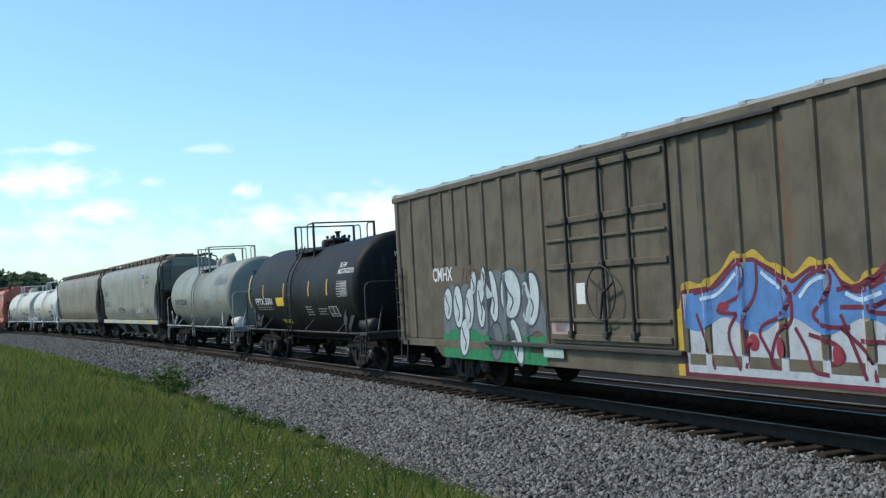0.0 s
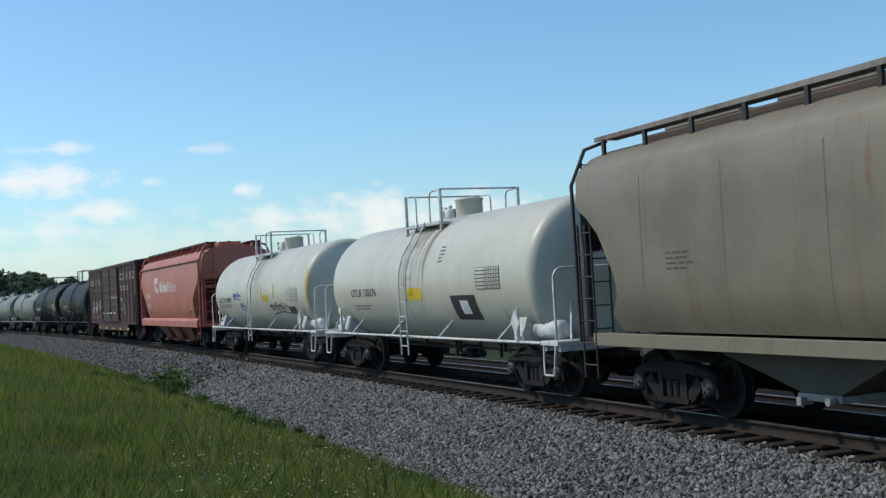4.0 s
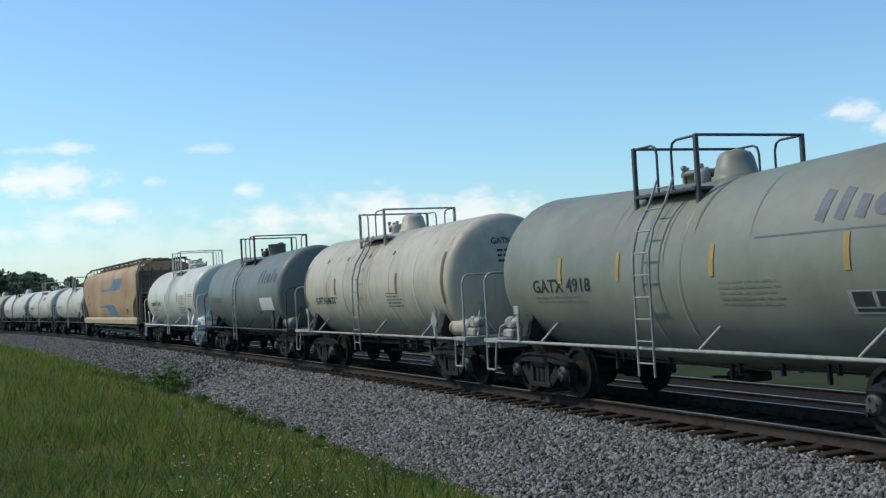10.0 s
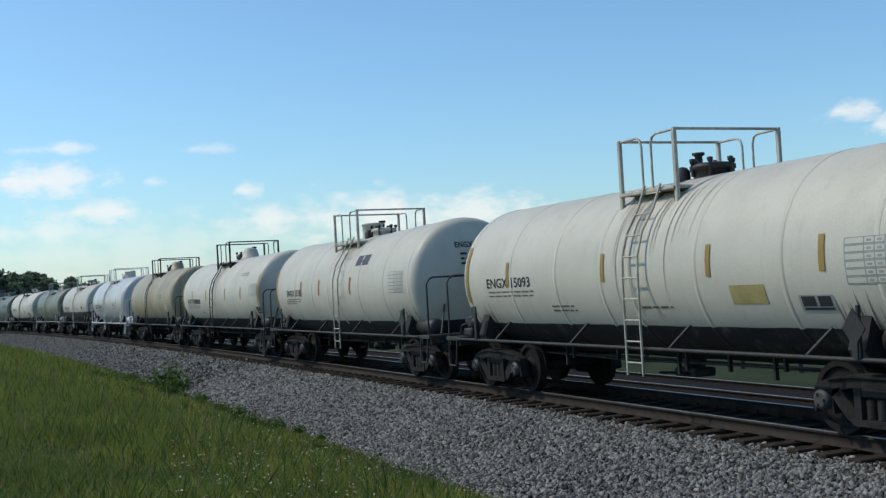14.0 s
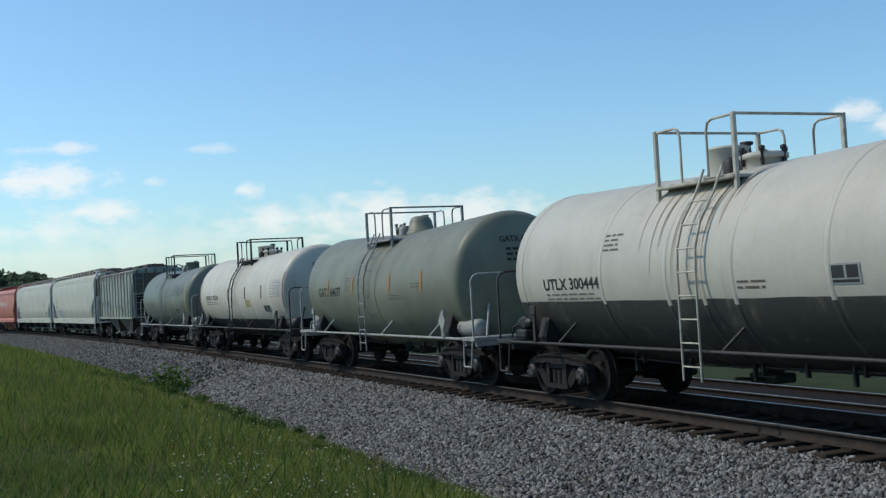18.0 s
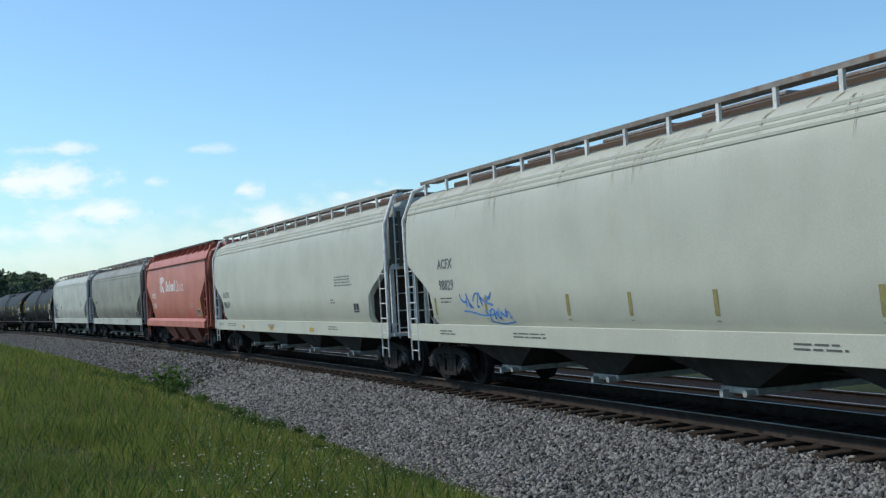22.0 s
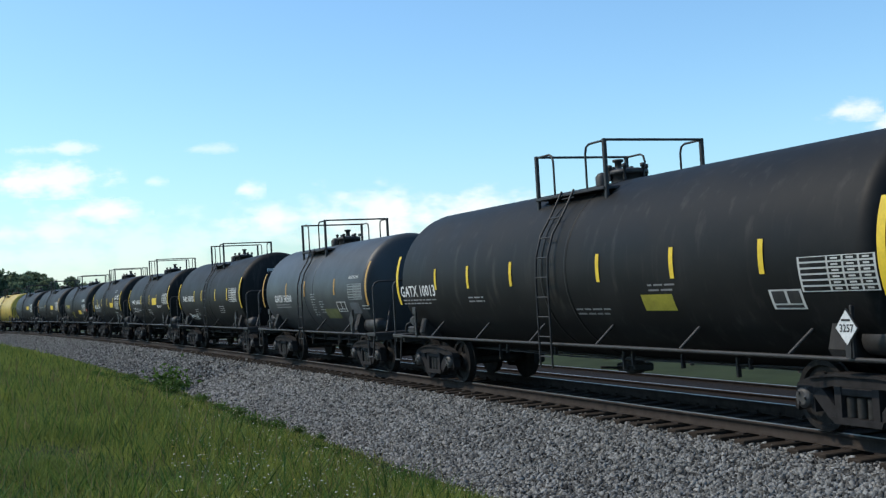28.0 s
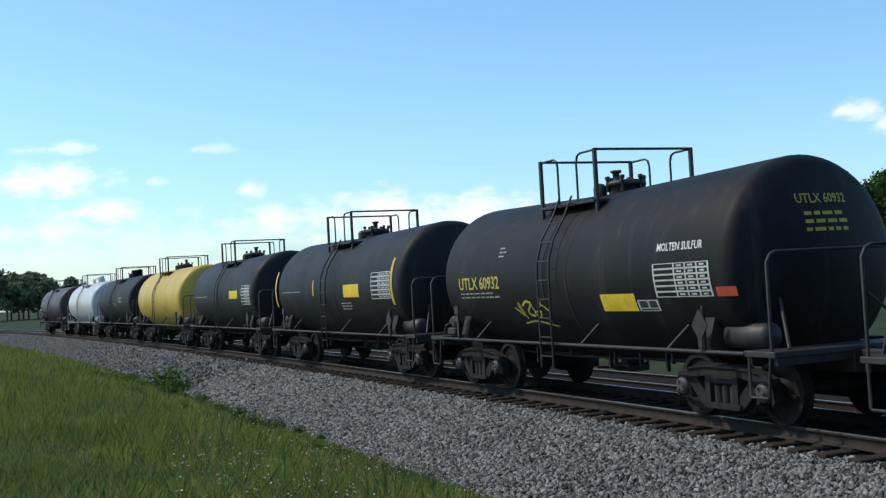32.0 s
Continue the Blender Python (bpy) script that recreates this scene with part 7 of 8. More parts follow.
    dict(kind="tank", q=(535.0, 522.45), label="black tank car with yellow stripes, yellow panel and hazard placard", paint=tank_black, stripe_rgb=YELLOW, panels=[(2.0, 1.62, 2.65, 1.92, (0.42, 0.36, 0.03), 0.006)], stencils=[(-3.6, 1.85, 0.8, 2, (0.3, 0.3, 0.3)), (0.5, 1.6, 1.2, 2, (0.2, 0.2, 0.2)), (2.8, 1.95, 0.8, 2, (0.2, 0.2, 0.2))], placard="3257", placard_x=0.34, R=1.52, zc=2.22, props=6, rtop=4.36),
    dict(kind="tank", q=(547.05, 539.4), label="slate grey tank car with orange stripes and sulfur stencils", paint=tank_slate, stripe_rgb=(0.42, 0.24, 0.05), panels=[(1.1, 1.55, 1.8, 1.85, (0.13, 0.14, 0.05), 0.006)] + [(2.85, 1.45, 3.5, 1.85, (0.09, 0.10, 0.11), 0.012)], words=[("MOLTEN SULFUR", 2.70, 2.72, 0.13, WHITE)], stencils=[(0.25, 2.2, 0.35, 7, WHITE), (0.75, 1.9, 0.45, 3, WHITE)]),
    dict(kind="tank", q=(560.65, 551.7), label="black tank car with bright yellow stripes", paint=tank_black, stripe_rgb=YELLOW,  stencils=[(-2.6, 1.70, 0.8, 4, WHITE), (1.9, 1.8, 1.0, 4, WHITE)], tags=[(-4.2, 1.40, 0.9, 0.22, WHITE, 71)], headmark="FHRX 150928"),
    dict(kind="tank", q=(573.35, 565.1), label="black tank car with yellow stripes and a yellow panel", paint=tank_black, stripe_rgb=YELLOW, panels=[(0.8, 2.05, 1.5, 2.35, YELLOW, 0.006)], words=[("MOLTEN SULFUR", 1.75, 1.88, 0.11, WHITE)], stencils=[(0.2, 1.75, 1.0, 4, WHITE), (-2.4, 1.8, 0.9, 2, WHITE)], headmark="FHRX 136026"),
    dict(kind="tank", q=(585.3, 577.4), label="black tank car with yellow stripes and many white stencils", paint=tank_black, stripe_rgb=YELLOW, panels=[(1.35, 1.95, 2.0, 2.22, YELLOW, 0.006)], words=[("NOT FOR FLAMMABLE", 2.55, 2.62, 0.09, WHITE), ("OR POISONOUS LIQUIDS", 2.55, 2.48, 0.09, WHITE)], stencils=[(2.6, 2.9, 0.8, 2, WHITE), (-2.4, 2.2, 0.3, 4, WHITE)], headmark="MGSX 176"),
    dict(kind="tank", q=(597.6, 589.8), label="black tank car with yellow lettering and sulfur stencils", paint=tank_black, ink=(0.50, 0.40, 0.06), panels=[(1.45, 1.85, 2.15, 2.15, YELLOW, 0.006)] + [(4.0, 2.0, 4.4, 2.15, (0.42, 0.06, 0.03), 0.006)], words=[("MOLTEN SULFUR", 2.92, 2.72, 0.13, WHITE)], tags=[(-1.6, 1.45, 0.8, 0.4, (0.48, 0.42, 0.06), 81)], stencils=[(-2.2, 2.75, 0.3, 3, (0.3, 0.3, 0.3))], headmark="UTLX 60932"),
    dict(kind="tank", q=(610.3, 601.6), label="charcoal tank car with a yellow panel and white stencils", paint=tank_char, panels=[(1.1, 2.1, 1.8, 2.4, YELLOW, 0.006)], stripe_rgb=ORD, stencils=[(0.9, 1.8, 1.0, 3, WHITE), (1.7, 1.9, 0.9, 2, WHITE)]),
    dict(kind="tank", q=(622.8, 614.9), label="grey tank car with a yellow panel and white stencils", paint=tank_char, panels=[(1.1, 2.1, 1.7, 2.4, YELLOW, 0.006)], stencils=[(-2.0, 1.9, 0.9, 2, WHITE)]),
    dict(kind="tank", q=(635.6, 627.2), label="bright yellow tank car", paint=tank_yellow, trim=trim_dark, seams=(-4.7, -0.3, 0.3, 4.7), stencils=[(-3.8, 1.9, 1.0, 2, DK), (1.4, 1.8, 0.8, 3, DK)]),
    dict(kind="tank", q=(648.2, 639.6), label="black tank car with white stencils", paint=tank_black, stencils=[(0.5, 2.2, 0.6, 4, WHITE), (2.0, 2.5, 0.9, 5, WHITE)], dome="drum"),
    dict(kind="tank", q=(660.4, 652.4), label="white tank car with a pale underframe", paint=tank_silver, trim=pipe_grey, dome="bonnet", stencils=[(-2.0, 1.5, 0.8, 2, DK)]),
    dict(kind="tank", q=(673.8, 666.0), label="dark brown tank car, the last of the train", paint=tank_brown, stencils=[(1.0, 2.0, 1.0, 3, (0.2, 0.18, 0.16))]),
]
# ---- what is painted on each car: marks, stripes, tables, stencils ----
W8 = (0.55, 0.55, 0.52)
YP = (0.50, 0.40, 0.05)
OL = (0.36, 0.30, 0.12)
DG = (0.30, 0.32, 0.31)


def pn(*rows):
    return [(a, b, c, d, rgb, 0.006) for a, b, c, d, rgb in rows]


FEAT = {
    1: dict(marks=[("PPTX 3501", -4.8, 1.81, 2.06, 0.18)], stripe_list=[(-5.56, 0), (-3.7, 1), (-1.29, 1), (1.35, 1), (3.07, 1)], panels=pn((-2.22, 1.76, -1.35, 2.02, YELLOW), (-2.32, 1.2, -1.31, 1.33, YP)),
            words=[("SR 5144", 3.92, 2.75, 0.13, WHITE), ("MOLTEN SULFUR", 3.92, 2.58, 0.13, WHITE)], charts=[(3.91, 1.97, 4.75, 2.38, W8)], grilles=[(2.94, 1.43, 3.68, 1.71, W8)], stencils=[(0.86, 1.72, 0.7, 4, WHITE), (1.97, 1.66, 0.9, 3, WHITE)]),
    2: dict(brand=(2.99, 2.6, 5.0, 3.02, (0.12, 0.135, 0.155)), marks=[("SHPX 202588", -4.40, 1.91, 2.5, 0.20)], charts=[(2.32, 1.87, 3.52, 2.38, DG)]),
    3: dict(marks=[("CMO", -7.29, 2.59, 1.2, 0.23), ("21631", -7.22, 1.97, 1.6, 0.26)], tags=[(-2.6, 1.64, 2.0, 0.28, BLACK, 3), (1.16, 1.49, 1.2, 0.34, (0.12, 0.12, 0.12), 5), (2.58, 1.48, 2.1, 0.42, (0.62, 0.62, 0.60), 8)], grilles=[(5.53, 1.52, 6.07, 1.8, DG)],
            sill_marks=[(-6.67, -5.55, YELLOW), (-1.35, -0.92, YELLOW), (1.0, 1.46, YELLOW), (3.66, 4.1, YELLOW), (5.84, 6.73, YELLOW)]),
    5: dict(marks=[("UTLX 130376", -4.16, 1.94, 1.86, 0.16)], panels=pn((-0.26, 1.81, 0.6, 2.08, YELLOW), (2.09, 1.38, 3.28, 1.89, (0.04, 0.04, 0.04)), ) + [(2.5, 1.5, 2.9, 1.78, WHITE, 0.009)], charts=[(3.44, 1.99, 4.51, 2.42, (0.10, 0.10, 0.10))], stencils=[(1.48, 2.93, 0.3, 5, DK), (-4.1, 1.72, 1.4, 2, DK)]),
    6: dict(marks=[("GATX 9989", -5.29, 1.92, 2.0, 0.16)], panels=pn((1.05, 1.9, 1.82, 2.13, YP)), charts=[(3.87, 1.88, 5.05, 2.32, DG)], grilles=[(3.89, 1.5, 4.6, 1.74, DG)], stripe_list=[(0.94, 1), (2.4, 1), (5.92, 0)],
            tags=[(1.78, 1.55, 2.1, 0.34, BLACK, 11), (-2.98, 2.03, 1.1, 0.28, (0.03, 0.14, 0.50), 12), (-2.12, 1.66, 0.8, 0.26, (0.05, 0.13, 0.45), 13)]),
    7: dict(marks=[("POTX", -5.0, 2.27, 0.9, 0.2), ("1333", -4.9, 1.81, 0.76, 0.19)], grilles=[(4.45, 1.44, 4.95, 1.72, W8)], stencils=[(-1.47, 1.62, 1.5, 1, WHITE), (1.04, 1.70, 0.7, 3, WHITE), (3.4, 1.98, 0.65, 3, WHITE)], panels=pn((5.24, 1.42, 5.33, 2.1, YP), *[(x - 0.035, 1.40, x + 0.035, 1.80, (0.33, 0.19, 0.05)) for x in (-3.55, -0.95, 1.95)])),
    9: dict(marks=[("CRGX 19392", -4.34, 1.99, 2.15, 0.20)], stripe_list=[(-5.3, 0), (-1.92, 1), (-0.31, 1), (2.6, 1)], panels=[(-5.65, 1.47, -1.44, 2.88, (0.008, 0.0085, 0.008), 0.004), (1.0, 1.75, 4.4, 2.9, (0.012, 0.013, 0.012), 0.004)], tags=[(-2.85, 1.4, 1.15, 0.5, WHITE, 32)], stencils=[(-1.82, 1.78, 1.4, 4, WHITE), (1.2, 1.85, 1.2, 3, WHITE)]),
    10: dict(marks=[("NATX 9808", -4.63, 1.94, 1.85, 0.20)], charts=[(3.22, 1.84, 4.7, 2.4, W8)], grilles=[(2.47, 1.51, 3.46, 1.78, W8)], stripe_list=[(-2.43, 1), (1.9, 1), (5.03, 0)], panels=[(0.95, 1.95, 4.8, 3.3, (0.008, 0.0085, 0.0085), 0.004)]),
    11: dict(marks=[("GATX 4919", -4.28, 1.89, 1.96, 0.17)], brand=(3.04, 2.61, 5.05, 2.98, (0.12, 0.135, 0.155)), rule=(2.05, 2.48, 5.26), grilles=[(3.64, 1.51, 4.42, 1.79, DG)], stripe_list=[(-3.24, 1), (-1.39, 1), (0.84, 1), (3.3, 1), (5.36, 0)]),
    12: dict(marks=[("GATX 4918", -4.05, 1.88, 2.0, 0.19)], brand=(3.04, 2.61, 5.05, 2.98, (0.12, 0.135, 0.155)), rule=(2.05, 2.48, 5.26), grilles=[(3.64, 1.51, 4.42, 1.79, DG)], stripe_list=[(-3.03, 1), (-1.21, 1), (1.17, 1), (3.72, 1)]),
    13: dict(marks=[("GATX64633", -4.08, 1.78, 1.73, 0.16)], stripe_list=[(-5.05, 0), (-2.27, 1), (2.3, 1), (5.0, 0)]),
    14: dict(marks=[("UTLX 310032", -4.32, 1.94, 1.6, 0.15)], brand=(2.46, 2.51, 4.71, 2.95, (0.06, 0.07, 0.08)), panels=pn((2.78, 1.63, 4.3, 2.04, (0.58, 0.58, 0.56))), grilles=[(2.34, 1.44, 2.70, 1.62, DG)]),
    15: dict(marks=[("KMNX 71047", -4.18, 1.89, 2.36, 0.17)], stripe_list=[(-5.2, 0), (-2.87, 1), (-0.72, 1), (1.95, 1), (3.81, 1), (5.46, 0)], charts=[(2.2, 1.9, 3.32, 2.35, DG)], grilles=[(3.91, 1.58, 4.42, 1.77, DG)]),
    16: dict(marks=[("SHPX", -7.6, 2.57, 0.74, 0.13), ("450438", -7.45, 2.07, 1.05, 0.16)], grilles=[(6.0, 1.54, 6.5, 1.84, DG)], stencils=[(5.92, 2.86, 0.9, 6, DK), (3.6, 1.75, 1.2, 3, (0.22, 0.19, 0.14))], panels=[(5.9, 1.88, 6.9, 2.3, (0.34, 0.30, 0.20), 0.004)]),
    17: dict(marks=[("ENGX 15093", -4.63, 2.0, 1.81, 0.15)], stripe_list=[(-5.51, 0), (-3.71, 1), (-0.33, 1), (2.42, 1), (4.63, 1)], panels=pn((2.82, 1.64, 3.53, 1.89, OL)), grilles=[(4.11, 1.54, 4.71, 1.74, DG)], charts=[(5.0, 1.85, 5.8, 2.39, DG)]),
    18: dict(marks=[("ENGX 15182", -4.45, 2.03, 1.56, 0.16)], stripe_list=[(-5.59, 0), (-2.94, 1), (-1.2, 1), (1.47, 1)], panels=pn((1.64, 2.74, 2.6, 2.99, (0.05, 0.05, 0.06))), charts=[(4.3, 2.0, 5.2, 2.5, DG)]),
    19: dict(marks=[("SHPX300008", -5.13, 1.92, 2.38, 0.18)], stripe_list=[(-6.08, 0), (-4.17, 1), (-1.61, 1), (1.58, 1), (3.93, 1), (6.26, 0)], charts=[(5.11, 2.11, 6.11, 2.55, DG)], grilles=[(5.7, 1.52, 6.32, 1.76, DG)]),
    21: dict(marks=[("GATX 65340", -4.13, 1.89, 2.18, 0.19)], stripe_list=[(-5.04, 0), (-3.12, 1), (-1.41, 1), (1.3, 1), (3.2, 1), (5.0, 0)]),
    22: dict(marks=[("UTLX 300444", -4.11, 1.92, 1.85, 0.16)], grilles=[(2.92, 1.86, 3.42, 2.1, DG)], panels=[], stencils=[(-2.14, 2.75, 0.5, 4, DK), (1.2, 1.95, 0.6, 2, DK)]),
    23: dict(marks=[("GATX 64637", -4.12, 1.98, 1.90, 0.20)], stripe_list=[(-3.28, 1), (-1.25, 1), (1.4, 1), (3.4, 1)], stencils=[(-1.83, 2.45, 0.35, 5, DK), (1.4, 1.95, 0.9, 2, DK), (2.8, 2.2, 0.8, 2, DK)]),
    24: dict(marks=[("ENGX 15218", -4.68, 2.05, 2.0, 0.14)], stripe_list=[(-5.79, 0), (-1.09, 1), (1.43, 1), (3.63, 1), (6.21, 0)], charts=[(4.7, 2.06, 5.83, 2.59, DG)], grilles=[(3.71, 1.57, 4.5, 1.8, DG)], panels=pn((1.5, 1.75, 2.05, 1.99, OL))),
    25: dict(marks=[("UTLX 310031", -4.24, 1.91, 2.0, 0.13)], brand=(1.99, 2.36, 4.36, 2.83, (0.09, 0.10, 0.10)), rule=(0.19, 2.33, 5.32), grilles=[(2.53, 1.52, 3.31, 1.78, DG)]),
    27: dict(marks=[("ACFX", -7.35, 2.45, 0.76, 0.17), ("98829", -7.33, 2.01, 0.76, 0.18)], tags=[(-6.32, 1.55, 1.5, 0.42, (0.06, 0.20, 0.50), 51), (-5.17, 1.37, 1.1, 0.27, (0.06, 0.20, 0.50), 52)],
             panels=pn(*[(x - 0.05, 1.42, x + 0.05, 1.85, (0.25, 0.22, 0.08)) for x in (-7.6, -5.13, -1.96, -0.07, 2.02, 4.97, 7.4)])),
    28: dict(marks=[("ACFX", -7.74, 2.1, 0.96, 0.17), ("98159", -7.69, 1.73, 0.92, 0.20)], stencils=[(5.33, 2.5, 1.7, 4, (0.12, 0.12, 0.12)), (4.9, 1.9, 0.4, 2, DK)], grilles=[(6.72, 1.54, 7.14, 1.79, DG)]),
    29: dict(marks=[("POTX", -4.95, 2.27, 0.9, 0.2), ("1538", -4.85, 1.81, 0.76, 0.19)], grilles=[(4.5, 1.44, 5.0, 1.72, W8)], stencils=[(-1.47, 1.62, 1.5, 1, WHITE), (1.04, 1.70, 0.7, 3, WHITE), (3.4, 1.98, 0.65, 3, WHITE)], panels=pn((5.24, 1.42, 5.33, 2.1, YP), *[(x - 0.035, 1.40, x + 0.035, 1.80, (0.33, 0.19, 0.05)) for x in (-3.55, -0.95, 1.95)])),
    30: dict(marks=[("NAHX", -6.78, 2.18, 0.85, 0.18)], tags=[(-5.25, 1.3, 4.3, 0.72, (0.20, 0.20, 0.19), 61), (-0.62, 1.3, 2.9, 0.7, (0.16, 0.16, 0.15), 62), (3.26, 1.28, 2.9, 0.55, (0.12, 0.12, 0.12), 63)], grilles=[(6.39, 1.36, 7.14, 1.66, DG)]),
    31: dict(marks=[("PMLX", -6.21, 2.18, 0.93, 0.17), ("1020", -6.04, 1.8, 0.72, 0.18)], panels=pn(*[(x - 0.05, 1.42, x + 0.05, 1.88, (0.42, 0.16, 0.05)) for x in (-6.36, -4.04, -1.9, 0.2, 2.3, 4.3, 6.2)]) + pn((-3.94, 1.98, -3.66, 2.2, DK)), stencils=[(4.6, 2.4, 1.0, 4, DK)]),
    32: dict(marks=[("GATX 63672", -6.31, 2.04, 2.08, 0.17)], stripe_list=[(-7.13, 0), (-4.18, 1), (-1.03, 1), (1.76, 1), (4.23, 1), (7.06, 0)], charts=[(5.96, 1.99, 6.98, 2.44, W8)], grilles=[(5.55, 1.65, 6.19, 1.95, W8)]),
    33: dict(marks=[("GATX 10013", -7.24, 1.9, 2.01, 0.20)], stripe_list=[(-7.38, 0), (-5.15, 1), (-3.5, 1), (-1.6, 1), (1.46, 1), (3.47, 1), (5.41, 1), (7.43, 0)], panels=pn((2.56, 1.56, 3.36, 1.80, (0.30, 0.27, 0.03))), charts=[(6.07, 1.78, 7.33, 2.2, W8)], grilles=[(5.45, 1.57, 6.05, 1.82, W8)]),
    34: dict(marks=[("GATX 58560", -3.66, 1.87, 1.89, 0.18)], stripe_list=[(-5.08, 0), (-2.31, 1), (-0.36, 1), (2.42, 1), (4.95, 0)], words=[("MOLTEN SULFUR", 3.6, 2.42, 0.075, W8)], charts=[(3.55, 1.87, 4.60, 2.28, DG)],
             panels=pn((1.25, 1.37, 2.41, 1.64, (0.13, 0.14, 0.05)), (3.55, 1.51, 4.25, 1.80, (0.10, 0.11, 0.12))), grilles=[(2.46, 1.56, 3.2, 1.83, W8)], stencils=[(0.20, 2.08, 0.42, 9, DG), (0.92, 1.86, 0.45, 5, DG), (4.45, 1.72, 0.6, 2, DG)]),
    35: dict(marks=[("FHRX 150928", -4.56, 2.04, 2.15, 0.19)], stripe_list=[(-5.42, 0), (-2.28, 1), (-0.94, 1), (1.5, 1), (3.4, 1), (5.3, 0)], tags=[(-4.02, 1.31, 1.5, 0.21, WHITE, 71)], charts=[(3.7, 1.95, 4.8, 2.45, W8)]),
    36: dict(marks=[("FHRX 136026", -4.04, 2.04, 2.28, 0.18)], stripe_list=[(-5.01, 0), (-1.50, 1), (0.77, 1), (2.55, 1), (5.28, 0)], panels=pn((1.46, 1.97, 2.44, 2.29, YELLOW)), words=[("MOLTEN SULFUR", 2.67, 1.83, 0.10, WHITE), ("LD LMT 204400 LB  92700 KG", -3.95, 1.76, 0.085, WHITE), ("LT WT   58600 LB  26600 KG", -3.95, 1.61, 0.085, WHITE)], charts=[(3.88, 1.99, 5.07, 2.48, W8)]),
    37: dict(marks=[("MGSX 176", -4.21, 1.89, 1.78, 0.18)], stripe_list=[(-4.83, 0), (-3.11, 1), (-1.65, 1), (0.4, 1), (2.36, 1), (4.67, 0)], panels=pn((1.31, 1.93, 2.26, 2.2, YELLOW)), words=[("NOT FOR FLAMMABLE", 2.95, 2.52, 0.09, WHITE), ("OR POISONOUS LIQUIDS", 2.95, 2.38, 0.09, WHITE)], charts=[(2.85, 1.81, 4.14, 2.26, W8)], grilles=[(2.6, 1.36, 3.63, 1.65, W8)]),
    38: dict(marks=[("UTLX 60932", -3.97, 1.99, 1.84, 0.20)], panels=pn((1.44, 1.55, 2.42, 1.82, YELLOW), (4.44, 1.75, 4.88, 1.88, (0.42, 0.06, 0.03))), grilles=[(2.46, 1.55, 3.0, 1.72, W8)], charts=[(3.01, 1.75, 4.36, 2.24, W8)], words=[("MOLTEN SULFUR", 3.11, 2.42, 0.11, WHITE)], tags=[(-1.67, 1.35, 1.3, 0.42, (0.48, 0.42, 0.06), 81)]),
    39: dict(stripe_list=[(-5.41, 0), (-1.45, 1), (4.76, 0)], panels=pn((1.22, 1.94, 2.42, 2.27, YELLOW)), charts=[(3.35, 1.87, 4.64, 2.52, W8)], stencils=[(-4.68, 2.17, 2.5, 1, WHITE), (0.9, 1.8, 1.0, 3, WHITE)]),
    40: dict(panels=pn((1.52, 2.06, 2.7, 2.35, YELLOW)), charts=[(3.25, 1.83, 4.42, 2.51, W8)], stencils=[(-4.42, 2.2, 2.7, 1, WHITE)]),
}
for i, u in FEAT.items():
    CARS[i].update(u)
# railings on the tank tops: half length, offset, height
for i, (pl, po, rt_) in {1: (0.93, -0.34, 4.20), 11: (0.81, -0.46, 4.08), 12: (0.81, -0.45, 4.08), 13: (0.90, -0.30, 4.10), 23: (0.88, -0.28, 4.10), 15: (0.89, 0.15, 4.36), 17: (0.75, 0.44, 4.25), 24: (0.98, -0.24, 4.16),
                         35: (1.02, 0.17, 4.25), 38: (0.95, -0.17, 4.25), 6: (0.97, -0.30, 4.25), 14: (0.93, -0.30, 4.25), 25: (0.93, -0.25, 4.25), 37: (0.92, -0.28, 4.25), 18: (0.95, 0.03, 4.25), 22: (0.94, -0.23, 4.25), 34: (1.12, -0.50, 4.24)}.items():
    CARS[i].update(plen=pl, poff=po, rtop=rt_)
for i in (11, 12, 13, 23):
    CARS[i]["R"] = 1.43
for i in (5, 6, 15, 17, 18, 19, 24):
    CARS[i]["spill"] = ((0.36, 0.335, 0.27), (0.26, 0.23, 0.17))
for i in (13, 22):
    CARS[i]["spill"] = ((0.30, 0.24, 0.16), (0.20, 0.14, 0.085))
for i in (2, 11, 12, 21, 23):
    CARS[i]["spill"] = ((0.18, 0.18, 0.14), (0.14, 0.135, 0.10))
pipe_cream = surface("pipe_cream", (0.50, 0.47, 0.38), rough=0.6, streak=0.4, spot_scale=6, rust=0.1)
CARS[9].update(R=1.58, zc=2.40, rtop=4.62, poff=0.37, plen=1.02)
CARS[10].update(R=1.58, zc=2.38, rtop=4.56, poff=-0.12, plen=1.14)
CARS[2].update(R=1.43)
CARS[36].update(R=1.44)
CARS[25].update(R=1.45)
for i in (27, 28):
    CARS[i]["extra"] = roof_drips
CARS[17]["ladder_x"] = 0.20
CARS[15]["ladder_x"] = 0.22
CARS[11]["ladder_x"] = CARS[12]["ladder_x"] = 0.08
CARS[18]["ladder_x"] = 0.57
CARS[32].update(plen=0.79, poff=0.20, rtop=4.36, ladder_x=0.30)
CARS[33].update(plen=1.18, poff=-0.20, rtop=4.36)
for i in (5, 6, 15):
    CARS[i]["white_trim"] = True
for i in (17, 18, 22):
    CARS[i]["rail_mat"] = pipe_cream
CARS[15].update(R=1.43, zc=2.18)
CARS[22]["ladder_x"] = 0.50
CARS[34].update(R=1.385, zc=2.135, over=0.68, rtop=4.19)
CARS[22].update(R=1.50, over=0.62)
CARS[11]["ink"] = CARS[12]["ink"] = CARS[2]["ink"] = (0.02, 0.02, 0.02)
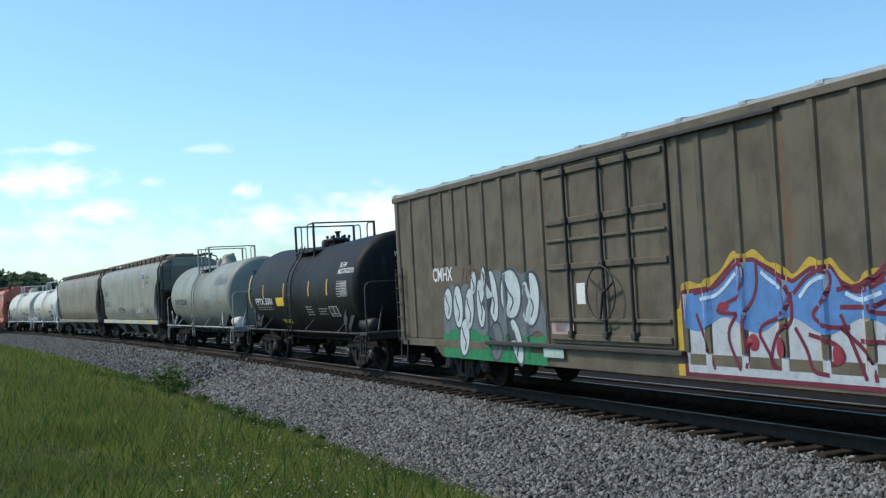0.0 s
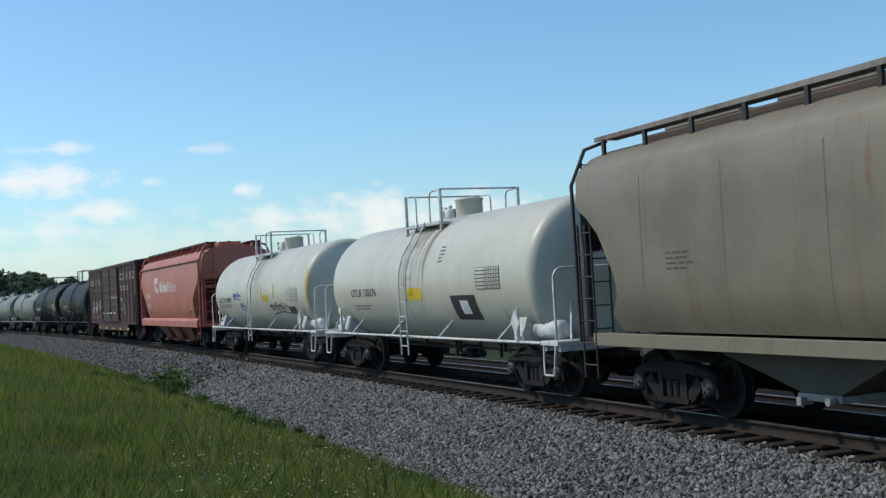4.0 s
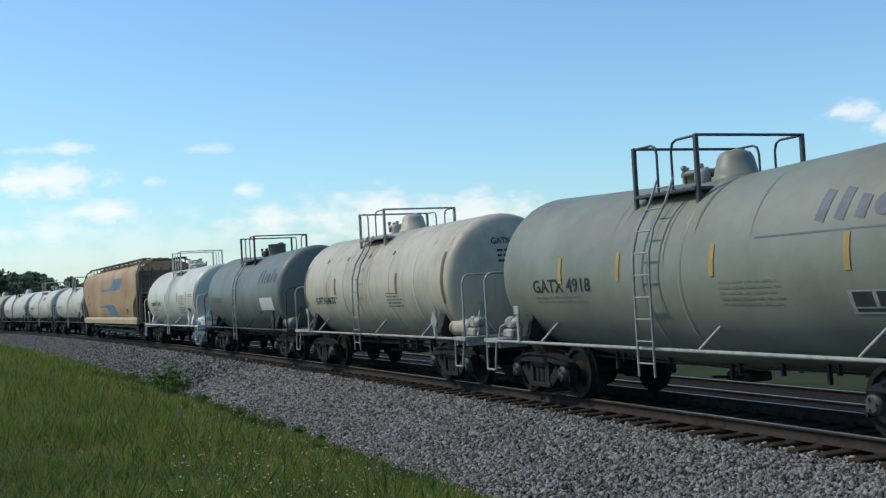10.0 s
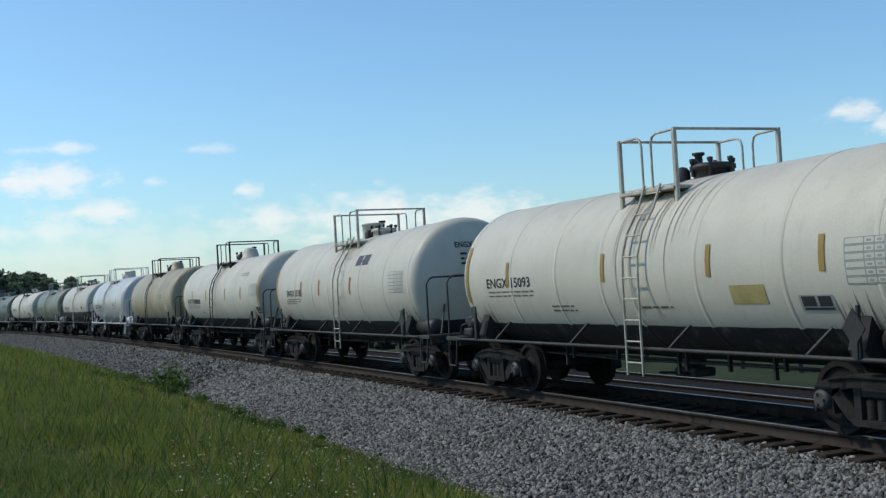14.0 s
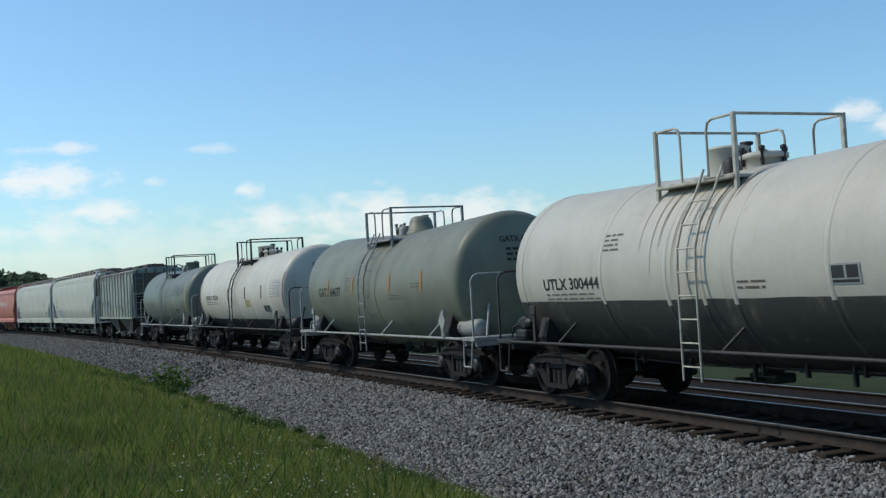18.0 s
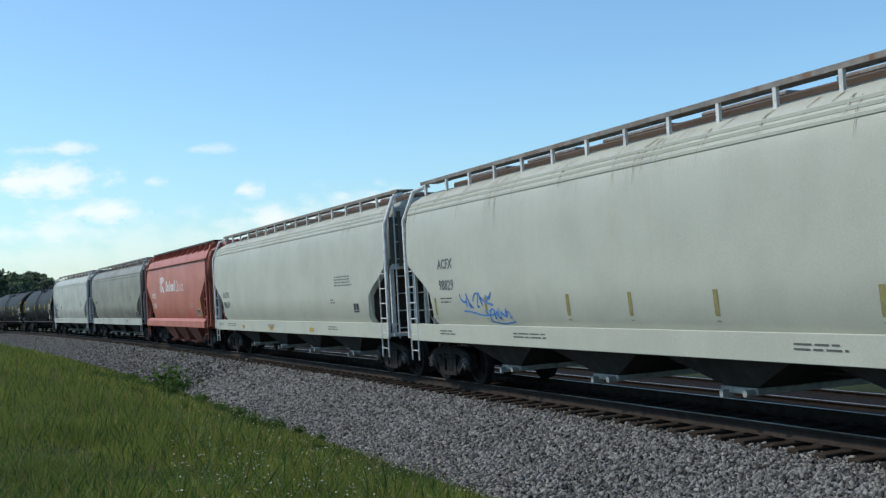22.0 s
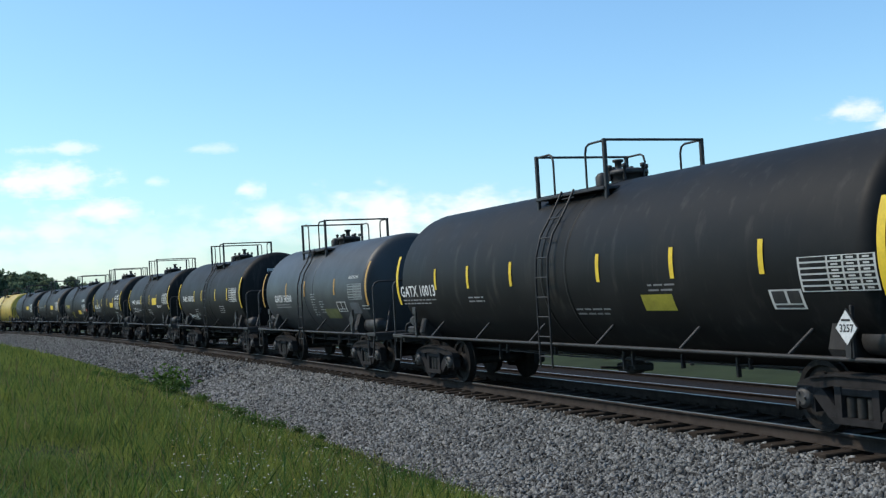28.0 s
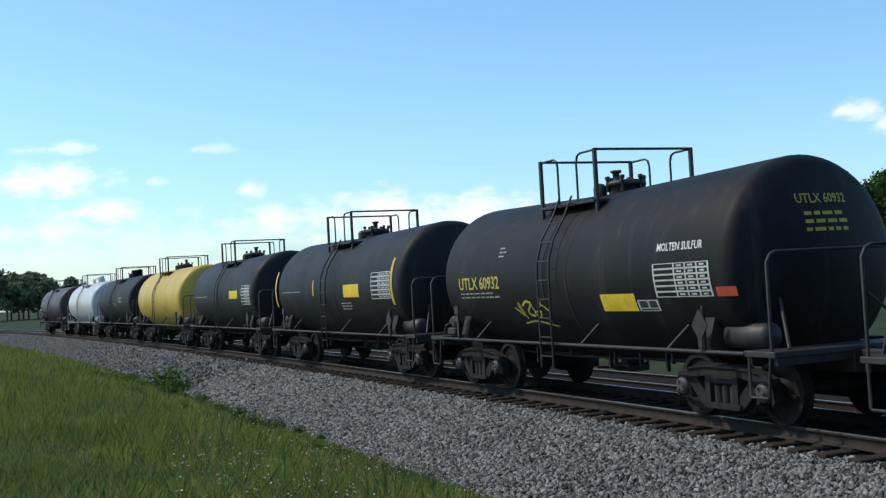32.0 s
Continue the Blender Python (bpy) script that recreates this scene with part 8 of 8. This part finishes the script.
# tanks whose halves slope to a low middle: dip, radius, height of the axis
for i, (dip, rad, mid) in {1: (0.11, 1.45, 2.19), 2: (0.10, 1.42, 2.20), 11: (0.17, 1.43, 2.20), 12: (0.17, 1.43, 2.20), 13: (0.02, 1.41, 2.18), 14: (0.10, 1.46, 2.19), 15: (0.0, 1.42, 2.17), 17: (0.02, 1.41, 2.16),
                           18: (0.09, 1.45, 2.20), 19: (0.02, 1.44, 2.19), 22: (0.10, 1.46, 2.19), 23: (0.15, 1.43, 2.19), 24: (0.09, 1.46, 2.19), 25: (0.12, 1.44, 2.19), 35: (0.07, 1.46, 2.20), 36: (0.08, 1.44, 2.19), 38: (0.09, 1.45, 2.19), 39: (0.06, 1.45, 2.19), 40: (0.06, 1.45, 2.19)}.items():
    CARS[i].update(sag=dip, R=rad, zc=mid)
# load lines under each tank's number
for i, c in enumerate(CARS):
    if c["kind"] == "tank" and c.get("marks") and i not in (5, 13, 15, 35, 36):
        _, x, z, w, _ = c["marks"][0][:5]
        c["stencils"] = list(c.get("stencils", ())) + [(x + 0.05, z - 0.07, w * 1.1, 2, (0.30, 0.30, 0.29) if c["paint"] in (tank_black, tank_char, tank_slate) else (0.17, 0.165, 0.14))]
pipe_slate = surface("pipe_slate", (0.060, 0.066, 0.070), rough=0.55, streak=0.3, spot_scale=6)
for i in (11, 12, 14, 25):
    CARS[i].update(rail_mat=pipe_slate, ladder_mat=pipe_grey, res=CARS[i]["paint"])
for i, c in enumerate(CARS):
    c["i"], c["qr"], c["qf"] = i, c["q"][0] * U, c["q"][1] * U
    c["c"] = (c["qr"] + c["qf"]) / 2
for i, c in enumerate(CARS):
    h = (c["qr"] - c["qf"]) / 2
    pad = lambda k: 1.1 if k["kind"] == "box" else 0.0
    c["of"] = h + (2.15 + pad(c) if i == 0 else (c["qf"] - CARS[i - 1]["qr"]) / 2 + (pad(c) - pad(CARS[i - 1])) / 2)
    c["or"] = h + (2.15 if i == len(CARS) - 1 else (CARS[i + 1]["qf"] - c["qr"]) / 2 + (pad(c) - pad(CARS[i + 1])) / 2)
    c["ob"] = {"tank": tank_car, "hop": covered_hopper, "box": boxcar}[c["kind"]](c)
    if c.get("front_iron"):
        for o in c["ob"].children:
            if o.name.startswith("truck") and o.location.x > 0:
                for w in (o, *o.children):
                    if w.name.startswith(("truck", "side_frame", "bearing")):
                        key = (w.data.name, "blue")
                        if key not in CACHE:
                            CACHE[key] = w.data.copy()
                            CACHE[key].materials[0] = c["front_iron"]
                        w.data = CACHE[key]
# flashing marker on the last coupler
last = CARS[-1]
part("end_marker", Shape().box(-last["or"] - 0.02, -0.12, 1.0, -last["or"] + 0.14, 0.12, 1.55, 0.03), pipe_white, last["ob"], "pale end-of-train marker box")


# ---- grass, weeds, flowers ----
def blades(name, n, seed, material, label, category, r0=6.5, r1=135.0, hmin=0.14, hmax=0.40, wid=0.0055, dlim=(-16.0, -3.95), edge=0.0, a0=-25.0, a1=14.0):
    g = np.random.default_rng(seed)
    r = r0 * (r1 / r0) ** (g.random(n) ** 1.15)
    a = np.radians(a0 + (a1 - a0) * g.random(n))
    x, y = r * np.sin(a), r * np.cos(a)
    d, s = offset(x, y)
    rag = 0.30 * np.sin(s * 0.9) * np.sin(s * 0.37 + 1) + 0.16 * np.sin(s * 3.1) * np.sin(s * 1.7) + 0.10 * np.sin(s * 7.3 + 2) + g.normal(0, 0.17, n)
    keep = (d > dlim[0] - 40 * (r > 40)) & (d < dlim[1] + rag - 0.15)
    if edge:
        keep &= g.random(n) < np.exp(-(dlim[1] - d) / edge)
    x, y, d, r = x[keep], y[keep], d[keep], r[keep]
    n = len(x)
    z = ground_z(d) - 0.02
    low = np.clip((-3.9 - d) / 2.0, 0.35, 1.0)
    patch = 0.78 + 0.28 * np.sin(x * 0.8 + 2) * np.cos(y * 0.5) + 0.22 * np.sin(x * 2.3 + 0.7 * y) * np.sin(y * 1.1 - x)
    h = (hmin + (hmax - hmin) * g.random(n) ** 1.4) * low * patch
    w = np.maximum(wid, r * 0.00036) * (0.7 + 0.6 * g.random(n))
    t = g.random(n) * math.tau
    lean = h * (0.15 + 0.55 * g.random(n))
    ux, uy = np.cos(t), np.sin(t)
    b = g.random(n) * math.tau
    lx, ly = np.cos(b) * lean, np.sin(b) * lean
    base = np.c_[x, y, z]
    v = np.stack([base + np.c_[-ux * w, -uy * w, 0 * w], base + np.c_[ux * w, uy * w, 0 * w],
                  base + np.c_[ux * w * 0.8 + lx * 0.35, uy * w * 0.8 + ly * 0.35, h * 0.6], base + np.c_[-ux * w * 0.8 + lx * 0.35, -uy * w * 0.8 + ly * 0.35, h * 0.6],
                  base + np.c_[lx + ux * w * 0.15, ly + uy * w * 0.15, h], base + np.c_[lx - ux * w * 0.15, ly - uy * w * 0.15, h]], axis=1).reshape(-1, 3)
    f = (np.array([(0, 1, 2, 3), (3, 2, 4, 5)])[None] + (np.arange(n) * 6)[:, None, None]).reshape(-1, 4)
    return tagged(new(name, big_mesh(name, v, f, material, 4)), label, category, kind="stuff")


blades("tall_grass", 300000, 11, blade_green, "long green grass on the railway bank", "grass")
blades("grass_tussocks", 26000, 12, weed_green, "brighter tufts in the long grass", "grass", hmin=0.25, hmax=0.55, wid=0.010)
blades("brown_grass", 60000, 15, blade_brown, "short brown dead grass along the ballast edge", "grass", edge=0.75, hmin=0.08, hmax=0.30, dlim=(-16.0, -3.85))
blades("dry_grass", 40000, 13, blade_dry, "dry brown stalks at the ballast edge", "grass", edge=1.0, hmin=0.10, hmax=0.34)
blades("seed_stalks", 2600, 14, blade_dry, "pale seed stalks above the grass", "grass", hmin=0.45, hmax=0.75, wid=0.004, r1=40)


def flowers(name, n, seed, material, label, r0, r1, a0, a1, dlim, size):
    g = np.random.default_rng(seed)
    r = r0 * (r1 / r0) ** g.random(n)
    a = np.radians(a0 + (a1 - a0) * g.random(n))
    x, y = r * np.sin(a), r * np.cos(a)
    d, s = offset(x, y)
    k = (d > dlim[0]) & (d < dlim[1])
    x, y, d, r = x[k], y[k], d[k], r[k]
    n = len(x)
    z = ground_z(d) + 0.12 + 0.22 * g.random(n)
    v, f = [], []
    rad = size * (0.6 + 0.8 * g.random(n))
    ring = np.array([(math.cos(j * math.tau / 6), math.sin(j * math.tau / 6), 0.15 * (j % 2)) for j in range(6)])
    v = (ring[None] * rad[:, None, None] + np.c_[x, y, z][:, None, :] + g.normal(0, 0.004, (n, 6, 3))).reshape(-1, 3)
    f = (np.arange(6)[None] + (np.arange(n) * 6)[:, None])
    return tagged(new(name, big_mesh(name, v, f, material, 6)), label, "wildflowers", kind="stuff")


flowers("white_wildflowers", 2600, 21, flower_white, "small white wildflowers near the ballast", 8.5, 36, -14, 5, (-9.5, -4.3), 0.012)
flowers("yellow_wildflowers", 40, 22, flower_yellow, "small yellow wildflowers in the grass", 9, 22, -16, -4, (-12, -6), 0.016)


def weed(s, d, size, seed, label):
    g = np.random.default_rng(seed)
    x0, y0, _ = spot(s, d)
    z0 = float(ground_z(d))
    n = 420
    p = g.normal(0, 1, (n, 3)) * np.array([0.42, 0.42, 0.34]) * size
    p[:, 2] = np.abs(p[:, 2]) + 0.04
    u = g.normal(size=(n, 3))
    u /= np.linalg.norm(u, axis=1)[:, None]
    w = np.cross(u, g.normal(size=(n, 3)))
    w /= np.linalg.norm(w, axis=1)[:, None]
    L = size * 0.13 * (0.6 + 0.7 * g.random(n))[:, None]
    c = p + np.array([x0, y0, z0])
    v = np.stack([c - u * L, c + w * L * 0.4, c + u * L, c - w * L * 0.4], axis=1).reshape(-1, 3)
    f = np.arange(n * 4).reshape(-1, 4)
    bush = blank("weed_bush", label, "bush")
    part("leaves", big_mesh("leaves", v, f, weed_green, 4), weed_green, bush)
    m = Shape()
    for j in range(6):
        a = j * 1.05
        m.tube([(x0, y0, z0 - 0.05), (x0 + 0.15 * size * math.cos(a), y0 + 0.15 * size * math.sin(a), z0 + 0.3 * size), (x0 + 0.4 * size * math.cos(a), y0 + 0.4 * size * math.sin(a), z0 + 0.6 * size)], 0.012, 5)
    part("stems", m, weed_green, bush)


weed(66.0, -4.45, 0.85, 1, "bushy green weed at the ballast edge")
weed(63.0, -4.9, 0.40, 2, "low green weed in the grass")
weed(51.5, -4.75, 0.30, 3, "small green weed at the ballast edge")
wg = random.Random(9)
for j in range(16):
    weed(wg.uniform(49, 72), wg.uniform(-6.4, -4.3), wg.uniform(0.16, 0.34), 10 + j, "low leafy weed among the grass by the ballast")
for j in range(20):
    weed(34 + 40 * (j + wg.random()) / 20, wg.uniform(-5.3, -4.2), wg.uniform(0.12, 0.30), 40 + j, "low ragged weed at the ballast edge")

# ---- fence beyond the second track ----
FENCE_D = 11.6
fence = blank("rail_fence", "dark weathered wooden rail fence in the field", "fence")
posts = np.arange(36, 118, 2.6)
for s0 in posts:
    x, y, z = spot(s0, FENCE_D, -1.05)
    o = part("fence_post", cached("fence_post", lambda: Shape().box(-0.07, -0.07, 0, 0.07, 0.07, 1.25, 0.012)), fence_wood, fence, at=(x, y, z))
for a, b in zip(posts[:-1], posts[1:]):
    for hz in (-0.55, 0.0):
        p, q = Vector(spot(a, FENCE_D, hz)), Vector(spot(b, FENCE_D, hz))
        part("fence_rail", Shape().tube([p, q], 0.045, 5), fence_wood, fence)


# ---- trees ----
def tree_parts(seed, tall, wide, leaves, leaf, mat_leaf):
    g = np.random.default_rng(seed)
    t = blank("tree", "leafy green tree at the edge of the field", "tree", group="trees at the field's edge")
    m = Shape().tube([(0, 0, -0.3), (0.1, 0.05, tall * 0.25), (0.0, 0.1, tall * 0.55), (0.15, 0, tall * 0.85)], [0.022 * tall, 0.018 * tall, 0.012 * tall, 0.004 * tall], 8)
    part("trunk", m, bark, t)
    clumps = []
    for j in range(16):
        a = g.random() * math.tau
        hgt = tall * (0.30 + 0.62 * g.random())
        rad = wide * (0.25 + 0.75 * g.random()) * (1.0 - 0.55 * max(0.0, hgt / tall - 0.5) * 2 * 0.8)
        c = np.array([rad * math.cos(a), rad * math.sin(a), hgt])
        clumps.append((c, wide * (0.30 + 0.25 * g.random())))
        if j < 9:
            part("limb", Shape().tube([(0.03, 0.05, hgt * 0.62), (c[0] * 0.5, c[1] * 0.5, hgt * 0.86), tuple(c)], [0.009 * tall, 0.006 * tall, 0.002 * tall], 5), bark, t)
    clumps.append((np.array([0, 0, tall * 0.86]), wide * 0.40))
    k = g.integers(0, len(clumps), leaves)
    cen = np.array([c for c, r in clumps])[k]
    rr = np.array([r for c, r in clumps])[k]
    p = g.normal(size=(leaves, 3))
    p /= np.linalg.norm(p, axis=1)[:, None]
    p = cen + p * (rr * (0.45 + 0.6 * g.random(leaves)))[:, None] * np.array([1, 1, 0.8])
    u = g.normal(size=(leaves, 3))
    u /= np.linalg.norm(u, axis=1)[:, None]
    w = np.cross(u, g.normal(size=(leaves, 3)))
    w /= np.linalg.norm(w, axis=1)[:, None]
    L = leaf * (0.6 + 0.8 * g.random(leaves))[:, None]
    v = np.stack([p - u * L, p + w * L * 0.6, p + u * L, p - w * L * 0.6], axis=1).reshape(-1, 3)
    part("crown", big_mesh("crown", v, np.arange(leaves * 4).reshape(-1, 4), mat_leaf, 4), mat_leaf, t)
    return t


def at_angle(px, dist):
    """A place on the field at a bearing."""
    way = EYE.to_3x3() @ Vector(((px - 784) / 1994.0, 0, -1))
    k = dist / math.hypot(way.x, way.y)
    return way.x * k, way.y * k


rt = random.Random(4)
far_kinds = [tree_parts(31, 16, 5.2, 2600, 0.55, leaf_far_hazed), tree_parts(32, 14, 5.6, 2600, 0.55, leaf_far_hazed), tree_parts(33, 12, 4.6, 2200, 0.55, leaf_far_hazed)]
spots = [(-60, 360, 1.20), (-25, 352, 1.12), (8, 350, 1.15), (-45, 372, 1.1), (28, 356, 0.98), (46, 362, 1.02), (62, 366, 0.92), (82, 370, 0.88), (100, 372, 0.86), (118, 378, 0.80), (138, 384, 0.74), (160, 390, 0.70), (184, 400, 0.66), (212, 408, 0.62), (15, 382, 1.1), (72, 392, 0.95), (36, 390, 1.0), (95, 396, 0.9), (242, 416, 0.58), (274, 424, 0.55), (308, 432, 0.52)]
for j, (px, dist, k) in enumerate(spots):
    x, y = at_angle(px, dist)
    src = far_kinds[j % 3]
    mm = Matrix.Translation((x, y, -1.1)) @ Matrix.Rotation(rt.random() * 6.28, 4, "Z")
    if j < 3:
        src.matrix_world = mm @ Matrix.Scale(k, 4)
    else:
        o = copy_thing(src, mm)
        o.scale = (k, k, k)
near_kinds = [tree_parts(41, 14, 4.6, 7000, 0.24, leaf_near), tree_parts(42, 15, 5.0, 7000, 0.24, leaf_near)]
for j, (px, dist, k) in enumerate([(1502, 150, 0.86), (1548, 146, 0.92), (1590, 142, 0.98), (1640, 148, 1.0), (1525, 168, 0.95), (1572, 172, 1.02), (1690, 150, 1.0)]):
    x, y = at_angle(px, dist)
    mm = Matrix.Translation((x, y, -1.1)) @ Matrix.Rotation(rt.random() * 6.28, 4, "Z")
    if j < 2:
        near_kinds[j].matrix_world = mm @ Matrix.Scale(k, 4)
    else:
        o = copy_thing(near_kinds[j % 2], mm)
        o.scale = (k, k, k)

# ---- clouds and horizon haze ----
CLOUDS = []
FAR = 2600.0
# the wide faint card at (200, 440) is painted haze along the horizon
for px, py, hw, hh, alpha in ((75, 315, 140, 40, 1.0), (150, 371, 112, 28, 1.0), (95, 262, 88, 15, 0.8), (20, 318, 70, 34, 0.9), (350, 262, 64, 13, 0.5), (266, 320, 26, 14, 0.6), (430, 334, 34, 22, 1.0), (452, 385, 86, 34, 0.9),
                              (640, 374, 165, 60, 1.0), (800, 374, 190, 54, 1.0), (1490, 194, 62, 26, 1.0), (1554, 218, 50, 30, 1.0), (1228, 328, 50, 28, 1.0), (200, 440, 520, 90, 0.45), (60, 408, 150, 24, 0.6)):
    way = EYE.to_3x3() @ Vector(((px - 784) / 1994.0, (441 - py) / 1994.0, -1))
    p = EYE.translation + way * FAR
    sx, sz = hw / 1994.0 * FAR, hh / 1994.0 * FAR
    m = Shape()
    n = 6
    m.add([(sx * (2 * i / n - 1), 0.02 * sx * (2 * i / n - 1) ** 2, sz * (2 * j / n - 1)) for j in range(n + 1) for i in range(n + 1)], [(j * (n + 1) + i, j * (n + 1) + i + 1, (j + 1) * (n + 1) + i + 1, (j + 1) * (n + 1) + i) for j in range(n) for i in range(n)])
    ob = thing("cloud", m, cloud_mat, "soft white patch of fair-weather cloud and haze", "cloud", group="clouds low in the sky", kind="structure")
    ob.color = (1, 1, 1, alpha)
    turn = math.atan2(-way.x, way.y)
    CLOUDS.append((ob, p, turn))

# ---- tracks last: many alike pieces ----
rail_track("main_track", "railway track with rusty rails on buried wooden ties", 0.0, 0.0, S_RAIL, 28, 150)
rail_track("second_track", "second railway track beyond the train", 6.3, TRACK_Z2, S_RAIL, 36, 70)


def motions():
    """All that moves: each car along the line, its wheels as it passes, the drifting clouds."""
    for c in CARS:
        rows = []
        for t in np.arange(0, 32.01, 0.5):
            xf, yf, _ = line(c["qf"] - run(t))
            xr, yr, _ = line(c["qr"] - run(t))
            rows.append((float(t), pose((xf + xr) / 2, (yf + yr) / 2, 0, 0, 0, math.degrees(math.atan2(yf - yr, xf - xr)))))
        walk(c["ob"], rows)
    tt = np.arange(0, 961) / 30.0
    dd = run(tt)
    for w, q, dx in WHEELS:
        s = q - dd
        k = np.nonzero((s > 33) & (s < 64))[0]
        if len(k) < 2:
            continue
        turn = lambda i: pose(dx, 0, WR, 0, math.degrees(float(dd[i]) / WR), 0)
        rows = [(float(tt[i]), turn(i)) for i in k]
        if k[0] > 0:
            rows.insert(0, (0.0, rows[0][1]))
        if k[-1] < 960:
            rows.append((32.0, rows[-1][1]))
        walk(w, rows)
    for ob, p, turn in CLOUDS:
        drift = Vector((math.cos(turn), math.sin(turn), 0)) * 11.0
        walk(ob, [(0.0, pose(*p, 0, 0, math.degrees(turn))), (32.0, pose(*(p + drift), 0, 0, math.degrees(turn)))])


motions()
